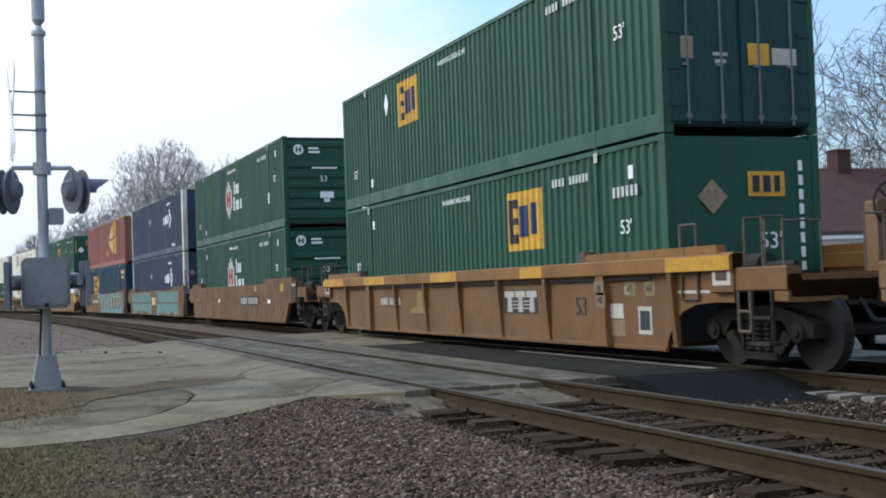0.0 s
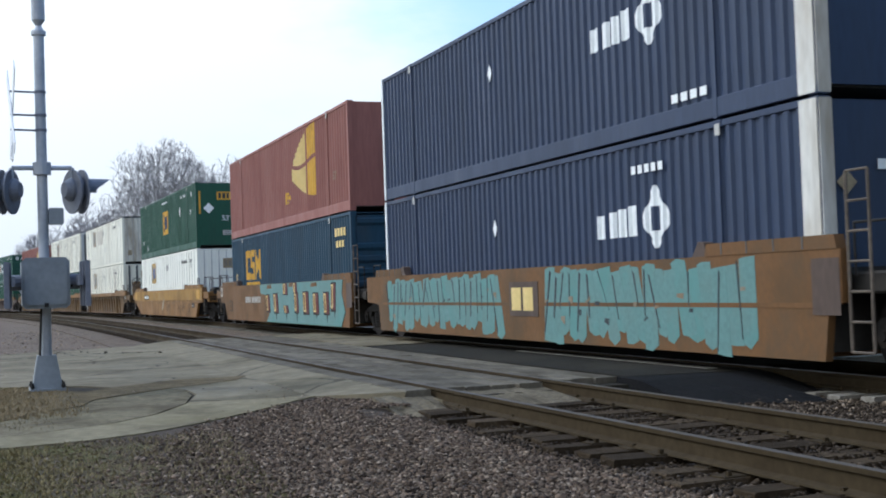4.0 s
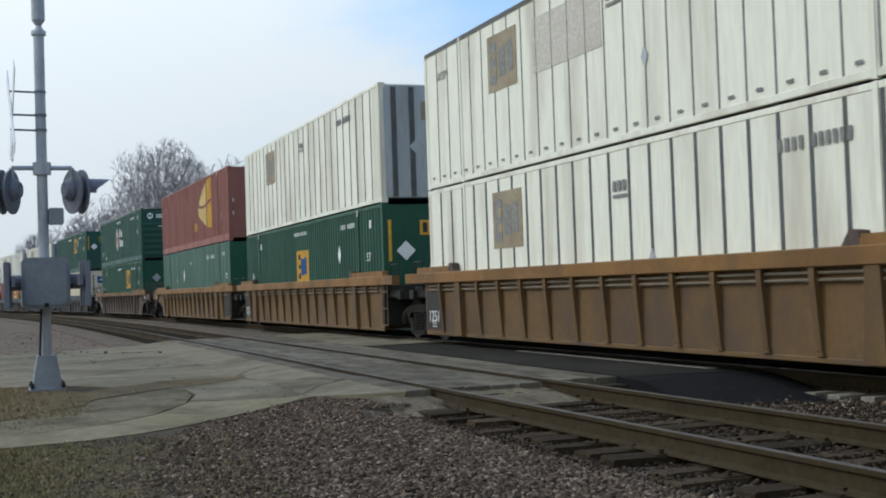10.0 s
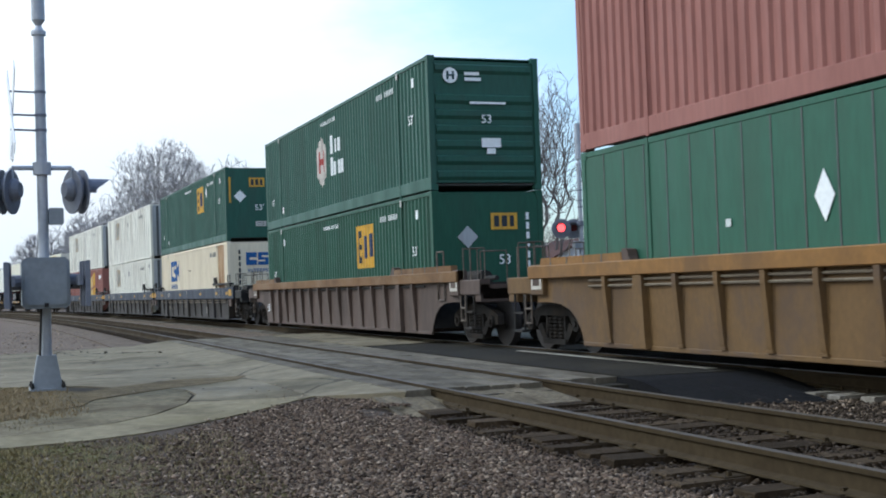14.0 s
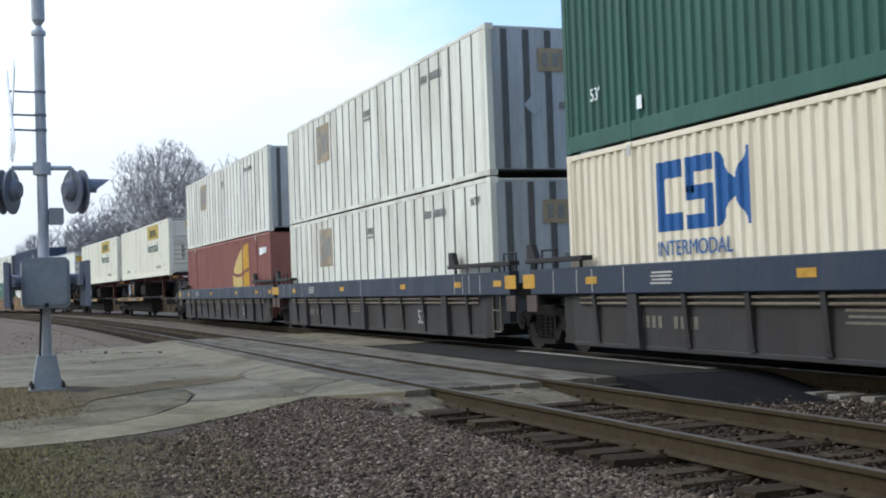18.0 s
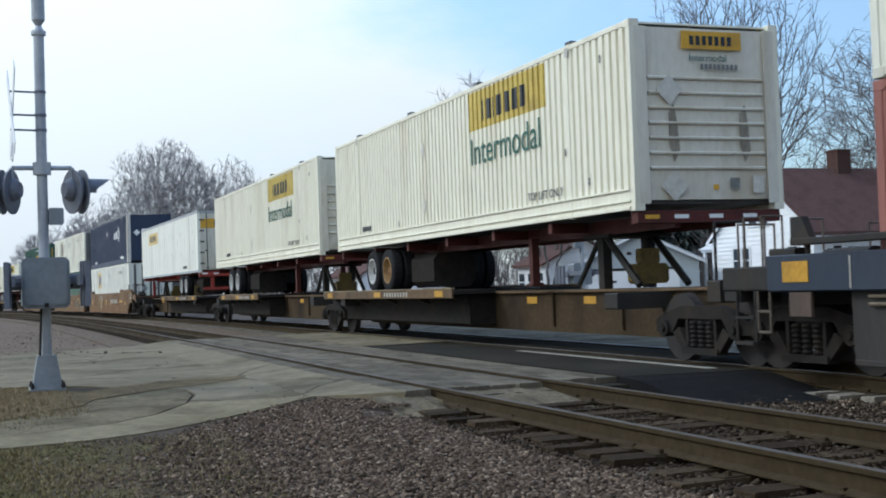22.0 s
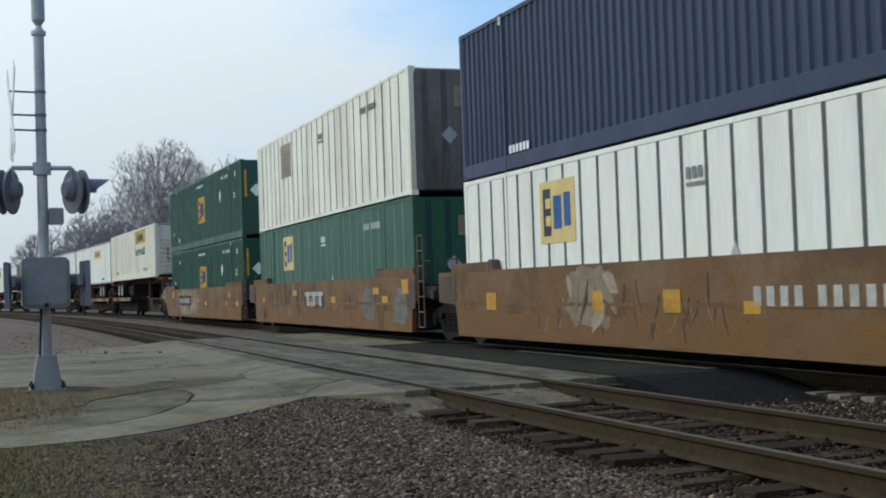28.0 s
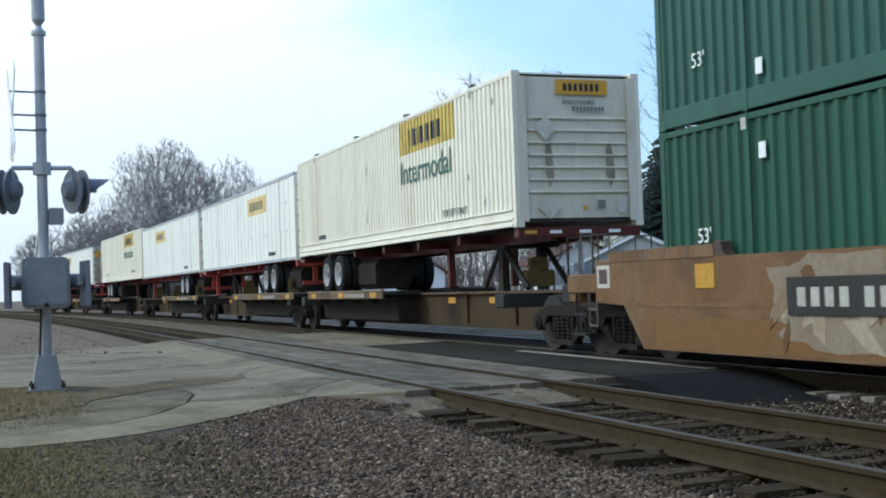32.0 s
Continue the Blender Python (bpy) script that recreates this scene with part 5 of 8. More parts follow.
for i, (y0, w) in enumerate(((-0.55, 0.42), (-0.07, 0.42), (0.41, 0.46))):
    end_bar(a, y0, 1.95, w, 0.5, LOGOBLUE, "logo_mark")
    part("logo_mark", kept(("end_notch", i), lambda: Geo().box(0, 0.004, 0.14, w, 0.2, 0.3) if i == 0 else Geo().box(0, 0.004, 0.0, 0.28, 0.13, 0.2).box(0, 0.004, 0.14, w, 0.3, 0.37) if i == 1 else Geo().prism("x", [(0.15, 0.0), (0.31, 0.0), (0.23, 0.2)], 0, 0.004).prism("x", [(0.15, 0.5), (0.31, 0.5), (0.23, 0.3)], 0, 0.004)), CREAM, a, "", (CL / 2 + 0.0105, y0, 1.95))
for i in range(9):
    part("end_rib", kept("cream_end_rib", lambda: Geo().box(-0.004, 0.006, -0.03, 0.03, 0.2, CH - 0.16)), CREAM, a, "", (CL / 2 - 0.014, -1.0 + i * 0.25, 0))
end_words(a, "INTERMODAL", -0.5, 1.66, 0.22, LOGOBLUE)
for i in range(7):
    end_bar(a, -0.85, 0.95 + i * 0.24, 0.08, 0.17, INKDARK)
# K: white over white, L: white over rust red
for lev in (UP, LOW):
    a = plate_box("K", lev, WHITE_D, "white container with dark vertical posts and metal end", DARKSTRIP, 0.055, "posts", LOGOFADE, ALU)
side_words(a, "WTP", 15.1, 2.4, 0.24, INKDARK)
a = plate_box("L", UP, WHITE_D, "white container with dark posts above a rust-red one", DARKSTRIP, 0.055, "posts", LOGOFADE, ALU)
a = make_box("L", LOW, "corr", RUSTRED, "rust-red corrugated container with rounded yellow emblem, lower in the stack", "flat")
sail_sign(a, 9.9, 0.55), marks(a, 14.6, 2.15, 2, 0.2, 0.26, 0.06), marks(a, 15.1, 2.2, 3, 0.13, 0.2, 0.06)
end_bar(a, -0.6, 1.5, 1.4, 0.5, LOGOPALE), end_bar(a, -0.6, 1.3, 1.4, 0.08, RUSTRED)
# N: navy over white
a = make_box("N", UP, "corr", NAVY, "dark navy corrugated container with white angular emblem", "flat")
part("corner_cover", Geo().box(-0.16, 0.16, -0.02, 0.02, 0.02, CH - 0.02), CORNERWHITE, a, "dirty white corner post", (CL / 2 - 0.18, -CW / 2 + 0.0, 0))
part("corner_cover", kept("end_cover", lambda: Geo()), CORNERWHITE, a, "dirty white corner post", (CL / 2 + 0.004, -CW / 2 + 0.09, 0))
umax_sign(a, 10.75, 1.62, 1.05), diamond(a, 8.0, 2.05, 0.24), marks(a, 13.3, 0.3, 8, 0.1, 0.16, 0.05), marks(a, 2.3, 0.3, 6, 0.1, 0.14, 0.05), end_diamond(a, -0.75, 1.8, 0.2), end_bar(a, -0.45, 1.9, 0.8, 0.12)
a = plate_box("N", LOW, WHITE_C, "white container with dark vertical posts under a navy one", DARKSTRIP, 0.07, "posts", LOGOPALE, WHITE_C)
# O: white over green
# End colour holds both its stains and the shade on walls facing +X.
a = plate_box("O", UP, WHITE, "white container with dark posts, end darkened for stains and shade", DARKSTRIP, 0.045, "posts", LOGOFADE, mat("stained_shaded_end_panel", (0.15, 0.145, 0.135), 0.55, dirt=(0.07, 0.06, 0.05), amount=0.9, streak=3, scale=1.2, vary=0.15, stain=(0.09, 0.08, 0.07)))
a = plate_box("O", LOW, GREEN_C, "green container with pale vertical posts", mat("pale_green_post", (0.20, 0.28, 0.23), 0.5), 0.035, "posts", LOGOPALE, GREEN_C)
# P: green over green
for lev, z in ((UP, 1.0), (LOW, 1.15)):
    a = green_box("P", lev, "green corrugated steel container with yellow emblem", "flat", GREEN_B if lev == UP else GREEN)
    square_logo(a, 7.4, z, 1.38, 1.1 if lev == UP else 0.9, ink2=LOGOBLUE), diamond(a, 12.27, 1.82, 0.25), emp_end(a)
# Z: the box that has just passed
make_box("Z", UP, "corr", RUSTRED, "rust-red corrugated container ahead", "flat")
make_box("Z", LOW, "corr", STEELBLUE, "slate-blue corrugated container ahead", "flat")


# ---------------------------------------------------------------- trucks, well cars
def wheel_geo():
    g = Geo()
    for sy in (-1, 1):
        g.cyl("y", (0, 0), 0.4826, sy * 0.70, sy * 0.80, 24)
        g.cyl("y", (0, 0), 0.50, sy * 0.665, sy * 0.70, 24)
        g.cyl("y", (0, 0), 0.16, sy * 0.80, sy * 0.86, 12)
    g.cyl("y", (0, 0), 0.085, -0.99, 0.99, 10)
    return g


SPINNERS = []
TRUCKSTEEL = mat("dusty_cast_steel", (0.022, 0.020, 0.018), 0.85, dirt=(0.045, 0.036, 0.027), amount=0.7, fine=10, scale=3)


def truck(parent, x):
    """A freight truck: side frames, springs, wheelsets that roll."""
    t = part("truck", kept("truck_bolster", lambda: Geo().box(-0.22, 0.22, -1.0, 1.0, 0.42, 0.66, 0.02).cyl("z", (0, 0), 0.24, 0.66, 0.78, 12)), BLACKSTEEL, parent, "grimy cast-steel truck", (x, 0, 0))

    def frame_geo():
        g = Geo()
        top = [(-1.15, 0.42), (-1.15, 0.60), (-0.95, 0.68), (-0.45, 0.80), (0.45, 0.80), (0.95, 0.68), (1.15, 0.60), (1.15, 0.42), (0.72, 0.42), (0.55, 0.62), (-0.55, 0.62), (-0.72, 0.42)]
        g.prism("y", top, -0.07, 0.07)
        g.prism("y", [(-0.72, 0.42), (-0.55, 0.50), (-0.34, 0.24), (-0.44, 0.16)], -0.06, 0.06)
        g.prism("y", [(0.72, 0.42), (0.44, 0.16), (0.34, 0.24), (0.55, 0.50)], -0.06, 0.06)
        g.box(-0.44, 0.44, -0.09, 0.09, 0.13, 0.22)
        g.box(-0.38, -0.32, -0.05, 0.05, 0.2, 0.64).box(0.32, 0.38, -0.05, 0.05, 0.2, 0.64)
        return g

    def spring_geo():
        return Geo().lathe([(0.072 if k % 2 else 0.05, 0.22 + k * 0.031) for k in range(13)], 8)
    for sy in (-1, 1):
        part("side_frame", kept("side_frame", frame_geo), TRUCKSTEEL, t, "", (0, sy * 1.0, 0))
        for dx in (-0.2, 0.0, 0.2):
            if sy < 0:
                part("spring", kept("spring", spring_geo), TRUCKSTEEL, t, "", (dx, sy * 1.02, 0))
        for sx in (-1, 1):
            part("bearing", kept("bearing", lambda: Geo().cyl("y", (0, 0), 0.125, -0.08, 0.08, 12).cyl("y", (0, 0), 0.06, -0.11, -0.08, 8)), TRUCKSTEEL, t, "round axle bearing cap", (sx * 0.89, sy * 1.04, 0.4826))
    for sx in (-1, 1):
        w = part("wheelset", kept("wheelset", wheel_geo), mat("wheel_steel", (0.026, 0.023, 0.021), 0.7, 0.0, dirt=(0.045, 0.034, 0.026), amount=0.6), t, "", (sx * 0.89, 0, 0.4826))
        SPINNERS.append((w, sx * 0.89, x))
    return t


def ladder(parent, x, y, z0, z1, w=0.4):
    g = Geo()
    for dx in (0, w):
        g.bar((x + dx, y, z0), (x + dx, y, z1), 0.02)
    k = int((z1 - z0) / 0.32)
    for i in range(k + 1):
        z = z0 + (z1 - z0) * i / max(1, k)
        g.bar((x, y, z), (x + w, y, z), 0.015)
    return part("ladder", g, GRABIRON, parent, "steel end ladder")


def handbrake(parent, x, y, z):
    g = Geo()
    n = 20
    for i in range(n):
        a, b = 2 * math.pi * i / n, 2 * math.pi * (i + 1) / n
        g.bar((x, y + 0.28 * math.cos(a), z + 0.28 * math.sin(a)), (x, y + 0.28 * math.cos(b), z + 0.28 * math.sin(b)), 0.018)
    for i in range(4):
        a = math.pi / 4 + i * math.pi / 2
        g.bar((x, y, z), (x, y + 0.28 * math.cos(a), z + 0.28 * math.sin(a)), 0.014)
    b = part("brake_stand", Geo().box(x - 0.25, x - 0.02, y - 0.22, y + 0.22, 1.15, z + 0.05, 0.03), RUSTBROWN, parent, "rusty handbrake stand")
    part("brake_wheel", g, BLACKSTEEL, b, "round handbrake wheel")


SIGNPALE = mat("pale_data_label", (0.5, 0.47, 0.40), 0.6, vary=0.1, dirt=(0.25, 0.2, 0.14), amount=0.5)
PIPE = mat("dusty_pipe", (0.165, 0.135, 0.095), 0.6, vary=0.2, dirt=(0.09, 0.065, 0.045), amount=0.6)
GRABIRON = mat("worn_grab_iron", (0.12, 0.095, 0.072), 0.6, vary=0.25, dirt=(0.03, 0.024, 0.02), amount=0.6)


def well_car(key, kind, paint_mat, left, right, label, chord=None, ribs=(), wide=(), pipes=2, brake=False, data_at=None, slant=False):
    """A container well car. left, right: free (own coupler and truck) or art (shares a truck)."""
    root = thing("well_car", label, "rail car", "well cars of the train")
    chord = chord or paint_mat
    end_m = BLACKSTEEL if kind == "blue" else paint_mat
    inner = 7.85 if kind == "blue" else 8.22
    xl_t, xl_b = (-9.85, -8.45) if left == "free" else (-9.25, -inner)
    xr_t, xr_b = (9.85, 8.4) if right == "free" else (8.55 if kind == "smooth" else 9.25, inner)
    if slant:
        xl_b, xl_t, xr_b = -7.6, -9.95, 8.3
    for sy in (-1, 1):
        yo, yi = sy * 1.46, sy * 1.36
        y0, y1 = min(yo, yi), max(yo, yi)
        if kind == "smooth":
            ring = [(xl_b, 0.2), (xr_b, 0.2), (xr_b + (0.55 if right == "free" else 0.1), 0.82), (xr_t, 0.86), (xr_t, 1.46), (xl_t, 1.46), (xl_t, 0.86), (xl_b - (1.9 if slant else 0.55 if left == "free" else 0.1), 0.82)]
            sill = part("side_sill", Geo().prism("y", ring, y0, y1), paint_mat, root)
            if sy < 0:
                part("fold_line", Geo().prism("y", [(xl_b - 0.2, 0.80), (xr_b + 0.2, 0.80), (xr_b + 0.2, 0.86), (xl_b - 0.2, 0.86)], yo - 0.006, yo + 0.002), paint_mat, sill)
        else:
            arch = [(8.05, 0.2), (8.12, 0.38), (8.28, 0.58), (8.52, 0.74), (8.85, 0.83), (9.3, 0.86), (9.75, 0.86), (9.75, 1.3)]
            curved = kind != "blue"
            xr_b = 8.05 if right == "free" and curved else xr_b
            xl_b = -8.05 if left == "free" and curved else xl_b
            ring = [(-x, z) for x, z in arch[::-1]] if left == "free" and curved else [(xl_b - 0.05, 1.3), (xl_b, 0.2)]
            ring = ring + (arch if right == "free" and curved else [(xr_b, 0.2), (xr_b + 0.05, 1.3)])
            sill = part("side_sill", Geo().prism("y", ring, sy * 1.36 - 0.012, sy * 1.36 + 0.012), paint_mat, root)
            part("bottom_chord", Geo().box(xl_b, xr_b, min(sy * 1.34, sy * 1.385), max(sy * 1.34, sy * 1.385), 0.17, 0.24, 0.01), paint_mat, sill)
            if sy < 0:
                for x in ribs:
                    part("side_rib", kept("side_rib", lambda: Geo().prism("x", [(0.11, 0.27), (0.06, 0.27), (0.045, 0.32), (-0.022, 1.12), (-0.022, 1.26), (0.11, 1.26)], -0.05, 0.05).box(-0.075, 0.075, 0.04, 0.11, 0.25, 0.285)), paint_mat, root, "", (x, -1.455, 0))
                for x in wide:
                    part("wide_post", kept("wide_post", lambda: Geo().prism("y", [(-0.20, 0.2), (0.20, 0.2), (0.17, 0.34), (0.12, 1.26), (-0.12, 1.26), (-0.17, 0.34)], -0.018, 0.11)), paint_mat, root, "broad flared side post", (x, -1.455, 0))
                zp = 1.26 if kind != "blue" else 0.99
                for k in range(pipes):
                    part("pipe", Geo().bar((xl_b + 0.3, -1.41, zp - 0.06 - 0.085 * k), (xr_b - 0.3, -1.41, zp - 0.06 - 0.085 * k), 0.02), PIPE if pipes > 1 else BLACKSTEEL, root, "brake pipe under the top chord")
        zc = (1.26, 1.48) if kind != "blue" else (0.99, 1.42)
        if kind != "smooth":
            part("top_chord", Geo().box(xl_t, xr_t, min(sy * 1.49, sy * 1.30), max(sy * 1.49, sy * 1.30), zc[0], zc[1], 0.015), chord, root, "heavy top chord")
        if kind != "blue":
            for x0, x1 in ((5.86, 9.45 if right == "free" else 8.4), (-9.4 if left == "free" else -8.5, -6.65)):
                gz = 1.62 if kind == "smooth" else 1.60
                g0, g1 = min(sy * 1.47, sy * 1.33), max(sy * 1.47, sy * 1.33)
                part("guide_rail", Geo().prism("y", [(x0, 1.46), (x1 + 0.1, 1.46), (x1 + 0.06, gz), (x0 + 0.04, gz)], g0, g1), chord, root, "raised container guide")
                if sy < 0:
                    xg = x0 - 0.12 if x0 > 0 else x1 + 0.14
                    part("guide_lug", kept("guide_lug", lambda: Geo().prism("y", [(-0.2, 1.46), (0.2, 1.46), (0.13, 1.54), (0.1, 1.64), (-0.04, 1.66), (-0.12, 1.56)], -0.08, 0.08)), GREYBROWN, root, "dark container lock lug", (xg, -1.38, 0))
                    for k in range(4):
                        part("guide_joint", kept(("guide_joint", round(gz, 2)), lambda: Geo().box(-0.012, 0.012, -0.004, 0.004, 1.47, gz)), DARKSTRIP, root, "", (x0 + (x1 - x0) * (k + 0.7) / 4.6, -1.472, 0))
        else:
            for x0, x1 in ((6.3, 9.4), (-9.3, -7.2)):
                part("guide_rail", Geo().box(x0, x1, min(sy * 1.55, sy * 1.35), max(sy * 1.55, sy * 1.35), 1.52, 1.6, 0.01).bar((x0 + 0.2, sy * 1.45, 1.42), (x0 + 0.2, sy * 1.45, 1.55), 0.03).bar((x1 - 0.2, sy * 1.45, 1.42), (x1 - 0.2, sy * 1.45, 1.55), 0.03).prism("y", [(x0 - 0.05, 1.6), (x0 + 0.3, 1.6), (x0 + 0.15, 1.85), (x0 - 0.05, 1.85)], min(sy * 1.5, sy * 1.4), max(sy * 1.5, sy * 1.4)), BLACKSTEEL, root, "dark container guide")
    for i in range(6):
        x = -7.5 + 3 * i
        part("floor_beam", kept("floor_beam", lambda: Geo().box(-0.15, 0.15, -1.36, 1.36, 0.2, 0.31)), paint_mat, root, "", (x, 0, 0))
    for sx, edge, how in ((-1, xl_b, left), (1, xr_b, right)):
        part("bulkhead", Geo().box(edge - 0.04, edge + 0.04, -1.36, 1.36, 0.3, 1.25), BLACKSTEEL, root)
        reach = 10.9 if how == "free" else 9.4
        x0, x1 = sorted((sx * 8.5, sx * reach))
        part("end_platform", Geo().box(x0, x1, -0.55, 0.55, 0.80, 1.05, 0.02).box(min(sx * (reach - 0.25), sx * reach), max(sx * (reach - 0.25), sx * reach), -1.35, 1.35, 0.92, 1.12, 0.02), BLACKSTEEL, root, "end platform over the truck")
        if how == "free":
            part("coupler", Geo().box(min(sx * 10.6, sx * 11.55), max(sx * 10.6, sx * 11.55), -0.1, 0.1, 0.75, 0.98, 0.03).box(min(sx * 11.3, sx * 11.72), max(sx * 11.3, sx * 11.72), -0.17, 0.17, 0.68, 1.05, 0.05), BLACKSTEEL, root, "cast knuckle coupler")
            part("end_sill", Geo().box(min(sx * 10.55, sx * 10.9), max(sx * 10.55, sx * 10.9), -1.4, 1.4, 0.86, 1.2, 0.02).box(min(sx * 9.8, sx * 10.9), max(sx * 9.8, sx * 10.9), -1.42, -1.2, 1.0, 1.3, 0.02), end_m, root, "end sill with steps")
            for y0, y1 in ((-1.3, -0.75), (0.75, 1.3)):
                part("handrail", Geo().bar((sx * 10.7, y0, 1.1), (sx * 10.7, y0, 1.85), 0.014).bar((sx * 10.7, y1, 1.1), (sx * 10.7, y1, 1.85), 0.014).bar((sx * 10.7, y0, 1.84), (sx * 10.7, y1, 1.84), 0.014), GRABIRON, root, "end handrail")
            part("step", Geo().bar((sx * 10.6, -1.42, 1.0), (sx * 10.6, -1.42, 0.35), 0.02).bar((sx * 10.2, -1.42, 1.0), (sx * 10.2, -1.42, 0.35), 0.02).box(min(sx * 10.2, sx * 10.6), max(sx * 10.2, sx * 10.6), -1.48, -1.3, 0.34, 0.38).box(min(sx * 10.2, sx * 10.6), max(sx * 10.2, sx * 10.6), -1.46, -1.38, 0.66, 0.69), BLACKSTEEL, root, "hanging foot step")
            truck(root, sx * 9.75)
            part("end_post", Geo().box(min(sx * 9.35, sx * 9.85), max(sx * 9.35, sx * 9.85), -1.45, -1.25, 0.98, 1.5, 0.02), end_m, root, "corner post of the end platform")
            part("placard_box", Geo().box(min(sx * 9.4, sx * 9.8), max(sx * 9.4, sx * 9.8), -1.462, -1.455, 1.08, 1.42), SIGNPALE, root, "framed pale data label")
            part("label_sheet", Geo().box(min(sx * 9.47, sx * 9.73), max(sx * 9.47, sx * 9.73), -1.466, -1.460, 1.14, 1.36), GREYBROWN, root, "dark printed field of a data label")
            for xx in (10.05, 10.42, 10.82):
                part("grab_iron", kept("grab_iron", lambda: Geo().bar((0, 0, 1.0), (0, 0, 1.92), 0.014).bar((0, 0.3, 1.0), (0, 0.3, 1.92), 0.014).bar((0, 0, 1.91), (0, 0.3, 1.91), 0.014)), GRABIRON, root, "tall bent grab iron", (sx * xx, -1.4 if xx < 10.5 else -0.2, 0))
            part("brake_cylinder", Geo().cyl("x", (-0.75, 1.32), 0.17, min(sx * 8.8, sx * 9.6), max(sx * 8.8, sx * 9.6), 14).cyl("x", (-0.75, 1.32), 0.05, min(sx * 9.6, sx * 10.2), max(sx * 9.6, sx * 10.2), 8), BLACKSTEEL, root, "grimy brake cylinder")
            part("air_hose", Geo().bar((sx * 10.8, -0.35, 0.95), (sx * 11.15, -0.38, 0.62), 0.03).bar((sx * 11.15, -0.38, 0.62), (sx * 11.5, -0.3, 0.6), 0.03), RUBBER, root, "hanging brake hose")
            part("step", Geo().bar((sx * 9.9, -1.42, 1.0), (sx * 9.9, -1.42, 0.5), 0.018).bar((sx * 10.15, -1.42, 1.0), (sx * 10.15, -1.42, 0.5), 0.018).bar((sx * 9.9, -1.42, 0.5), (sx * 10.15, -1.42, 0.5), 0.018).bar((sx * 9.9, -1.42, 0.75), (sx * 10.15, -1.42, 0.75), 0.018), GRABIRON, root, "worn sill step")
            part("walkway", Geo().box(min(sx * 8.6, sx * 10.5), max(sx * 8.6, sx * 10.5), -1.3, 1.3, 1.1, 1.14), BLACKSTEEL, root, "grating walkway")
        elif sx < 0:
            truck(root, -9.62)
    if kind == "blue":
        for sx in (-1, 1):
            part("end_fill", Geo().box(min(sx * 7.86, sx * 8.2), max(sx * 7.86, sx * 8.2), -1.37, -1.33, 0.2, 1.0), BLACKSTEEL, root, "dark end bulkhead edge")
    if right == "art":
        if kind == "smooth":
            part("end_plate", Geo().box(8.04, 8.53, -1.469, -1.461, 0.72, 1.36), GREYBROWN, root, "grey end plate")
        ladder(root, 8.64 if kind == "smooth" else 8.3, -1.42, 0.32, 2.3 if kind == "smooth" else 1.5, 0.36)
    for sx, how in ((-1, left), (1, right)):
        if how == "art":
            part("end_beam", Geo().box(min(sx * 8.25, sx * 9.3), max(sx * 8.25, sx * 9.3), -1.25, 1.25, 0.95, 1.2, 0.03).bar((sx * 8.6, -1.3, 1.15), (sx * 8.6, -1.3, 1.75), 0.016).bar((sx * 9.15, -1.3, 1.15), (sx * 9.15, -1.3, 1.75), 0.016).bar((sx * 8.6, -1.3, 1.74), (sx * 9.15, -1.3, 1.74), 0.016), BLACKSTEEL, root, "dark end beam with handrail over the shared truck")
    if right == "free":
        ladder(root, 8.55, -1.40, 0.9, 1.9, 0.4)
    if brake:
        handbrake(root, 10.45, 0.55, 2.05) if brake == "far" else handbrake(root, 10.45, -0.9, 2.05)
    if data_at is not None:
        part("data_panel", Geo().box(-0.46, 0.46, -0.006, 0.006, 0.3, 1.1), CARGREY, root, "dark data panel", (data_at, -1.383, 0))
    RIDERS.append((root, CARS[key], 0.0))
    return root


def wmark(root, x, z, w, h, material, name="marking", label="", dy=0.0):
    return part(name, Geo().box(x - CL / 2, x - CL / 2 + w, -1.472 + dy, -1.458, z, z + h), material, root, label)


def sprayed_letters(root, x0, x1, z0, z1, material, seed):
    """A band of leaning spray-painted strokes: no words, ragged cyan field, black edges, pale glints."""
    rng = random.Random(seed)
    n = int((x1 - x0) / 0.3)
    for i in range(n):
        a, w = x0 + i * 0.3 - CL / 2, 0.3 * rng.uniform(1.0, 1.25)
        lo, hi = z0 + rng.uniform(-0.06, 0.22), z1 - rng.uniform(0.0, 0.12)
        k = rng.uniform(-0.14, 0.05)
        part("spray_shape", Geo().prism("y", [(a - k, lo), (a + w * 0.5 - k, lo - rng.uniform(0, 0.1)), (a + w - k, lo + rng.uniform(-0.05, 0.1)), (a + w + k, hi), (a + w * 0.4 + k, hi + rng.uniform(-0.03, 0.03)), (a + k, hi - 0.03)], -1.4625 - 0.0007 * (i % 3), -1.459), material, root, "spray-painted stroke")
        if rng.random() < 0.85:
            t, q = rng.uniform(0.018, 0.04), rng.uniform(0.0, 0.5) * (hi - lo)
            m = rng.uniform(-0.12, 0.16)
            part("spray_line", Geo().prism("y", [(a - k, lo + q), (a + t - k, lo + q * 0.9), (a + t * 2.2 + m + k, hi - 0.08), (a + t * 0.6 + m + k, hi - 0.05)], -1.4665 - 0.0007 * (i % 2), -1.459), INKDARK, root, "black outline stroke")
        if rng.random() < 0.5:
            zz, ww = rng.uniform(lo + 0.2, hi - 0.3), rng.uniform(0.08, 0.2)
            part("spray_line", Geo().prism("y", [(a, zz), (a + ww, zz + rng.uniform(-0.1, 0.12)), (a + ww * 1.1, zz + 0.05), (a + 0.02, zz + 0.05)], -1.4685, -1.459), INKDARK if rng.random() < 0.6 else PALESPRAY, root, "short crossing stroke")


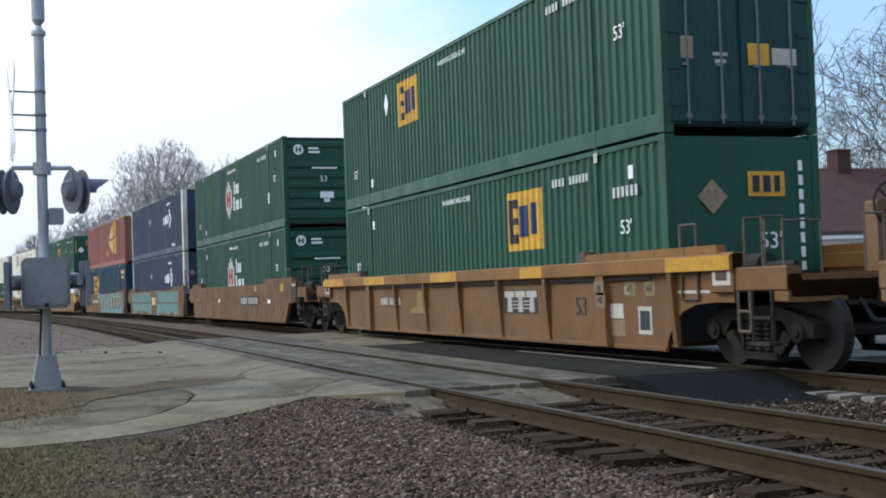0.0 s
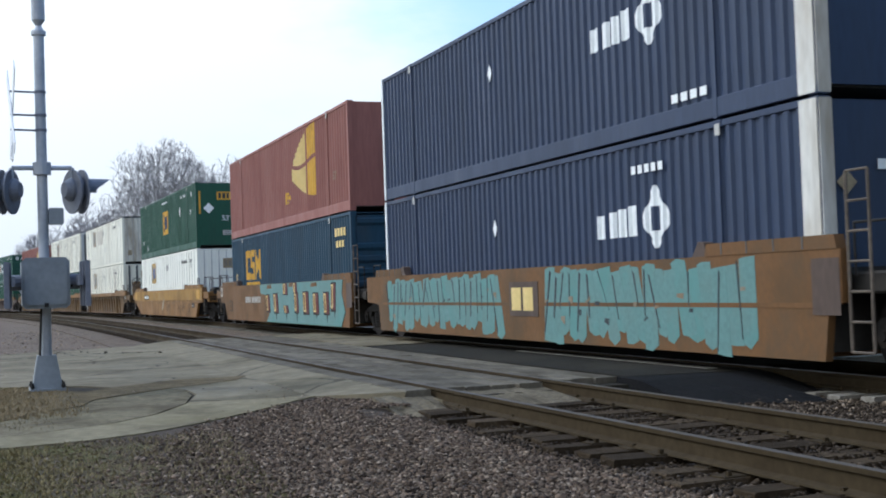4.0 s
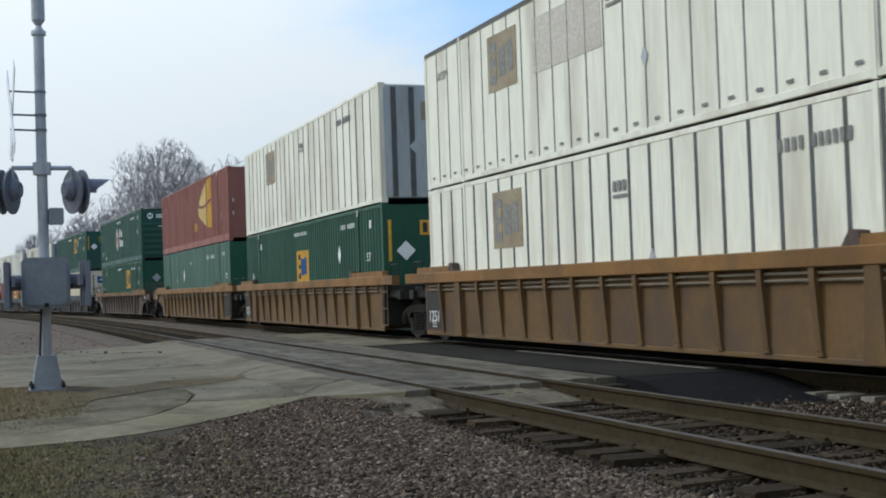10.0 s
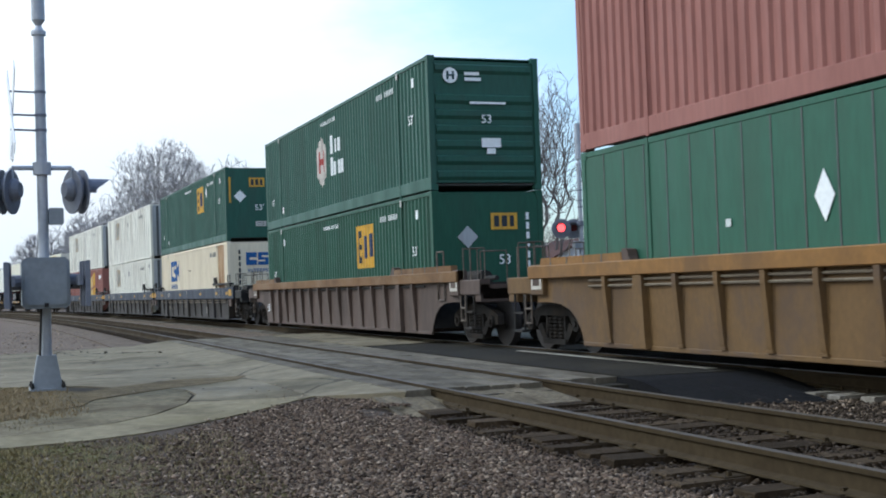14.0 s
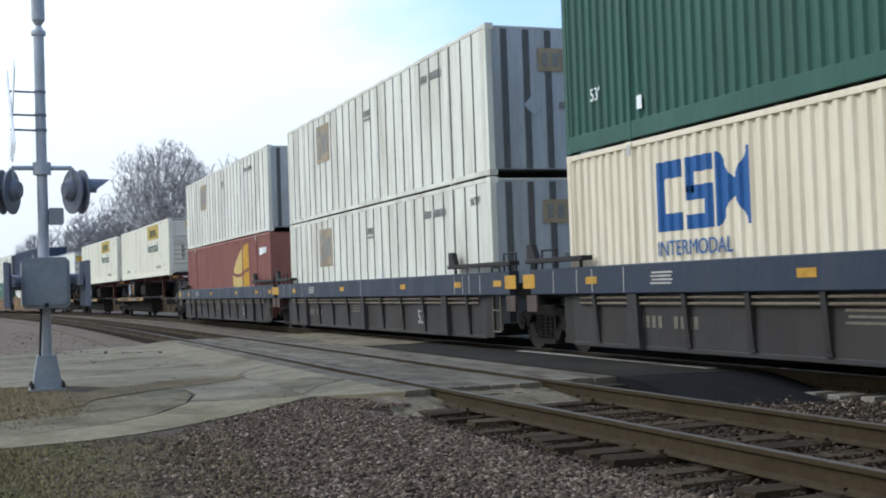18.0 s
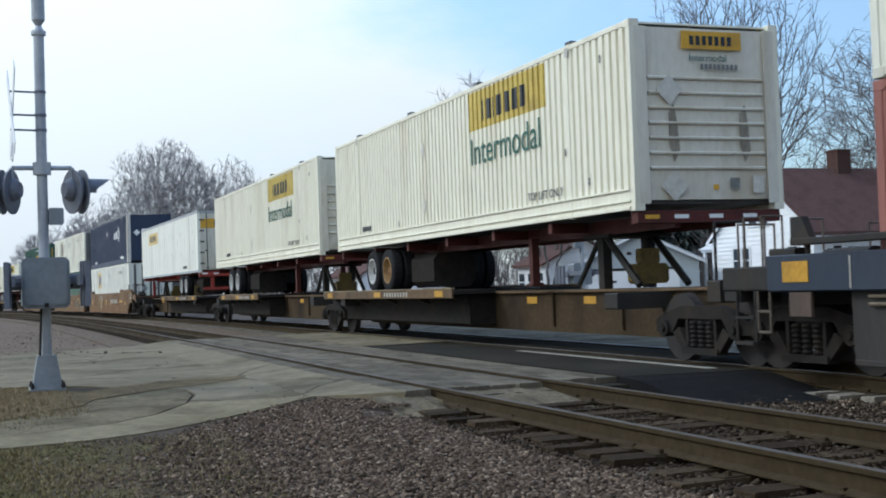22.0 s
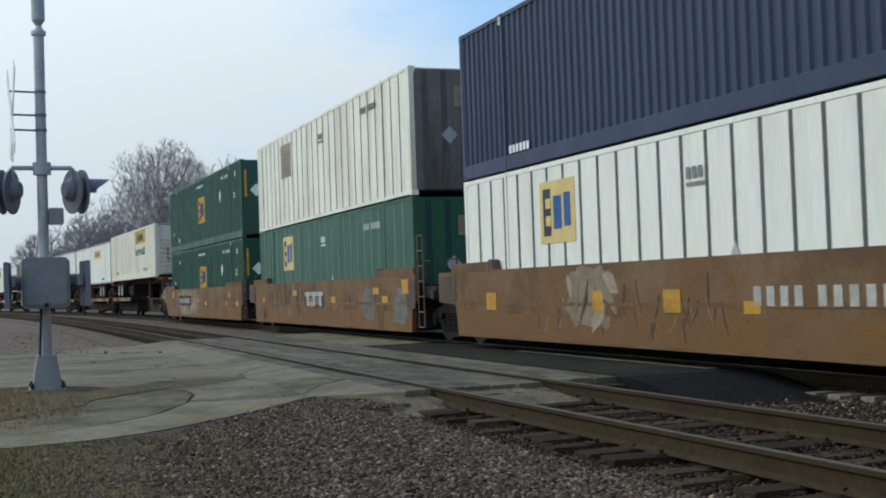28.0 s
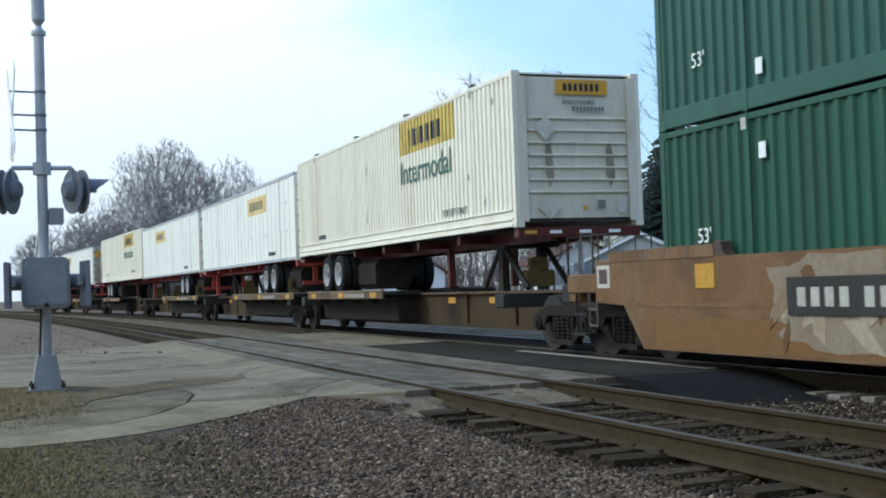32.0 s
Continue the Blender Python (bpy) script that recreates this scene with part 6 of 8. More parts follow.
def smears(root, x0, x1, seed, n=16, ink=None, bold=1.0):
    """Old half-removed spray lines: thin dark and tan strokes."""
    rng = random.Random(seed)
    for i in range(n):
        x, z = rng.uniform(x0, x1) - CL / 2, rng.uniform(0.3, 0.9)
        dx, dz, t = rng.uniform(-0.25, 0.3), rng.uniform(0.2, 0.5) * bold ** 0.5, rng.uniform(0.012, 0.045) * bold
        m = ink or (OLDSPRAY if i % 3 else TANSPRAY)
        part("spray_line", Geo().prism("y", [(x, z), (x + t, z), (x + dx * 0.7 + t * 1.6, z + dz * 0.5), (x + dx + t, z + dz), (x + dx, z + dz), (x + dx * 0.7, z + dz * 0.5)], -1.4625 - 0.0006 * (i % 4), -1.459), m, root, "faded spray stroke")


def rail_emblem(root, x, y, z, w, h):
    """Dark panel with three pale block shapes and thin lines between them."""
    part("emblem_panel", Geo().box(x, x + w, y - 0.004, y, z, z + h), CARGREY, root, "dark emblem panel")
    k = w / 3
    for i in range(3):
        a, m = x + k * i + 0.03, y - 0.009
        part("logo_mark", Geo().prism("y", [(a, z + h * 0.68), (a + k * 0.9, z + h * 0.68), (a + k * 0.9, z + h * 0.95), (a, z + h * 0.95)], m, y - 0.001).prism("y", [(a + k * 0.24, z + h * 0.06), (a + k * 0.68, z + h * 0.06), (a + k * 0.62, z + h * 0.7), (a + k * 0.30, z + h * 0.7)], m, y - 0.001), FADEDWHITE, root, "pale block of a company emblem")
        if i < 2:
            for j in range(3):
                part("logo_line", kept(("emblem_line", round(k, 2)), lambda: Geo().box(0, k * 0.5, -0.003, 0.003, 0, 0.02)), FADEDWHITE, root, "", (a + k * 0.72, y - 0.007, z + h * (0.2 + 0.15 * j)))


def spray_cloud(root, x0, x1, z0, z1, seed):
    """A large ragged pale patch of old spray paint with lighter facets and dark outlines, no words."""
    rng = random.Random(seed)
    cx, cz, rx, rz = (x0 + x1) / 2 - CL / 2, (z0 + z1) / 2, (x1 - x0) / 2, (z1 - z0) / 2
    ring = []
    for i in range(34):
        a = 2 * math.pi * i / 34
        q = rng.uniform(0.84, 1.06)
        c, n = math.cos(a), math.sin(a)
        ring.append((cx + rx * q * math.copysign(abs(c) ** 0.6, c), max(0.24, min(1.45, cz + rz * q * math.copysign(abs(n) ** 0.6, n)))))
    part("spray_shape", Geo().prism("y", ring, -1.4655, -1.459), PALESPRAY, root, "large pale spray-painted patch")
    for i in range(int((x1 - x0) * 5)):
        x, z = cx + rx * rng.uniform(-0.85, 0.85), cz + rz * rng.uniform(-0.75, 0.75)
        a, ln, wd = rng.uniform(0.2, 1.5) * rng.choice((-1, 1)), rng.uniform(0.15, 0.42), rng.uniform(0.05, 0.15)
        d, e = Vector((math.cos(a), math.sin(a))) * ln, Vector((-math.sin(a), math.cos(a))) * wd
        pts = [Vector((x, z)) - d - e * 0.4, Vector((x, z)) + d * 0.2 - e, Vector((x, z)) + d, Vector((x, z)) + e, Vector((x, z)) - d * 0.6 + e * 0.7]
        pts = [(p.x, max(0.26, min(1.43, p.y))) for p in pts]
        m = (CREAMSPRAY, TANSPRAY, OLDSPRAY, CREAMSPRAY, BROWN)[i % 5]
        if m is OLDSPRAY:
            pts = [(p[0], p[1]) for p in (pts[0], pts[1], pts[2])]
        part("spray_shape", Geo().prism("y", pts, -1.468 - 0.0006 * (i % 7), -1.459), m, root, "spray-painted facet")


CREAMSPRAY = mat("cream_spray", (0.33, 0.275, 0.195), 0.65, dirt=(0.24, 0.18, 0.11), amount=0.7, scale=3, vary=0.15)
OLDSPRAY = mat("old_dark_spray", (0.062, 0.045, 0.032), 0.7, vary=0.2)
TANSPRAY = mat("old_tan_spray", (0.21, 0.15, 0.085), 0.7, vary=0.2)

FAINT = mat("faint_stencil", (0.13, 0.115, 0.085), 0.65, vary=0.2)
FADEDWHITE = mat("faded_white_marking", (0.42, 0.40, 0.35), 0.6, vary=0.15, dirt=(0.2, 0.16, 0.12), amount=0.4)
SPACED = [2.28 + 2.02 * k for k in range(-5, 4) if k not in (-4, 2)]
CLOSE = [-7.16 + 1.016 * k for k in range(15) if k not in (1, 13)]
BLUERIBS = [sx * x for sx in (-1, 1) for x in (1.48, 2.95, 4.42, 7.02)]
c = well_car("Z", "ribbed", RUSTBROWN, "free", "free", "rust-brown ribbed well car ahead", ribs=CLOSE)
c = well_car("A", "ribbed", OCHRE_B, "free", "free", "brownish-ochre ribbed well car with yellow patches on its top chord", OCHRE, SPACED, (-5.82, 6.3), 1, brake="far")
for x0, x1 in ((-9.83, -7.9), (-6.0, -4.4), (-1.2, 0.3), (3.4, 4.3), (8.3, 9.83)):
    part("reflector", Geo().box(x0, x1, -1.496, -1.489, 1.275, 1.462), YELLOW, c, "bright yellow patch on the top chord")
rail_emblem(c, 2.42, -1.374, 0.66, 1.42, 0.42), lettering("53", 0.42, INKDARK, c, 5.28, -1.38, 0.66)
for x, z, t in ((7.0, 1.0, "45"), (7.55, 1.0, "44"), (6.2, 1.02, "38"), (6.24, 0.84, "48")):
    yy = -1.378 if x > 6.5 else -1.478
    part("stencil_patch", Geo().box(x - 0.06, x + 0.24, yy, yy + 0.006, z - 0.05, z + 0.17), TANSPRAY, c, "tan stencil patch")
    lettering(t, 0.16, INKDARK, c, x, yy - 0.003, z)
part("stencil_patch", Geo().box(6.46, 6.9, -1.377, -1.37, 0.36, 0.6), TANSPRAY, c, "tan stencil patch")
part("marking", Geo().box(6.4, 6.85, -1.378, -1.37, 0.62, 0.84), SIGNPALE, c), part("marking", Geo().box(7.3, 7.68, -1.378, -1.37, 0.4, 0.8), SIGNPALE, c), part("marking", Geo().box(7.35, 7.63, -1.382, -1.37, 0.46, 0.74), INKDARK, c), part("marking", Geo().box(6.9, 7.1, -1.378, -1.37, 0.98, 1.1), LOGOFADE, c), part("marking", Geo().box(8.3, 9.2, -1.378, -1.37, 0.98, 1.02), SIGNPALE, c)
part("marking", Geo().box(-5.1, -3.6, -1.376, -1.37, 0.76, 1.0), GREYBROWN, c, "dark stencil panel")
[part("marking", kept("side_char", lambda: Geo().box(0, 0.09, -0.003, 0.003, 0, 0.16)), FADEDWHITE, c, "", (-5.03 + i * 0.14 + 0.1 * (i > 3), -1.378, 0.8)) for i in range(10)]
part("marking", Geo().prism("y", [(-2.9, 0.62), (-1.6, 0.62), (-1.7, 0.72), (-2.05, 0.78), (-2.08, 1.1), (-2.42, 1.1), (-2.45, 0.78), (-2.8, 0.72)], -1.378, -1.37), mat("ghost_yellow", (0.23, 0.15, 0.05), 0.6, vary=0.15), c, "faded yellow emblem")
c = well_car("B", "smooth", BROWN, "art", "free", "plain brown well car with smooth sides")
wmark(c, 9.85, 0.75, 2.95, 0.32, CARGREY), [wmark(c, 9.98 + i * 0.26 + 0.16 * (i > 3), 0.80, 0.15, 0.22, FADEDWHITE, dy=-0.004) for i in range(10)], wmark(c, 12.2, 1.22, 0.3, 0.2, YELLOW), wmark(c, 16.0, 1.2, 0.42, 0.24, YELLOW)
smears(c, 1.0, 5.2, 71, 22), smears(c, 11.5, 16.5, 72, 26), wmark(c, 17.4, 0.85, 0.45, 0.5, CARGREY), wmark(c, 5.6, 0.85, 0.3, 0.12, INKWHITE), wmark(c, 14.2, 0.82, 0.35, 0.12, INKWHITE)
c = well_car("C", "smooth", BROWN, "art", "art", "brown well car covered with cyan spray paint")
sprayed_letters(c, 0.5, 7.3, 0.3, 1.42, CYAN, 21), sprayed_letters(c, 9.0, 15.2, 0.25, 1.44, CYAN, 22)
wmark(c, 7.55, 0.62, 1.2, 0.6, GREYBROWN), [wmark(c, 7.65 + 0.5 * i, 0.72, 0.4, 0.4, LOGOPALE, dy=-0.004) for i in range(2)]
c = well_car("D", "smooth", BROWN, "free", "art", "brown well car with large cyan spray-painted blocks")
handbrake(c, -10.2, -0.5, 2.1)
lettering("53", 0.62, mat("stencil_brown", (0.055, 0.04, 0.028), 0.6, vary=0.2), c, -7.95, -1.466, 0.5)
part("spray_shape", Geo().prism("y", [(-2.45, 1.45), (-2.35, 1.15), (-1.6, 1.1), (-1.05, 0.9), (-1.05, 0.5), (-1.5, 0.21), (7.5, 0.21), (7.9, 0.6), (7.6, 1.1), (7.75, 1.455)], -1.474, -1.459), CYAN, c, "cyan spray-painted panel")


def sprayed_block(x0, x1, z0, z1, lean=0.05, drip=0.0):
    """A leaning maroon block with a black outline and a cream-edged tan half."""
    w = x1 - x0

    def ring(u0, u1, q0, q1):
        return [(x0 + lean * (1 - q0) + w * u0, z0 + (z1 - z0) * q0), (x0 + lean * (1 - q0) + w * u1, z0 + (z1 - z0) * q0), (x0 + lean * (1 - q1) + w * u1, z0 + (z1 - z0) * q1), (x0 + lean * (1 - q1) + w * u0, z0 + (z1 - z0) * q1)]
    for k, (ringed, m, what) in enumerate(((ring(0, 1, 0, 1), BLACKSTEEL, "black"), (ring(0.42, 0.93, 0.06, 0.95), MAROON, "maroon"), (ring(0.09, 0.47, 0.12, 0.93), LOGOPALE, "cream"), (ring(0.17, 0.38, 0.2, 0.86), OCHRE_B, "tan"))):
        part("spray_shape", Geo().prism("y", ringed, -1.479 - 0.003 * k, -1.459), m, c, what + " spray-painted block")
    if drip:
        part("spray_shape", Geo().prism("y", [(x0 + w * 0.5, z0 + 0.03), (x0 + w * 0.7, z0 + 0.03), (x0 + w * 0.66, z0 - drip)], -1.478, -1.459), BLACKSTEEL, c, "black spray-painted drip")


MAROON = mat("maroon_spray_paint", (0.10, 0.022, 0.024), 0.6, vary=0.15)
for q in ((-1.55, -0.98, 0.52, 1.12, 0.1, 0), (-0.49, 0.2, 0.49, 1.15, 0.12, 0.26), (0.93, 1.56, 1.08, 1.45, 0.0, 0), (0.94, 1.6, 0.51, 0.76, 0.08, 0.26), (2.36, 2.9, 0.52, 1.16, 0.06, 0.26), (2.28, 2.76, 1.12, 1.45, 0.03, 0), (3.44, 4.14, 0.49, 1.18, 0.05, 0), (4.6, 5.25, 0.5, 1.14, 0.05, 0.1), (5.75, 6.35, 0.5, 1.15, 0.05, 0.2), (6.6, 7.1, 0.6, 1.4, -0.1, 0.2)):
    sprayed_block(*q)
for x, z, w in ((-1.4, 1.3, 0.75), (1.7, 1.33, 0.55), (4.4, 1.3, 0.7)):
    part("spray_shape", Geo().prism("y", [(x, z), (x + w, z + 0.01), (x + w * 0.95, z + 0.13), (x + 0.05, z + 0.11)], -1.478, -1.459), BROWN, c, "brown smear on the spray paint")
[wmark(c, 3.15 + i * 0.24 + 0.14 * (i > 3), 0.84, 0.15, 0.21, FADEDWHITE) for i in range(10)]
BANDYELLOW = mat("faded_yellow_band", (0.30, 0.165, 0.03), 0.6, dirt=(0.15, 0.085, 0.03), amount=0.7, scale=0.8, vary=0.1, stain=(0.2, 0.115, 0.035))
c = well_car("E", "smooth", OCHRE, "free", "free", "ochre-yellow smooth well car with slanting ends", OCHRE, brake="far", slant=True)
part("upper_band", Geo().box(-9.9, 9.8, -1.474, -1.461, 0.95, 1.45), BANDYELLOW, c, "brighter yellow upper band"), part("reflector", Geo().box(8.6, 9.3, -1.479, -1.472, 1.0, 1.4), YELLOW, c, "bright yellow patch"), part("reflector", Geo().box(-9.6, -8.9, -1.479, -1.472, 1.0, 1.4), YELLOW, c, "bright yellow patch")
wmark(c, 1.9, 1.0, 1.5, 0.24, CARGREY, dy=-0.008), [wmark(c, 2.0 + i * 0.17, 1.05, 0.11, 0.14, INKWHITE, dy=-0.012) for i in range(8)]
part("spray_shape", Geo().prism("y", [(-0.6, 0.5), (-0.3, 0.45), (0.3, 1.0), (-0.1, 1.1)], -1.474, -1.459), LOGOFADE, c, "pale spray-painted shape")
smears(c, 11.8, 15.3, 78, 22, OLDSPRAY), smears(c, 9.0, 10.6, 79, 6), wmark(c, 15.6, 0.62, 0.5, 0.2, CARGREY, dy=-0.004), wmark(c, 15.65, 0.68, 0.4, 0.03, FADEDWHITE, dy=-0.008)
DULLBROWN = mat("dull_brown_paint", (0.130, 0.075, 0.027), 0.68, dirt=(0.07, 0.047, 0.03), amount=0.7, streak=1.3, scale=0.9, vary=0.1, stain=(0.082, 0.054, 0.036))
for k, l, r, at in (("F", "art", "free", -7.68), ("G", "art", "art", -7.68), ("H", "free", "art", 7.7)):
    c = well_car(k, "ribbed", DULLBROWN, l, r, "brown ribbed well car, unit of an articulated set", OCHRE, CLOSE, (-6.14, 6.05), 2, brake=(k == "F"), data_at=at)
    if k != "H":
        lettering("1251", 0.34, INKWHITE, c, at - 0.36, -1.392, 0.45)
        [part("marking", kept("panel_line", lambda: Geo().box(0, 0.26, -0.003, 0.003, 0, 0.03)), FADEDWHITE, c, "", (at - 0.14, -1.392, 0.34 + 0.06 * q)) for q in range(2)]
c = well_car("I", "ribbed", GREYBROWN, "free", "free", "grey-brown ribbed well car with rusty top chord", RUSTBROWN, CLOSE, (-6.14, 6.05), 1)
lettering("53", 0.36, INKWHITE, c, -7.9, -1.40, 0.55)
for k, l, r in (("J", "art", "free"), ("K", "art", "art"), ("L", "free", "art")):
    c = well_car(k, "blue", CARGREY, l, r, "grimy grey well car with dull blue top chord", SILLBLUE, BLUERIBS, (-5.8, 0.0, 5.8), 2)
    for x in (0.9, 6.2, 11.2, 14.6, 16.6):
        part("reflector", kept("reflector", lambda: Geo().box(0, 0.36, -0.004, 0.004, 1.15, 1.26)), YELLOW, c, "yellow reflector", (x - CL / 2, -1.494, 0))
    for x in (6.5, 6.95, 7.3, 7.85, -5.98, -6.98, -7.5, -8.35, 0.0):
        part("marking", kept("chord_tick", lambda: Geo().box(0, 0.02, -0.003, 0.003, 1.02, 1.38)), FADEDWHITE, c, "", (x, -1.494, 0))
    for sx in (-1, 1):
        part("end_plate", kept("end_plate", lambda: Geo().box(-0.2, 0.2, -0.02, 0.02, 0.7, 0.98, 0.004)), GREYBROWN, c, "grey data plate", (sx * 9.25, -1.46, 0))
        part("reflector", kept("end_reflector", lambda: Geo().box(-0.24, 0.24, -0.004, 0.004, 1.1, 1.34)), YELLOW, c, "large orange reflector", (sx * 9.3, -1.496, 0))
    lettering("53", 0.42, FADEDWHITE, c, 12.0 - CL / 2, -1.38, 0.4)
    [part("marking", kept("stencil_bar", lambda: Geo().box(0, 0.1, -0.003, 0.003, 0, 0.17)), FAINT, c, "", (-5.9 + i * 0.17 + 0.25 * (i > 4), -1.377, 0.5)) for i in range(9)]
    [part("marking", kept("data_line", lambda: Geo().box(0, 0.7, -0.003, 0.003, 0, 0.03)), FAINT, c, "", (-1.2 + 0.05 * (i % 2), -1.377, 0.62 + i * 0.07)) for i in range(3)]
    [part("marking", kept("chord_line", lambda: Geo().box(0, 0.55, -0.003, 0.003, 0, 0.025)), FADEDWHITE, c, "", (-5.2 + 0.04 * (i % 2), -1.493, 1.12 + i * 0.05)) for i in range(4)]
    marks(c, 3.2, 0.62, 5, 0.12, 0.1, 0.05, LOGOFADE)
for k, l, r in (("N", "art", "free"), ("O", "art", "art"), ("P", "free", "art")):
    c = well_car(k, "smooth", RUSTBROWN, l, r, "rust-stained brown well car with yellow patches", RUSTBROWN)
    part("lower_band", Geo().box(-8.1, 8.1, -1.4612, -1.458, 0.24, 0.66), mat("orange_brown_band", (0.158, 0.078, 0.022), 0.65, dirt=(0.105, 0.056, 0.02), amount=0.8, scale=0.7, streak=0.6, vary=0.14, stain=(0.17, 0.10, 0.045)), c, "orange-brown lower band")
    rng = random.Random(ord(k))
    for x in (1.2, 5.5, 7.6, 9.4, 13.6, 14.3, 15.6):
        wmark(c, x + rng.uniform(-0.3, 0.3), rng.choice((0.72, 0.85, 1.05)), rng.choice((0.35, 0.45)), rng.choice((0.16, 0.32)), YELLOW, "reflector")
    if k != "P":
        wmark(c, -1.15, 0.88, 0.95, 0.5, GREYBROWN, "end_plate", "grey end plate")
    if k == "N":
        [wmark(c, 9.9 + i * 0.27 + 0.16 * (i > 3), 0.82, 0.15, 0.24, FADEDWHITE) for i in range(10)]
        spray_cloud(c, 4.7, 6.4, 0.45, 1.44, 31), smears(c, 3.6, 9.6, 73, 30)
    elif k == "O":
        rail_emblem(c, 6.8 - CL / 2, -1.466, 0.72, 2.1, 0.46)
        part("spray_shape", Geo().prism("y", [(6.9, 0.42), (7.7, 0.36), (7.98, 0.6), (7.9, 1.1), (7.4, 1.2), (7.05, 0.95)], -1.4635, -1.459), mat("blue_grey_overpaint", (0.14, 0.15, 0.13), 0.7, dirt=(0.12, 0.085, 0.05), amount=0.8, scale=2.5, vary=0.15), c, "blue-grey overpainted patch")
        part("spray_shape", Geo().prism("y", [(4.6, 0.5), (5.3, 0.42), (5.6, 0.7), (5.4, 1.15), (4.9, 1.2), (4.5, 0.9)], -1.4635, -1.459), mat("blue_grey_overpaint", (0, 0, 0)), c, "blue-grey overpainted patch")
        part("spray_shape", Geo().prism("y", [(5.75, 0.24), (6.2, 0.24), (6.3, 0.8), (6.05, 1.3), (5.7, 1.1)], -1.4632, -1.459), BROWN, c, "darker rust patch")
        lettering("53", 0.5, INKDARK, c, 1.0 - CL / 2, -1.475, 0.35)
        smears(c, 2.6, 6.2, 74, 34, bold=2.0), smears(c, 9.4, 15.5, 75, 24)
    else:
        spray_cloud(c, 2.5, 7.9, 0.3, 1.44, 33)
        smears(c, 8.0, 12.0, 76, 16), wmark(c, 3.05, 0.72, 3.0, 0.44, CARGREY, dy=-0.02)
        [wmark(c, 3.25 + i * 0.25 + 0.16 * (i > 3), 0.82, 0.15, 0.22, FADEDWHITE, dy=-0.026) for i in range(10)]


# ---------------------------------------------------------------- spine cars with boxes on road chassis
def spine_car(key, left, right, label, deck):
    """A skeleton car: narrow centre beam, wheel platforms, hitch stand. deck: stretch of the near wheel platform."""
    root = thing("spine_car", label, "rail car", "spine cars of the train")
    part("centre_beam", Geo().prism("y", [(-8.0, 0.28), (8.0, 0.28), (8.9, 0.62), (9.6, 0.62), (9.6, 1.02), (-9.6, 1.02), (-9.6, 0.62), (-8.9, 0.62)], -0.42, 0.42), mat("grimy_brown_steel", (0.062, 0.043, 0.024), 0.8, dirt=(0.02, 0.016, 0.013), amount=0.95, streak=1.0, scale=0.6, stain=(0.055, 0.041, 0.027)), root, "grimy brown centre beam")
    x0, x1 = deck[0] - CL / 2, deck[1] - CL / 2
    for x in (-6.9, -1.2, 2.2, 4.6, 7.2):
        if not x0 - 0.5 < x < x1:
            part("reflector", kept("beam_reflector", lambda: Geo().box(0, 0.45, -0.004, 0.004, 0.80, 0.93)), YELLOW, root, "yellow reflector on the beam", (x, -0.425, 0))
    part("beam_flange", Geo().box(-9.5, 9.5, -0.5, 0.5, 1.0, 1.045, 0.008), mat("grimy_brown_edge", (0.125, 0.078, 0.038), 0.75, dirt=(0.045, 0.033, 0.022), amount=0.9, scale=0.9, streak=1.0, stain=(0.09, 0.064, 0.043)), root, "grimy ochre top flange")
    for x in (-5.2, -3.0, 0.4, 3.4, 6.0):
        part("beam_stiffener", kept("beam_stiffener", lambda: Geo().box(-0.03, 0.03, -0.47, -0.42, 0.38, 1.0)), mat("grimy_brown_steel", (0, 0, 0)), root, "", (x, 0, 0))
    for sy in (-1, 1):
        d = part("wheel_platform", Geo().box(x0, x1, min(sy * 0.5, sy * 1.42), max(sy * 0.5, sy * 1.42), 1.02, 1.1, 0.005), BLACKSTEEL, root, "wheel platform deck")
        # Dark block added to fill in the deep shade below the deck.
        part("under_deck_frame", Geo().box(x0 + 0.1, x1 - 0.2, min(sy * 0.43, sy * 1.0), max(sy * 0.43, sy * 1.0), 0.38, 1.0, 0.03), TRUCKSTEEL, d, "dark block added for the shade under the deck")
        part("platform_edge", Geo().box(x0, x1, min(sy * 1.42, sy * 1.46), max(sy * 1.42, sy * 1.46), 0.94, 1.13, 0.005), mat("grimy_brown_edge", (0, 0, 0)), d, "grimy ochre platform edge")
        part("deck_rim", Geo().box(x0, x1, min(sy * 1.39, sy * 1.465), max(sy * 1.39, sy * 1.465), 1.131, 1.15, 0.004), mat("dusty_rim", (0.27, 0.225, 0.15), 0.75, dirt=(0.13, 0.10, 0.065), amount=0.8, vary=0.2), d, "dusty pale deck rim")
        for k in range(5):
            x = x0 + 0.3 + (x1 - x0 - 0.6) * k / 4
            part("bracket", kept(("bracket", sy), lambda: Geo().prism("x", [(sy * 0.42, 0.5), (sy * 1.4, 0.98), (sy * 0.42, 0.98)], -0.05, 0.05)), BLACKSTEEL, d, "", (x, 0, 0))
        if sy < 0:
            for k in range(3):
                part("reflector", kept("deck_reflector", lambda: Geo().box(0, 0.5, -0.004, 0.004, 0.97, 1.1)), YELLOW, root, "", (x0 + 0.4 + k * (x1 - x0 - 1.4) / 2, -1.465, 0))
            for k in range(9):
                part("marking", kept("deck_mark", lambda: Geo().box(0, 0.085, -0.004, 0.004, 0.975, 1.08)), FADEDWHITE, root, "", (x0 + (x1 - x0) * 0.55 + k * 0.2, -1.465, 0))
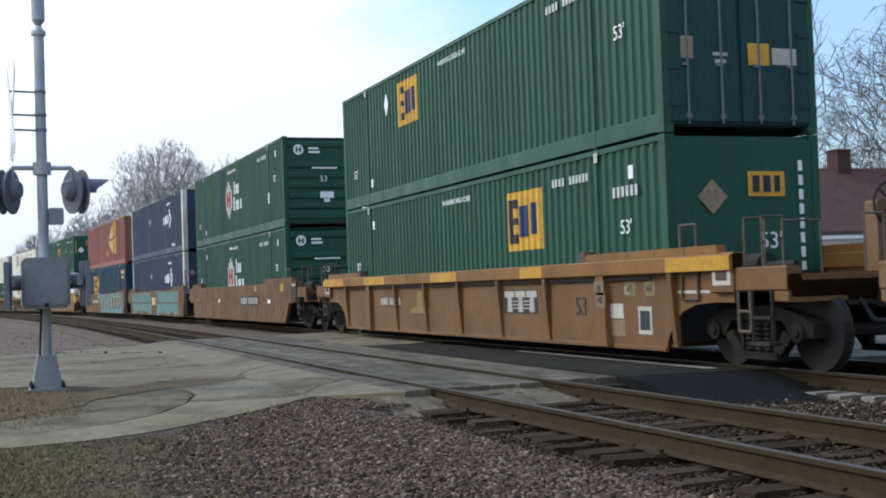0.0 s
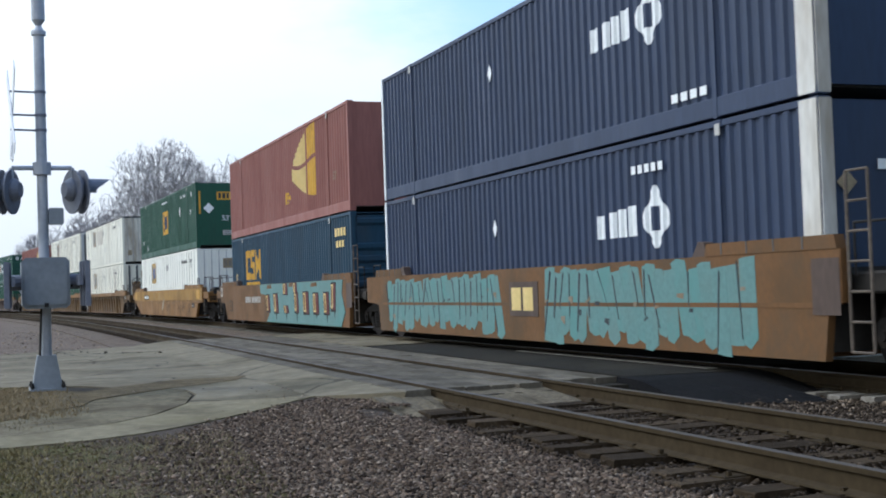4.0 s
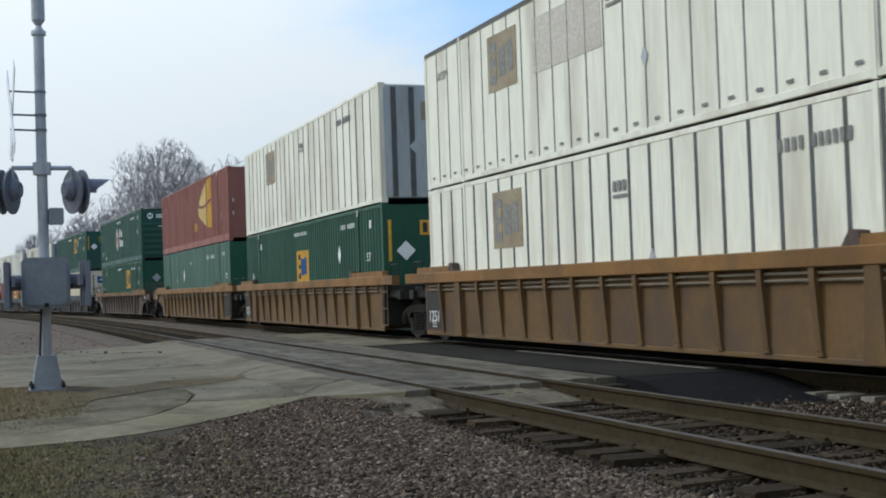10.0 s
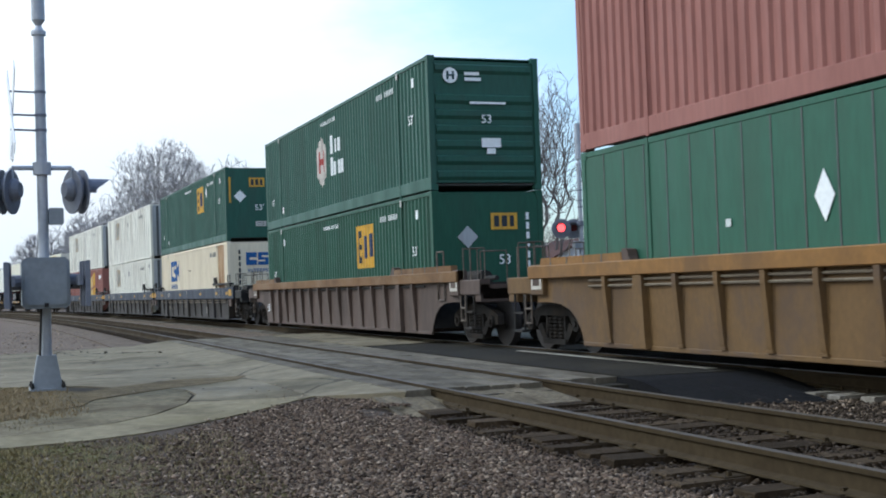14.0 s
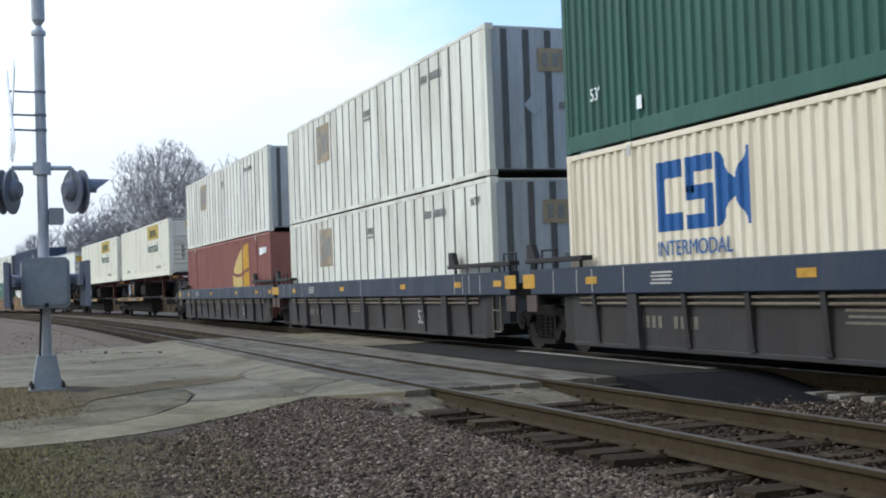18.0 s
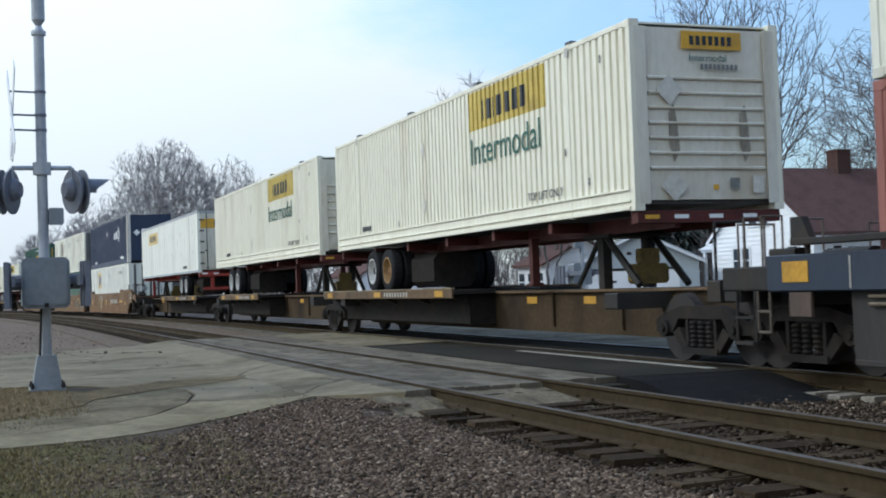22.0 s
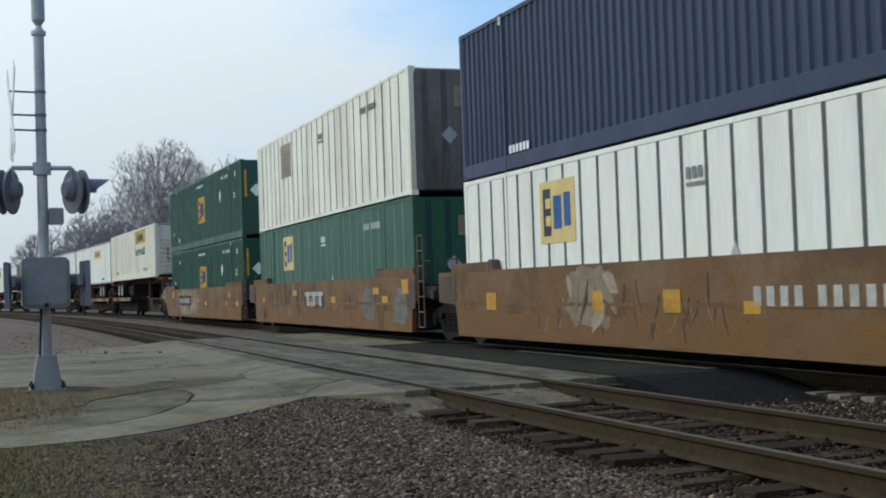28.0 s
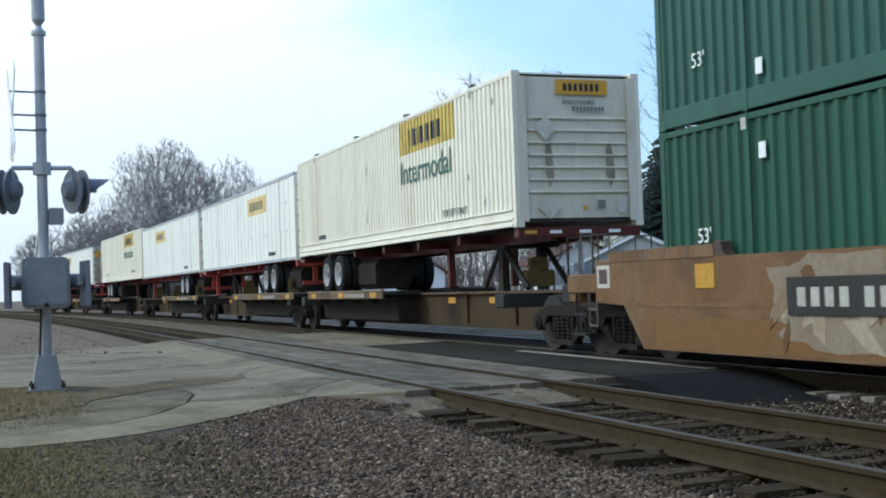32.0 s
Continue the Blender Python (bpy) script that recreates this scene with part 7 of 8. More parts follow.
    for sx, how in ((-1, left), (1, right)):
        part("cross_bearer", Geo().box(sx * 7.4 - 0.2, sx * 7.4 + 0.2, -1.4, 1.4, 0.75, 1.0, 0.02), BLACKSTEEL, root)
        if how == "free":
            truck(root, sx * 9.3)
            part("coupler", Geo().box(min(sx * 9.4, sx * 11.2), max(sx * 9.4, sx * 11.2), -0.12, 0.12, 0.72, 0.98, 0.03), BLACKSTEEL, root, "cast knuckle coupler")
            part("end_sill", Geo().box(sx * 10.2 - 0.15, sx * 10.2 + 0.15, -1.4, 1.4, 0.85, 1.15, 0.02).bar((sx * 10.2, -1.35, 1.1), (sx * 10.2, -1.35, 1.9), 0.02).bar((sx * 10.2, -0.9, 1.1), (sx * 10.2, -0.9, 1.9), 0.02).bar((sx * 10.2, -1.35, 1.9), (sx * 10.2, -0.9, 1.9), 0.02), BLACKSTEEL, root, "end sill with handrail")
        elif sx < 0:
            truck(root, -9.6)
    RIDERS.append((root, CARS[key], 0.0))
    return root


def chassis(key, wheels_x, stand_x, label, tail=None):
    """Red road chassis: two rails, cross members, tandem wheels, landing gear."""
    red = REDFRAME if tail else SHADERED
    root = thing("trailer_chassis", label, "trailer chassis", "road chassis on the spine cars")
    for sy in (-1, 1):
        part("frame_rail", Geo().prism("y", [(-7.9, 1.95), (7.9, 1.95), (7.9, 2.19), (-7.9, 2.19)], sy * 0.48 - 0.05, sy * 0.48 + 0.05), red, root, "red frame rail")
    for x in (-7.9, -5, -2.5, 0, 2.5, 5, 7.9):
        part("cross_member", kept("cross_member", lambda: Geo().box(-0.07, 0.07, -1.22, 1.22, 2.02, 2.19)), red, root, "", (x, 0, 0))
    tyre = kept("tyre", lambda: Geo().revolve([(0.29, -0.09), (0.32, -0.125), (0.40, -0.138), (0.47, -0.12), (0.50, -0.085), (0.50, 0.085), (0.47, 0.12), (0.40, 0.138), (0.29, 0.10)], 28, True))

    def rim_geo():
        return Geo().revolve([(0.30, -0.10), (0.318, -0.135), (0.29, -0.138), (0.272, -0.05), (0.235, 0.045), (0.13, 0.055), (0.105, -0.02), (0.06, -0.06), (0.005, -0.06)], 24)
    rim = kept("rim", rim_geo)
    for wx in wheels_x:
        x = wx - CL / 2
        part("axle", kept("axle", lambda: Geo().cyl("y", (0, 0), 0.07, -1.0, 1.0, 10)), BLACKSTEEL, root, "", (x, 0, 1.61))
        for y in (-1.17, -0.88, 0.88, 1.17):
            w = part("wheel", tyre, RUBBER, root, "black road tyre", (x, y, 1.61))
            if y == -1.17:
                rusty = key == "M" and wx == max(wheels_x)
                part("rim", rim, RUSTRIM if rusty else RIM, w, "rust-stained dished wheel rim" if rusty else "white dished wheel rim")
                part("hub", kept("hub", lambda: Geo().cyl("y", (0, 0), 0.085, -0.075, 0.03, 12)), OCHRE_B if rusty else BLACKSTEEL, w, "grimy wheel hub")
                for q in range(5):
                    part("hand_hole", kept("hand_hole", lambda: Geo().cyl("y", (0, 0), 0.036, 0.044, 0.06, 8)), RUBBER, w, "", (0.19 * math.cos(q * 1.2566), 0, 0.19 * math.sin(q * 1.2566)))
        part("suspension", kept("suspension", lambda: Geo().box(-0.3, 0.3, -0.6, 0.6, 1.7, 1.95)), BLACKSTEEL, root, "", (x, 0, 0))
    xm = sum(wheels_x) / len(wheels_x) - CL / 2
    part("slider_frame", Geo().box(xm - 1.6, xm + 1.44, -0.72, 0.72, 1.5, 1.94, 0.03).box(xm - 1.0, xm + 1.0, -0.5, 0.5, 1.22, 1.5, 0.03), BLACKSTEEL, root, "black axle slider frame")
    # Added block for the unidentified black mass beside the tyres.
    part("equipment_box", Geo().box(xm + 1.45, xm + 2.95, -0.98, 0.0, 1.17, 1.94, 0.14), TRUCKSTEEL, root, "black rounded block added for an unidentified dark mass")
    x = stand_x - CL / 2
    part("hitch_head", Geo().box(x + 0.55, x + 0.85, -0.3, 0.3, 1.12, 1.45, 0.05).box(x + 0.62, x + 0.78, -0.18, 0.18, 1.45, 1.7, 0.03), mat("grimy_yellow_hitch", (0.16, 0.115, 0.035), 0.7, dirt=(0.06, 0.05, 0.03), amount=0.9, scale=4), root, "grimy yellow hitch housing")
    part("hitch_stand", Geo().box(x - 0.1, x + 0.1, -0.5, -0.34, 1.05, 2.0).box(x - 0.1, x + 0.1, 0.34, 0.5, 1.05, 2.0).bar((x + 0.1, -0.45, 1.95), (x + 1.2, -0.45, 1.1), 0.06).bar((x + 0.1, 0.45, 1.95), (x + 1.2, 0.45, 1.1), 0.06).bar((x - 0.1, -0.45, 1.9), (x - 0.9, -0.45, 1.15), 0.05).box(x - 0.4, x + 0.5, -0.6, 0.6, 1.9, 1.96), BLACKSTEEL, root, "steel hitch stand with diagonal struts")
    for sy in (-1, 1):
        part("landing_leg", Geo().box(x - 2.2, x - 2.05, sy * 0.75 - 0.07, sy * 0.75 + 0.07, 1.14, 2.0).box(x - 2.26, x - 1.99, sy * 0.75 - 0.12, sy * 0.75 + 0.12, 1.14, 1.18), red, root, "red landing leg")
    if tail:
        xr = CL / 2 - 0.15
        part("tail_frame", Geo().box(xr - 0.12, xr + 0.1, -1.24, 1.24, 1.98, 2.2).box(xr - 0.1, xr, -1.05, 1.05, 1.38, 1.5).box(xr - 0.1, xr, -0.72, -0.58, 1.45, 2.0).box(xr - 0.1, xr, 0.58, 0.72, 1.45, 2.0), red, root, "red rear bolster and bumper")
        for y in (-1.0, -0.5, 0.45, 0.95):
            part("reflector", kept("tail_reflector", lambda: Geo().box(0, 0.006, -0.12, 0.12, 0, 0.06)), INKWHITE, root, "", (xr + 0.1, y, 2.07))
        for y in (-1.24, 0.66):
            f = part("mud_flap", kept("mud_flap", lambda: Geo().box(0, 0.02, 0, 0.58, 1.14, 1.6)), mat("tan_mud_flap", (0.15, 0.115, 0.05), 0.8, dirt=(0.08, 0.06, 0.035), amount=0.7, vary=0.15), root, "tan mud flap with dark oval", (xr - 1.2, y, 0))
            part("flap_oval", kept("flap_oval", lambda: Geo().prism("x", [(0.29 + 0.2 * math.cos(q * math.pi / 7), 1.38 + 0.14 * math.sin(q * math.pi / 7)) for q in range(14)], 0.02, 0.026)), BLACKSTEEL, f)
    else:
        xr = CL / 2 - 0.12
        part("front_bolster", Geo().box(xr - 0.12, xr + 0.08, -1.24, 1.24, 2.02, 2.2), red, root, "red front bolster")
        for y in (-1.0, -0.5, 0.1, 0.7):
            part("reflector", kept("tail_reflector", lambda: Geo().box(0, 0.006, -0.12, 0.12, 0, 0.06)), LOGOYEL if y < -0.8 else INKWHITE, root, "", (xr + 0.08, y, 2.08))
    RIDERS.append((root, CARS[key], 0.0))
    return root


OLIVEYEL = mat("dirty_olive_yellow", (0.54, 0.41, 0.09), 0.55, dirt=(0.34, 0.25, 0.08), amount=0.7, scale=2.5, vary=0.12)
JBEND = mat("stained_cream_end", (0.66, 0.63, 0.53), 0.5, dirt=(0.5, 0.45, 0.34), amount=0.6, streak=3, vary=0.06, stain=(0.52, 0.45, 0.33))
RUSTSTREAK = mat("old_rust_streak", (0.27, 0.24, 0.19), 0.8, dirt=(0.14, 0.11, 0.085), amount=0.9, scale=7, streak=2, vary=0.3, stain=(0.5, 0.46, 0.37))
JBPLACARD = mat("worn_pale_placard", (0.60, 0.58, 0.51), 0.5, dirt=(0.45, 0.42, 0.36), amount=0.7, scale=6, vary=0.08)


def jb_box(key, label):
    r = make_box(key, 2.2, "jb", JBWHITE, label, "ribs", h=2.84, pitch=0.215, depth=0.05, end_mat=JBEND, group="containers on road chassis")
    for z, t in ((0.0, 0.05), (0.12, 0.03), (0.29, 0.03)):
        part("rail_lip", kept(("rail_lip", t), lambda: Geo().box(-CL / 2 + 0.13, CL / 2 - 0.13, -0.02, 0.02, 0, t, 0.004)), JBWHITE, r, "", (0, -CW / 2 - 0.008, z + 0.02))
    for x in (-6.0, -2.0, 2.0, 6.0):
        part("roof_lug", kept("roof_lug", lambda: Geo().box(-0.09, 0.09, -0.06, 0.06, 0, 0.07, 0.01)), DARKSTRIP, r, "small dark lifting lug", (x, -CW / 2 + 0.09, 2.835))
    paint(r, "logo_panel", 9.7, 13.15, 1.98, 2.72, OLIVEYEL, "dirty yellow company panel")
    for i, w in enumerate((0.12, 0.22, 0.05, 0.24, 0.24, 0.24, 0.22)):
        x = 10.35 + sum((0.12, 0.22, 0.05, 0.24, 0.24, 0.24, 0.22)[:i]) + 0.12 * i
        paint(r, "logo_mark", x, x + w, 2.12, 2.5, INKDARK, "", lift=0.009)
    side_words(r, "Intermodal", 9.75, 1.32, 0.74, LOGOGREEN)
    side_words(r, "TOP LIFT ONLY", 12.4, 0.42, 0.2, INKDARK)
    marks(r, 2.35, 0.42, 5, 0.1, 0.12, 0.05, INKDARK)
    diamond(r, 7.0, 1.95, 0.18, JBPLACARD), diamond(r, 7.0, 0.75, 0.18, JBPLACARD)
    for x, z in ((13.9, 1.05), (15.2, 2.35), (14.7, 0.5), (5.2, 0.4)):
        mark(r, x, z, 0.05, 0.12, SEAM, "scrape")
    end_bar(r, -0.42, 2.42, 1.05, 0.27, LOGOYEL, "logo_panel"), end_words(r, "Intermodal", -0.3, 2.24, 0.15, LOGOGREEN)
    for i in range(7):
        part("logo_mark", kept("jb_end_mark", lambda: Geo().box(0, 0.004, 0, 0.07, 0, 0.14)), INKDARK, r, "", (CL / 2 + 0.011, -0.28 + i * 0.11, 2.48))
    for i in range(7):
        part("end_rib", kept("jb_end_rib", lambda: Geo().prism("y", [(-0.03, -0.02), (0.0, -0.02), (0.028, 0.0), (0.028, 0.022), (-0.03, 0.05)], -1.0, 1.0)), JBEND, r, "", (CL / 2 - 0.036, 0, 0.62 + 0.225 * i))
    for sy in (-1, 1):
        part("end_post", kept("jb_end_post", lambda: Geo().box(-0.02, 0.0, -0.09, 0.09, 0.1, 2.74, 0.01)), JBEND, r, "", (CL / 2 + 0.004, sy * 1.12, 0))
        part("rust_streak", kept(("jb_rust", sy), lambda: Geo().prism("x", [(-0.04, 1.45), (0.05, 1.6), (0.1, 1.3), (0.13, 0.9), (0.03, 0.72), (-0.05, 1.0)], -0.001, 0.002)), RUSTSTREAK, r, "dark rust-stained streak", (CL / 2 - 0.05 + 0.0225, sy * 0.62, 0))
    end_bar(r, 0.35, 0.32, 0.16, 0.16, SEAM), end_bar(r, 0.75, 0.25, 0.2, 0.26, JBPLACARD), end_bar(r, 0.05, 0.3, 0.09, 0.08, LOGOYEL)
    end_diamond(r, -0.66, 1.80, 0.23, JBPLACARD), end_diamond(r, -0.62, 0.36, 0.23, JBPLACARD)
    for i in range(9):
        end_bar(r, -0.1 + i * 0.075, 2.12, 0.05, 0.08, SEAM)
    return r


def reefer_box(key, label, logo_x=2.5, faces_right=True):
    r = make_box(key, 2.15, "smooth", WHITE_C, label, "doors" if faces_right else "flat", h=2.72, strips=mat("hairline_seam", (0.52, 0.53, 0.50), 0.5), strip_w=0.012, end_mat=STAINED, group="containers on road chassis")
    paint(r, "logo_panel", logo_x, logo_x + 2.9, 1.75, 2.35, LOGOPALE, "pale yellow company panel")
    part("roof_edge", Geo().box(-CL / 2 + 0.05, CL / 2 + 0.006, -CW / 2 - 0.006, -CW / 2 + 0.05, 2.62, 2.724).box(CL / 2 - 0.03, CL / 2 + 0.012, -1.2, 1.2, 2.60, 2.722), ALU, r, "grey metal roof edge")
    part("kick_rail", Geo().box(-CL / 2 + 0.05, CL / 2 - 0.05, -CW / 2 - 0.008, -CW / 2 + 0.05, 0.02, 0.11), ALU, r, "grey metal foot rail")
    for i in range(6):
        paint(r, "logo_mark", logo_x + 0.4 + i * 0.36, logo_x + 0.6 + i * 0.36, 1.9, 2.2, INKDARK, "", lift=0.009)
    for x in (7.5, 9.8, 12.0, 15.0):
        for z in (0.9, 1.8):
            mark(r, x, z, 0.1, 0.1, ALU)
    end_bar(r, -1.15, 1.95, 2.3, 0.42, LOGOYEL, "logo_panel")
    for i in range(6):
        part("logo_mark", kept("reefer_mark", lambda: Geo().box(0, 0.004, 0, 0.16, 0, 0.24)), INKDARK, r, "", (CL / 2 + 0.011, -0.55 + i * 0.24, 2.05))
    marks(r, 12.5, 0.25, 8, 0.08, 0.12, 0.04, INKDARK)
    return r


for k, l, r, d in (("M", "art", "free", (-1.0, 8.9)), ("S", "art", "art", (1.6, 8.4)), ("Q", "art", "free", (1.5, 8.6)), ("W", "art", "art", (1.5, 8.6))):
    spine_car(k, l, r, "grimy skeleton spine car with ochre platform edges", d)
    chassis(k, (3.05, 4.25), 13.5, "red road chassis, darkened for shade, under a long box")
    jb_box(k, "off-white corrugated container with yellow panel on road chassis")
for k, l, r in (("T", "free", "art"), ("U", "art", "art"), ("V", "art", "art"), ("X", "art", "art"), ("Y", "free", "art")):
    spine_car(k, l, r, "grimy skeleton spine car with ochre platform edges", (7.0, 16.3))
    chassis(k, (11.95, 13.1), 2.6, "red road chassis with rear bumper", True)
    reefer_box(k, "smooth white container with yellow panel on red chassis", {"U": 9.3, "V": 4.5}.get(k, 2.5))


# ---------------------------------------------------------------- crossing signal masts
def lamp_unit(parent, at, lit=False, hooded=True):
    """A flashing-light head facing local +Y: housing, background disc, hood, lens."""
    h = part("lamp_head", kept("lamp_head", lambda: Geo().cyl("y", (0, 0), 0.11, -0.13, -0.05, 16, 0.17).cyl("y", (0, 0), 0.17, -0.05, 0.0, 16)), HAZEDBLACK, parent, "dark lamp housing", at)
    part("background_disc", kept("background_disc", lambda: Geo().cyl("y", (0, -0.03), 0.325, -0.012, 0.012, 28)), HAZEDBLACK, h, "round black background")

    if not hooded:
        return

    def hood():
        g = Geo()
        n = 14
        for i in range(n):
            a0, a1 = math.radians(-20 + 220 * i / n), math.radians(-20 + 220 * (i + 1) / n)
            reach = [0.42 * (0.4 + 0.6 * max(0, math.sin(a))) for a in (a0, a1)]
            p = [(0.155 * math.cos(a), q, 0.155 * math.sin(a)) for a, q in ((a0, 0.01), (a1, 0.01), (a1, reach[1]), (a0, reach[0]))]
            o = [(0.166 * math.cos(a), q, 0.166 * math.sin(a)) for a, q in ((a0, 0.01), (a1, 0.01), (a1, reach[1]), (a0, reach[0]))]
            g.quad(*p), g.quad(*o[::-1]), g.quad(p[2], p[3], o[3], o[2])
        return g
    part("hood", kept("hood", hood), HAZEDBLACK, h, "lamp hood")
    part("lens", kept("lens", lambda: Geo().cyl("y", (0, 0), 0.13, 0.012, 0.03, 16)), REDGLOW if lit else mat("dark_red_lens", (0.16, 0.02, 0.02), 0.2), h, "red lens")


def signal_mast(at, label, turn=1, lit=False, near=True):
    root = thing("crossing_signal", label, "crossing signal", "crossing signals", at)
    part("pole", Geo().cyl("z", (0, 0), 0.075, 0.3, 5.22, 20), MASTGREY, root, "round galvanised pole")
    part("upper_pole", Geo().cyl("z", (0, 0), 0.105, 5.20, 5.26, 16).cyl("z", (0, 0), 0.09, 5.26, 5.34, 16, 0.04).cyl("z", (0, 0), 0.04, 5.34, 5.42, 16, 0.09).cyl("z", (0, 0), 0.095, 5.42, 6.6, 18), MASTGREY, root, "bell and fitting at the pole top")
    base = part("base", Geo().prism("z", [(-0.21, -0.21), (0.21, -0.21), (0.21, 0.21), (-0.21, 0.21)], 0.05, 0.52, [(-0.13, -0.13), (0.13, -0.13), (0.13, 0.13), (-0.13, 0.13)]).box(-0.25, 0.25, -0.25, 0.25, -0.02, 0.05, 0.01), BOXGREY, root, "splayed cast base")
    for sx in (-1, 1):
        for sy in (-1, 1):
            part("anchor_bolt", kept("anchor_bolt", lambda: Geo().cyl("z", (0, 0), 0.02, 0.05, 0.14, 8).cyl("z", (0, 0), 0.035, 0.07, 0.1, 6)), BLACKSTEEL, base, "", (sx * 0.215, sy * 0.215, 0))
    part("lamp_arm", Geo().bar((0, -0.42, 3.25), (0, 0.42 if near else 0.75, 3.25), 0.035, None, 10).cyl("z", (0, 0), 0.13, 3.15, 3.33, 14).bar((0, -0.42, 3.25), (0, -0.42, 3.05), 0.035).bar((0, 0.42, 3.25), (0, 0.42, 3.05), 0.035), HAZEDBLACK if not near else MASTGREY, root, "cross arm of the lamps")
    for x, y, rz in ((0.0, 0.55, 16), (0.0, 0.42, 22), (0.0, -0.55, 164), (0.0, -0.42, 158)) if near else ((0.0, 0.72, 63), (0.12, 0.2, 60), (0.0, -0.42, 200)):
        lamp_unit(root, pose(x, y, 2.93 if near else 3.12, 0, 0, rz), lit and rz == 63, not near or rz in (16, 164))
    for i, z in enumerate((4.36, 4.02, 3.80)):
        part("bracket", Geo().bar((0, -0.02, z), (0, -0.42 * turn, z + 0.01), 0.016).cyl("z", (0, 0), 0.085, z - 0.02, z + 0.02, 14), HAZEDBLACK, root, "sign bracket")
    for s in (-1, 1):
        m = pose(0, -0.40 * turn - 0.01 * s, 4.08, 0, s * 50, 3.5)
        part("crossbuck_board", kept("crossbuck_board", lambda: Geo().box(-0.78, 0.78, -0.006, 0.006, -0.11, 0.11)), SIGNWHITE, root, "white crossbuck board", m)
    part("track_sign", Geo().box(-0.22, 0.22, -0.008, 0.008, 3.36, 3.72), SIGNWHITE, root, "small white sign plate", (0, -0.40 * turn, 0)) if near else None
    part("junction_box", Geo().box(-0.1, 0.1, 0.075, 0.285, 2.42, 2.66, 0.015), BOXGREY, root, "small grey junction box")
    gate = part("gate_mechanism", Geo().box(-0.02, 0.42, -0.33, 0.33, 1.20, 1.93, 0.06).box(0.42, 0.45, -0.29, 0.29, 1.25, 1.88, 0.05), BOXGREY, root, "grey gate mechanism cabinet")
    part("cabinet_latch", Geo().box(0.45, 0.47, -0.03, 0.03, 1.22, 1.28).box(-0.05, 0.35, 0.33, 0.37, 1.5, 1.54), BLACKSTEEL, gate)
    for sy in (-1, 1):
        part("gate_support_arm", Geo().box(-1.0, 0.9, sy * 0.45 - 0.025, sy * 0.45 + 0.025, 1.52, 1.66).cyl("y", (0.2, 1.58), 0.11, sy * 0.33 if sy > 0 else -0.5, 0.5 if sy > 0 else -0.33, 12), HAZEDBLACK, gate, "steel gate arm support")
        for k in range(3):
            part("counterweight", kept("counterweight", lambda: Geo().box(0.0, 0.18, -0.035, 0.035, 1.22, 1.86, 0.01)), HAZEDBLACK, gate, "counterweight plate", (0.35 + 0.2 * k, sy * (0.5 + 0.02 * k), 0))
    part("gate_arm", Geo().box(-7.0, -0.9, -0.03, 0.03, 1.54, 1.64).bar((-1.0, -0.45, 1.59), (-1.6, 0, 1.59), 0.03).bar((-1.0, 0.45, 1.59), (-1.6, 0, 1.59), 0.03), SIGNWHITE, gate, "lowered gate arm") if near else None
    part("conduit", Geo().bar((0.09, -0.11, 0.2), (0.09, -0.06, 1.2), 0.018), BLACKSTEEL, root, "black cable conduit")
    return root


signal_mast(pose(-18.8, 0.83, -0.13), "grey crossing signal mast with lamps, crossbuck and gate cabinet", 1)
signal_mast(pose(-36.75, 18.7, -0.13, 0, 0, 180), "grey crossing signal mast beyond the train, red lamp lit", 1, True, False)


# ---------------------------------------------------------------- houses beyond the tracks
def window(parent, x, y, z, w, h, axis="y", shutters=False):
    """A sash window on a wall: frame, glass, meeting rail. axis: the wall's normal."""
    rot = 0 if axis == "y" else 90
    m = pose(x, y, z, 0, 0, rot)
    f = part("window", Geo().box(-w / 2 - 0.09, w / 2 + 0.09, -0.05, 0.03, -0.08, 0.0).box(-w / 2 - 0.09, -w / 2, -0.04, 0.03, 0, h).box(w / 2, w / 2 + 0.09, -0.04, 0.03, 0, h).box(-w / 2 - 0.09, w / 2 + 0.09, -0.05, 0.03, h, h + 0.1).box(-w / 2, w / 2, -0.03, 0.03, h / 2 - 0.03, h / 2 + 0.03), SIGNWHITE, parent, "white sash window", m)
    part("pane", Geo().box(-w / 2, w / 2, -0.008, 0.01, 0, h), DARKGLASS, f, "dark window glass")
    if shutters:
        for s in (-1, 1):
            part("shutter", Geo().box(s * (w / 2 + 0.28) - 0.17, s * (w / 2 + 0.28) + 0.17, -0.04, 0.0, -0.02, h + 0.02), BLACKSTEEL, f, "dark shutter")
    return f


def siding_wall(parent, x0, x1, y, z0, z1, step=0.2, clip=None):
    """Lap boards facing -Y, one above the other."""
    z = z0
    while z < z1 - 0.01:
        t = min(z1, z + step)
        a, b = (x0, x1) if not clip else clip((z + t) / 2)
        part("board", Geo().prism("x", [(y, t), (y - 0.03, z), (y + 0.04, z), (y + 0.04, t)], a, b), SIDING, parent)
        z = t


HX0, HX1, HY0, HY1 = -51.9, -44.05, 33.6, 44.5
RIDGE, EAVE = 6.0, 3.05
house = thing("house", "white clapboard house with steep brown roof and chimney", "house")
mid = (HX0 + HX1) / 2
gable = part("gable_wall", Geo().prism("y", [(HX0, -0.2), (HX1, -0.2), (HX1, EAVE), (mid, RIDGE - 0.1), (HX0, EAVE)], HY0 + 0.045, HY0 + 0.16), SIDING, house, "white clapboard gable wall")
siding_wall(gable, HX0, HX1, HY0, -0.2, EAVE, 0.2)
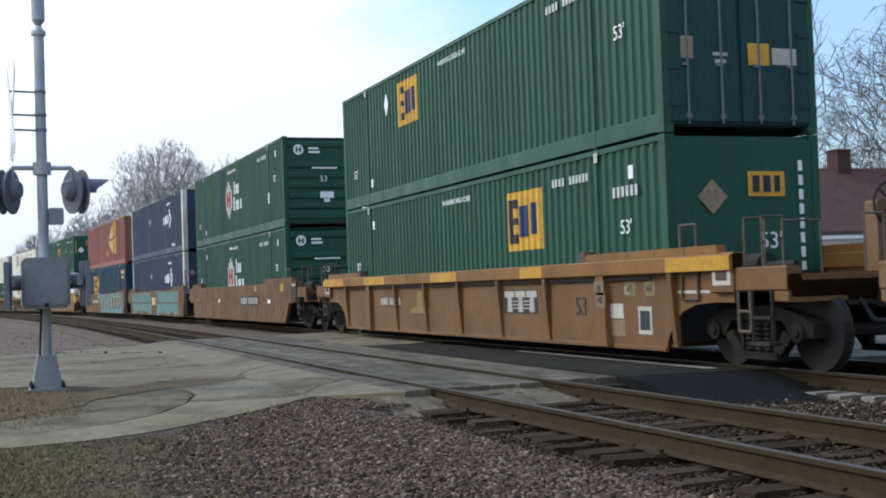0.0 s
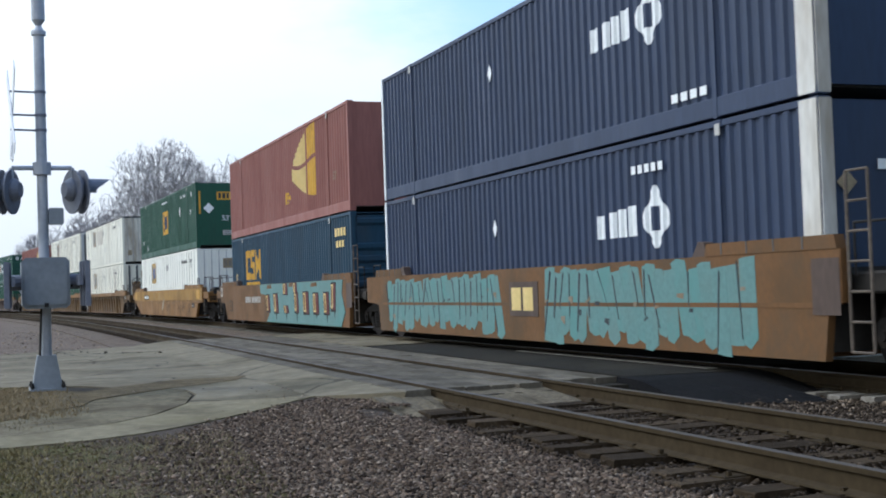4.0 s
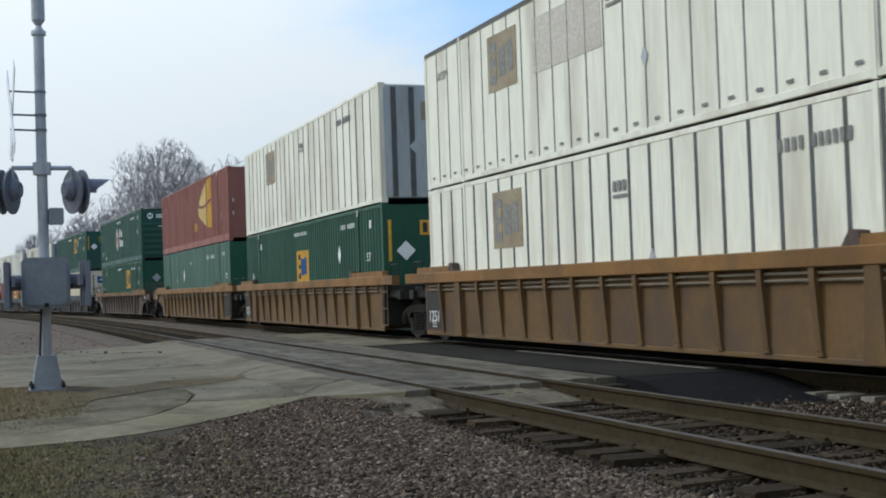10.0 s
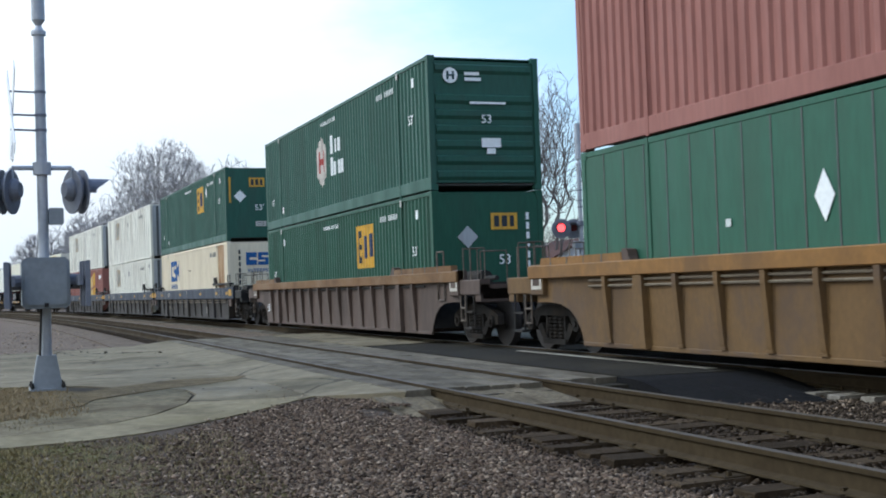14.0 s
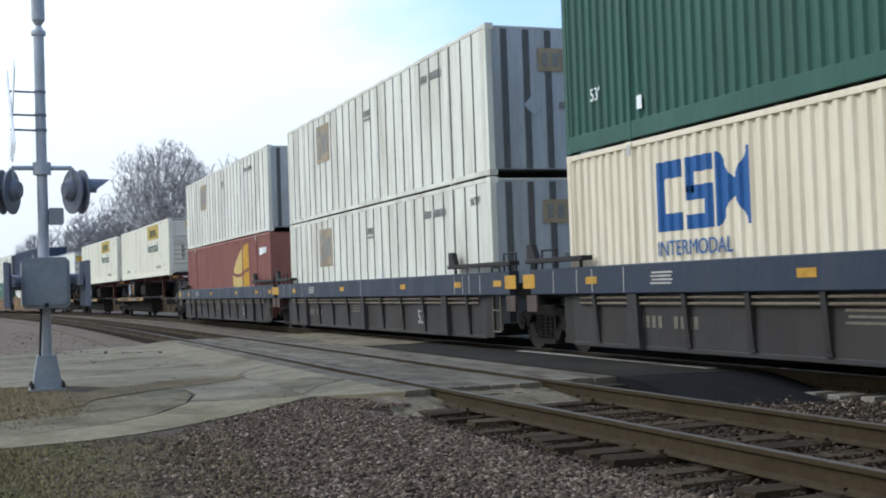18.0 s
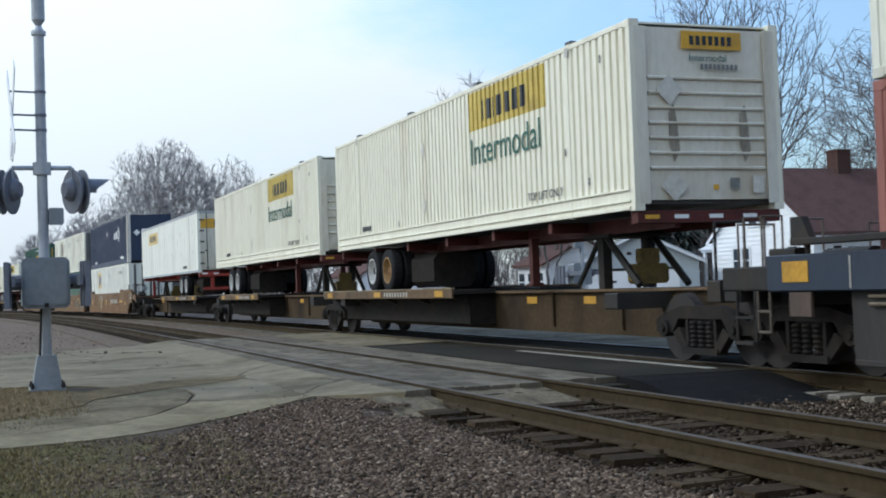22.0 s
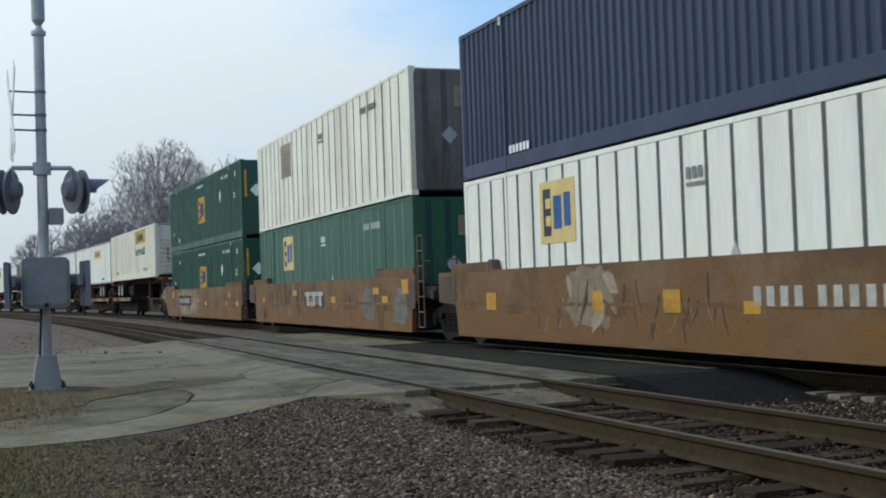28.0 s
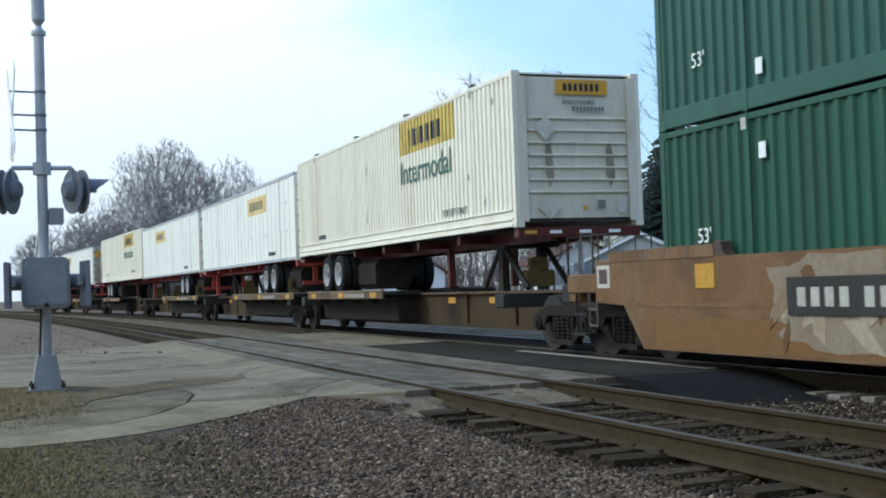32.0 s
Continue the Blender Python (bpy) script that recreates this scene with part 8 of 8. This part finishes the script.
siding_wall(gable, HX0, HX1, HY0, EAVE, RIDGE - 0.1, 0.2, lambda z: (mid - (mid - HX0) * (RIDGE - z) / (RIDGE - EAVE), mid + (HX1 - mid) * (RIDGE - z) / (RIDGE - EAVE)))
side = part("side_wall", Geo().box(HX1 - 0.2, HX1 - 0.065, HY0 + 0.17, HY1, -0.2, EAVE), SIDING, house, "white clapboard side wall")
for k in range(16):
    z = -0.2 + 0.2 * k
    part("board", kept("side_board", lambda: Geo().prism("y", [(HX1, 0.2), (HX1 + 0.03, 0), (HX1 - 0.06, 0), (HX1 - 0.06, 0.2)], HY0, HY1)), SIDING, side, "", (0, 0, z))
part("back_wall", Geo().box(HX0, HX1 - 0.1, HY1 - 0.2, HY1, -0.2, EAVE).box(HX0, HX0 + 0.15, HY0 + 0.1, HY1 - 0.2, -0.2, EAVE), SIDING, house)
roof = Geo()
for s in (-1, 1):
    xe = mid + s * ((HX1 - HX0) / 2 + 0.3)
    dz = 0.3 * (RIDGE - EAVE) / ((HX1 - HX0) / 2)
    roof.prism("y", [(xe, EAVE - dz), (mid, RIDGE), (mid, RIDGE + 0.14), (xe, EAVE - dz + 0.14)], HY0 - 0.15, HY1 + 0.3)
part("roof", roof, ROOFBROWN, house, "steep brown shingle roof")
g = Geo()
for s in (-1, 1):
    xe = mid + s * ((HX1 - HX0) / 2 + 0.32)
    dz = 0.32 * (RIDGE - EAVE) / ((HX1 - HX0) / 2)
    g.prism("y", [(xe, EAVE - dz - 0.16), (mid, RIDGE - 0.16), (mid, RIDGE + 0.02), (xe, EAVE - dz + 0.02)], HY0 - 0.19, HY0 - 0.152)
part("barge_board", g, SIGNWHITE, house, "white barge boards")
part("gutter", Geo().box(HX1 + 0.28, HX1 + 0.42, HY0 - 0.15, HY1 + 0.3, EAVE - 0.42, EAVE - 0.27, 0.03), SIGNWHITE, house, "white gutter")
part("chimney", Geo().box(mid - 0.4, mid + 0.4, 37.85, 38.6, 5.0, 6.9).box(mid - 0.45, mid + 0.45, 37.8, 38.65, 6.9, 7.0), BRICKRED, house, "square brick chimney")
window(house, mid - 0.42, HY0 - 0.03, 3.5, 0.62, 1.2), window(house, mid + 0.42, HY0 - 0.03, 3.5, 0.62, 1.2)
window(house, -49.78, HY0 - 0.03, 1.35, 0.56, 1.1), window(house, -49.05, HY0 - 0.03, 1.35, 0.56, 1.1), window(house, -45.5, HY0 - 0.03, 1.0, 0.7, 1.4)
part("gable_vent", Geo().box(mid - 0.12, mid + 0.12, HY0 - 0.06, HY0, 5.25, 5.6), BLACKSTEEL, house, "small dark gable vent")
for y in (35.75, 36.65, 38.4, 40.4):
    window(house, HX1 + 0.035, y, 1.1, 0.8, 1.2, "x")
part("shutter", Geo().box(HX1 + 0.03, HX1 + 0.08, 34.6, 35.0, 1.05, 2.35), BLACKSTEEL, house, "dark shutter")
porch = part("porch", Geo().box(-53.6, -51.95, 34.0, 36.6, 2.42, 2.54).prism("y", [(-53.75, 2.54), (-51.95, 2.54), (-51.95, 3.0)], 33.9, 36.7), SIDING, house, "small white entry porch")
for x in (-53.4, -52.6):
    part("porch_post", Geo().box(x - 0.07, x + 0.07, 34.05, 34.19, -0.2, 2.42), SIDING, porch, "white porch post")
part("porch_wall", Geo().box(-53.5, -51.95, 35.9, 36.0, -0.2, 2.42), mat("porch_grey", (0.3, 0.34, 0.33), 0.7), porch)

garage = thing("garage", "white-sided garage with gabled front, wide door and low roof", "garage", at=pose(-52.0, 29.55, 0, 0, 0, -29.4) @ pose(52.0, -29.55, 0))
GX, GB, GY0, GY1 = -52.0, -58.5, 26.75, 32.35      # front, back and the two sides
gm = (GY0 + GY1) / 2
GEAVE, GRIDGE = 2.1, 3.42
for nm, xx in (("front_gable", GX), ("back_gable", GB)):
    w = part(nm, Geo().prism("x", [(GY0, -0.2), (GY1, -0.2), (GY1, GEAVE), (gm, GRIDGE - 0.06), (GY0, GEAVE)], xx - 0.14, xx - 0.035), GARAGE, garage, "pale siding gable wall")
    if xx == GX:
        k, z = 0, -0.2
        while z < GRIDGE - 0.2:
            t = z + 0.2
            u = 0.0 if t <= GEAVE else (t - GEAVE) / (GRIDGE - 0.06 - GEAVE)
            part("board", Geo().prism("y", [(GX - 0.034, t), (GX, z), (GX - 0.034, z)], GY0 + (gm - GY0) * u, GY1 - (GY1 - gm) * u), GARAGE, w)
            z = t
for yy in (GY0 + 0.05, GY1 - 0.05):
    part("side_wall", Geo().box(GB, GX - 0.145, yy - 0.05, yy + 0.05, -0.2, GEAVE), GARAGE, garage)
slope = (GRIDGE - GEAVE) / (GY1 - gm)
for sgn in (-1, 1):
    ye = gm + sgn * (GY1 - gm + 0.3)
    part("roof_slope", Geo().prism("x", [(ye, GEAVE - 0.3 * slope), (gm, GRIDGE), (gm, GRIDGE + 0.1), (ye, GEAVE - 0.3 * slope + 0.1)], GB - 0.3, GX + 0.3), ROOFGREY, garage, "pale grey shingle roof slope")
    part("barge_board", Geo().prism("x", [(ye, GEAVE - 0.3 * slope - 0.09), (gm, GRIDGE - 0.09), (gm, GRIDGE + 0.03), (ye, GEAVE - 0.3 * slope + 0.03)], GX + 0.302, GX + 0.33), SIGNWHITE, garage, "white barge board")
part("gable_vent", Geo().box(GX, GX + 0.03, gm - 0.6, gm - 0.38, 2.38, 2.52), BLACKSTEEL, garage, "small dark gable vent")
part("lintel", Geo().box(GX, GX + 0.05, 26.98, 31.5, 1.62, 1.74, 0.01), BLACKSTEEL, garage, "dark lintel over the wide door")
d = part("garage_door", Geo().box(GX, GX + 0.02, 27.05, 31.4, -0.15, 1.62), SIDING, garage, "white panelled garage door")
for k in range(4):
    for q in range(4):
        part("door_panel", kept("door_panel", lambda: Geo().box(0, 0.015, 0.05, 1.0, 0.03, 0.38)), SIDING, d, "", (GX + 0.02, 27.06 + 1.085 * q, -0.14 + 0.44 * k))


def far_house(x, y, w, d, h, ridge, wall, roof_mat, label):
    """A plain distant house: walls, gabled roof along x, windows towards the tracks."""
    root = thing("house", label, "house", "", pose(x, y, -0.25))
    part("wall", Geo().box(-w / 2, w / 2, -d / 2, d / 2, 0, h), wall, root)
    g = Geo()
    for s in (-1, 1):
        g.prism("x", [(s * (d / 2 + 0.4), h - 0.2), (0, ridge), (0, ridge + 0.15), (s * (d / 2 + 0.4), h - 0.05)], -w / 2 - 0.3, w / 2 + 0.3)
    part("roof", g, roof_mat, root, "gabled shingle roof")
    for sx in (-1, 1):
        part("gable", Geo().prism("x", [(-d / 2, h), (d / 2, h), (0, ridge)], sx * w / 2 - 0.06, sx * w / 2 + 0.06), wall, root)
    for k in range(3):
        window(root, -w / 2 + w * (k + 0.5) / 3, -d / 2 - 0.03, 0.9, 1.0, 1.2)
    return root


far_house(-78.6, 39.0, 4.6, 6, 2.75, 4.3, SIDING, ROOFBROWN, "small white house beyond the crossing")
far_house(-112.0, 36.0, 11, 8, 2.7, 5.2, SIDING, ROOFBROWN, "white house far beyond the crossing")
far_house(-88.0, 52.0, 10, 8, 2.8, 5.2, GARAGE, ROOFBROWN, "grey house behind the garage")

# ---------------------------------------------------------------- trees
def tree(x, y, height, width, seed, label, n=900, trunks=1, low=0.25, twig=TWIG, bark=BARK, twig_r=0.012, twigs=3, droop=0.0, reach=0.35, twig_len=0.8, pipe=0.38, ragged=1.0):
    """A bare winter tree: branches grow from the trunk to points strewn through the crown, thickening inward."""
    rng = np.random.default_rng(seed)
    root = thing("bare_tree", label, "tree", "bare trees", pose(x, y, -0.25))
    v = rng.normal(size=(n, 3))
    v /= np.linalg.norm(v, axis=1)[:, None]
    az = np.arctan2(v[:, 1], v[:, 0])
    lobes = 1 + ragged * (0.13 * np.sin(3 * az + seed) + 0.10 * np.sin(7 * az + 5 * v[:, 2] + seed * 1.7))
    v *= (rng.random(n) ** 0.42 * lobes)[:, None]
    zc, zr = height * (1 + low) / 2, height * (1 - low) / 2
    aim = np.column_stack([v[:, 0] * width / 2, v[:, 1] * width / 2, zc + v[:, 2] * zr])
    pos, par, path = [np.zeros(3)], [-1], [0.0]
    for k in range(trunks):
        a = 2 * math.pi * (k + rng.random() * 0.5) / trunks
        lean = 0.0 if trunks == 1 else rng.uniform(0.10, 0.26)
        last = 0
        for s in range(1, 5):
            q = np.array([math.cos(a) * lean, math.sin(a) * lean, 1.0]) * height * max(low, 0.12) * s / 4 + rng.normal(size=3) * 0.05
            path.append(path[last] + float(np.linalg.norm(q - pos[last])))
            pos.append(q)
            par.append(last)
            last = len(pos) - 1
    first = len(pos)
    order = np.argsort(np.linalg.norm(aim - np.array([0, 0, height * low * 0.8]), axis=1))
    P = np.zeros((first + n, 3))
    L = np.zeros(first + n)
    P[:first], L[:first] = np.array(pos), np.array(path)
    for i, o in enumerate(order):
        m = first + i
        d = np.linalg.norm(P[1:m] - aim[o], axis=1)
        j = 1 + int(np.argmin(d + reach * L[1:m] + 0.6 * np.maximum(0, P[1:m, 2] - aim[o, 2])))
        P[m], L[m] = aim[o], L[j] + d[j - 1]
        par.append(j)
    load = np.zeros(first + n)
    kids = np.zeros(first + n)
    for m in range(first + n - 1, 0, -1):
        load[m] = max(load[m], 1.0)
        load[par[m]] += load[m]
        kids[par[m]] += 1
    rad = twig_r * load ** pipe
    wood, fine = Geo(), Geo()
    for m in range(1, first + n):
        p, q = Vector(P[par[m]]), Vector(P[m])
        ln = (q - p).length
        if ln < 0.02:
            continue
        mid = (p + q) / 2 + Vector(rng.normal(size=3)) * ln * 0.08 + Vector((0, 0, -droop * 0.1 * ln))
        r0, r1 = min(rad[par[m]], rad[m] * 1.35), rad[m]
        g = wood if load[m] > 5 else fine
        sides = 6 if load[m] > 40 else 4 if load[m] > 5 else 3
        g.bar(p, mid, r0, (r0 + r1) / 2, sides)
        g.bar(mid, q, (r0 + r1) / 2, r1, sides)
        if load[m] < 9:
            w = (q - p).normalized()
            for k in range(twigs):
                dd = (w + Vector(rng.normal(size=3)) * 0.6 + Vector((0, 0, 0.25 - droop))).normalized()
                e = mid.lerp(q, rng.random())
                fine.bar(e, e + dd * twig_len * rng.uniform(0.5, 1.2), twig_r * 0.8, twig_r * 0.35, 3)
    part("trunk", wood, bark, root, "tapered grey trunk and limbs")
    me = bpy.data.meshes.new("crown")
    me.from_pydata(fine.v, [], fine.f)
    me.materials.append(None)
    part("crown", me, twig, root, "fine bare twigs")
    return root


def spruce(x, y, height, radius, seed, label):
    rng = random.Random(seed)
    root = thing("spruce_tree", label, "tree", "", pose(x, y, -0.25))
    part("trunk", Geo().cyl("z", (0, 0), 0.22, 0, height * 0.95, 10, 0.03), BARK, root)
    g = Geo()
    z = 0.6
    while z < height:
        rad = radius * (1 - z / height) ** 0.8 + 0.12
        n = max(6, int(15 * rad))
        for i in range(n):
            a = 2 * math.pi * i / n + rng.uniform(-0.25, 0.25)
            L = rad * rng.uniform(0.6, 1.15)
            dz = -0.28 * L + rng.uniform(-0.15, 0.2)
            for k in range(6):
                u0, u1 = k / 6, (k + 1) / 6 + 0.08
                wdt = 0.20 * (1.05 - u0) + 0.08
                c0 = Vector((math.cos(a) * L * u0, math.sin(a) * L * u0, z + dz * u0 + 0.1 * u0 * u0))
                c1 = Vector((math.cos(a) * L * u1, math.sin(a) * L * u1, z + dz * u1 + 0.1 * u1 * u1 - 0.1))
                sd = Vector((-math.sin(a), math.cos(a), 0)) * wdt * rng.uniform(0.7, 1.3)
                drop = Vector((0, 0, -rng.uniform(0.12, 0.3)))
                k0 = len(g.v)
                g.v += [tuple(c0), tuple(c1), tuple((c0 + c1) / 2 + sd + drop), tuple((c0 + c1) / 2 - sd + drop)]
                g.f += [(k0, k0 + 2, k0 + 1), (k0, k0 + 1, k0 + 3)]
        z += 0.30
    me = bpy.data.meshes.new("crown")
    me.from_pydata(g.v, [], g.f)
    me.materials.append(None)
    part("crown", me, NEEDLE, root, "dark drooping needle boughs")
    return root


# Bark of the far trees lightened likewise to carry the haze.
HAZEBARK = mat("haze_pale_bark", (0.27, 0.255, 0.25), 0.95, vary=0.2)


def thicket(name, x0, y0, x1, y1, height, n, seed, label):
    """A far belt of bare brush: many thin stems with side twigs."""
    rng = random.Random(seed)
    g = Geo()
    for _ in range(n):
        u = rng.random()
        x, y = x0 + (x1 - x0) * u + rng.uniform(-2.5, 2.5), y0 + (y1 - y0) * u + rng.uniform(-2.5, 2.5)
        h = height * rng.uniform(0.45, 1.1)
        p = Vector((x, y, -0.25))
        d = Vector((rng.gauss(0, 0.2), rng.gauss(0, 0.2), 1))
        g.bar(p, p + d * h, 0.05, 0.02, 3)
        for k in range(7):
            q = p + d * h * rng.uniform(0.25, 0.95)
            g.bar(q, q + Vector((rng.gauss(0, 0.5), rng.gauss(0, 0.5), rng.uniform(0.2, 0.9))) * h * 0.35, 0.028, 0.01, 3)
    me = bpy.data.meshes.new(name)
    me.from_pydata(g.v, [], g.f)
    me.materials.append(None)
    return tagged(part(name, me, TWIG), label, "brush", kind="stuff")


thicket("brush", -75, 64, -150, 45, 6.5, 900, 61, "belt of bare brown brush far beyond the houses")
thicket("brush", -150, 45, -215, 10, 7.0, 700, 62, "belt of bare brown brush far down the line")
thicket("brush", -66, 42, -50, 62, 5.0, 350, 63, "bare brush behind the house gardens")
tree(-57.0, 38.8, 20.0, 10.5, 41, "tall bare tree with several trunks behind the house", 1000, 6, 0.2, twig_r=0.016, twigs=3, reach=0.8)
tree(-50.0, 46.0, 15.0, 15, 42, "bare spreading tree with drooping twigs behind the house", 1900, 3, 0.2, twig_r=0.014, twigs=5, droop=0.9, reach=0.5)
spruce(-70.8, 43.3, 13.0, 5.6, 43, "dark green spruce beside the bare trees")
spruce(-70.0, 47.0, 11.2, 4.6, 47, "second dark spruce close behind the first")
tree(-63.0, 30.0, 13.2, 5.0, 44, "slender bare tree beyond the crossing", 320, 2, 0.3, twig_r=0.015, twigs=3, reach=0.7)
tree(-84.0, 33.6, 17.5, 6, 45, "bare tree rising behind the train", 420, 1, 0.3, twig_r=0.017, twigs=4, reach=0.6)
tree(-78.0, 37.0, 15.5, 6, 46, "bare tree rising behind the train", 340, 2, 0.3, twig_r=0.017, twigs=3, reach=0.6)
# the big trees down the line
tree(-138.0, 19.1, 18.5, 13.2, 51, "large round-crowned bare tree far down the line", 4600, 5, 0.1, HAZETWIG, HAZEBARK, 0.015, 6, reach=0.62, twig_len=0.75, pipe=0.36, ragged=0.45)
tree(-137.0, 26.2, 16.3, 9.0, 52, "bare tree leaning out beside a larger one far down the line", 1900, 3, 0.12, HAZETWIG, HAZEBARK, 0.016, 5, reach=0.6, twig_len=0.75, pipe=0.36, ragged=0.6)
tree(-140.0, 12.4, 11.6, 10, 53, "lower bare tree beside a larger one far down the line", 1500, 3, 0.06, HAZETWIG, HAZEBARK, 0.018, 5, reach=0.55, twig_len=0.8, pipe=0.36, ragged=0.7)
tree(-185.0, 8.5, 11.5, 10, 54, "far bare tree beyond the bend", 700, 4, 0.05, HAZETWIG, HAZEBARK, 0.035, 5, reach=0.5, twig_len=1.2, pipe=0.34)
tree(-190.0, 16.5, 12.8, 13, 55, "far dense bare tree beyond the bend", 1200, 4, 0.03, HAZETWIG, HAZEBARK, 0.045, 6, reach=0.5, twig_len=1.3, pipe=0.34)
tree(-180.0, 23.5, 11.8, 12, 56, "far dense bare tree beyond the bend", 1000, 4, 0.03, HAZETWIG, HAZEBARK, 0.045, 6, reach=0.5, twig_len=1.3, pipe=0.34)


# ---------------------------------------------------------------- everything that moves
def motions():
    """The train rolls past at an even speed: every car, box and chassis follows the track; the wheels turn."""
    for ob, s0, z in RIDERS:
        rows = []
        for k in range(33):
            (x, y, zz), a = along(s0 + SPEED * k, YT, z)
            rows.append((float(k), pose(x, y, zz, 0, 0, math.degrees(a))))
        walk(ob, rows)
    centre = {ob: s0 for ob, s0, z in RIDERS}
    turn = SPEED / 0.4826
    for w, x, tx in SPINNERS:
        s0 = centre[w.parent.parent] + tx + x
        t0, t1 = (-44 - s0) / SPEED, (-8 - s0) / SPEED
        f0, f1 = max(0, math.ceil(t0 * FPS)), min(32 * FPS, math.floor(t1 * FPS))
        if f1 <= f0:
            continue
        rows = [(0.0, 0.0)] if f0 > 0 else []
        rows += [(f / FPS, math.degrees(turn * (f - f0) / FPS)) for f in range(f0, f1 + 1)]
        if f1 < 32 * FPS:
            rows.append((32.0, rows[-1][1]))
        walk(w, [(t, pose(x, 0, 0.4826, 0, ang, 0)) for t, ang in rows])


motions()
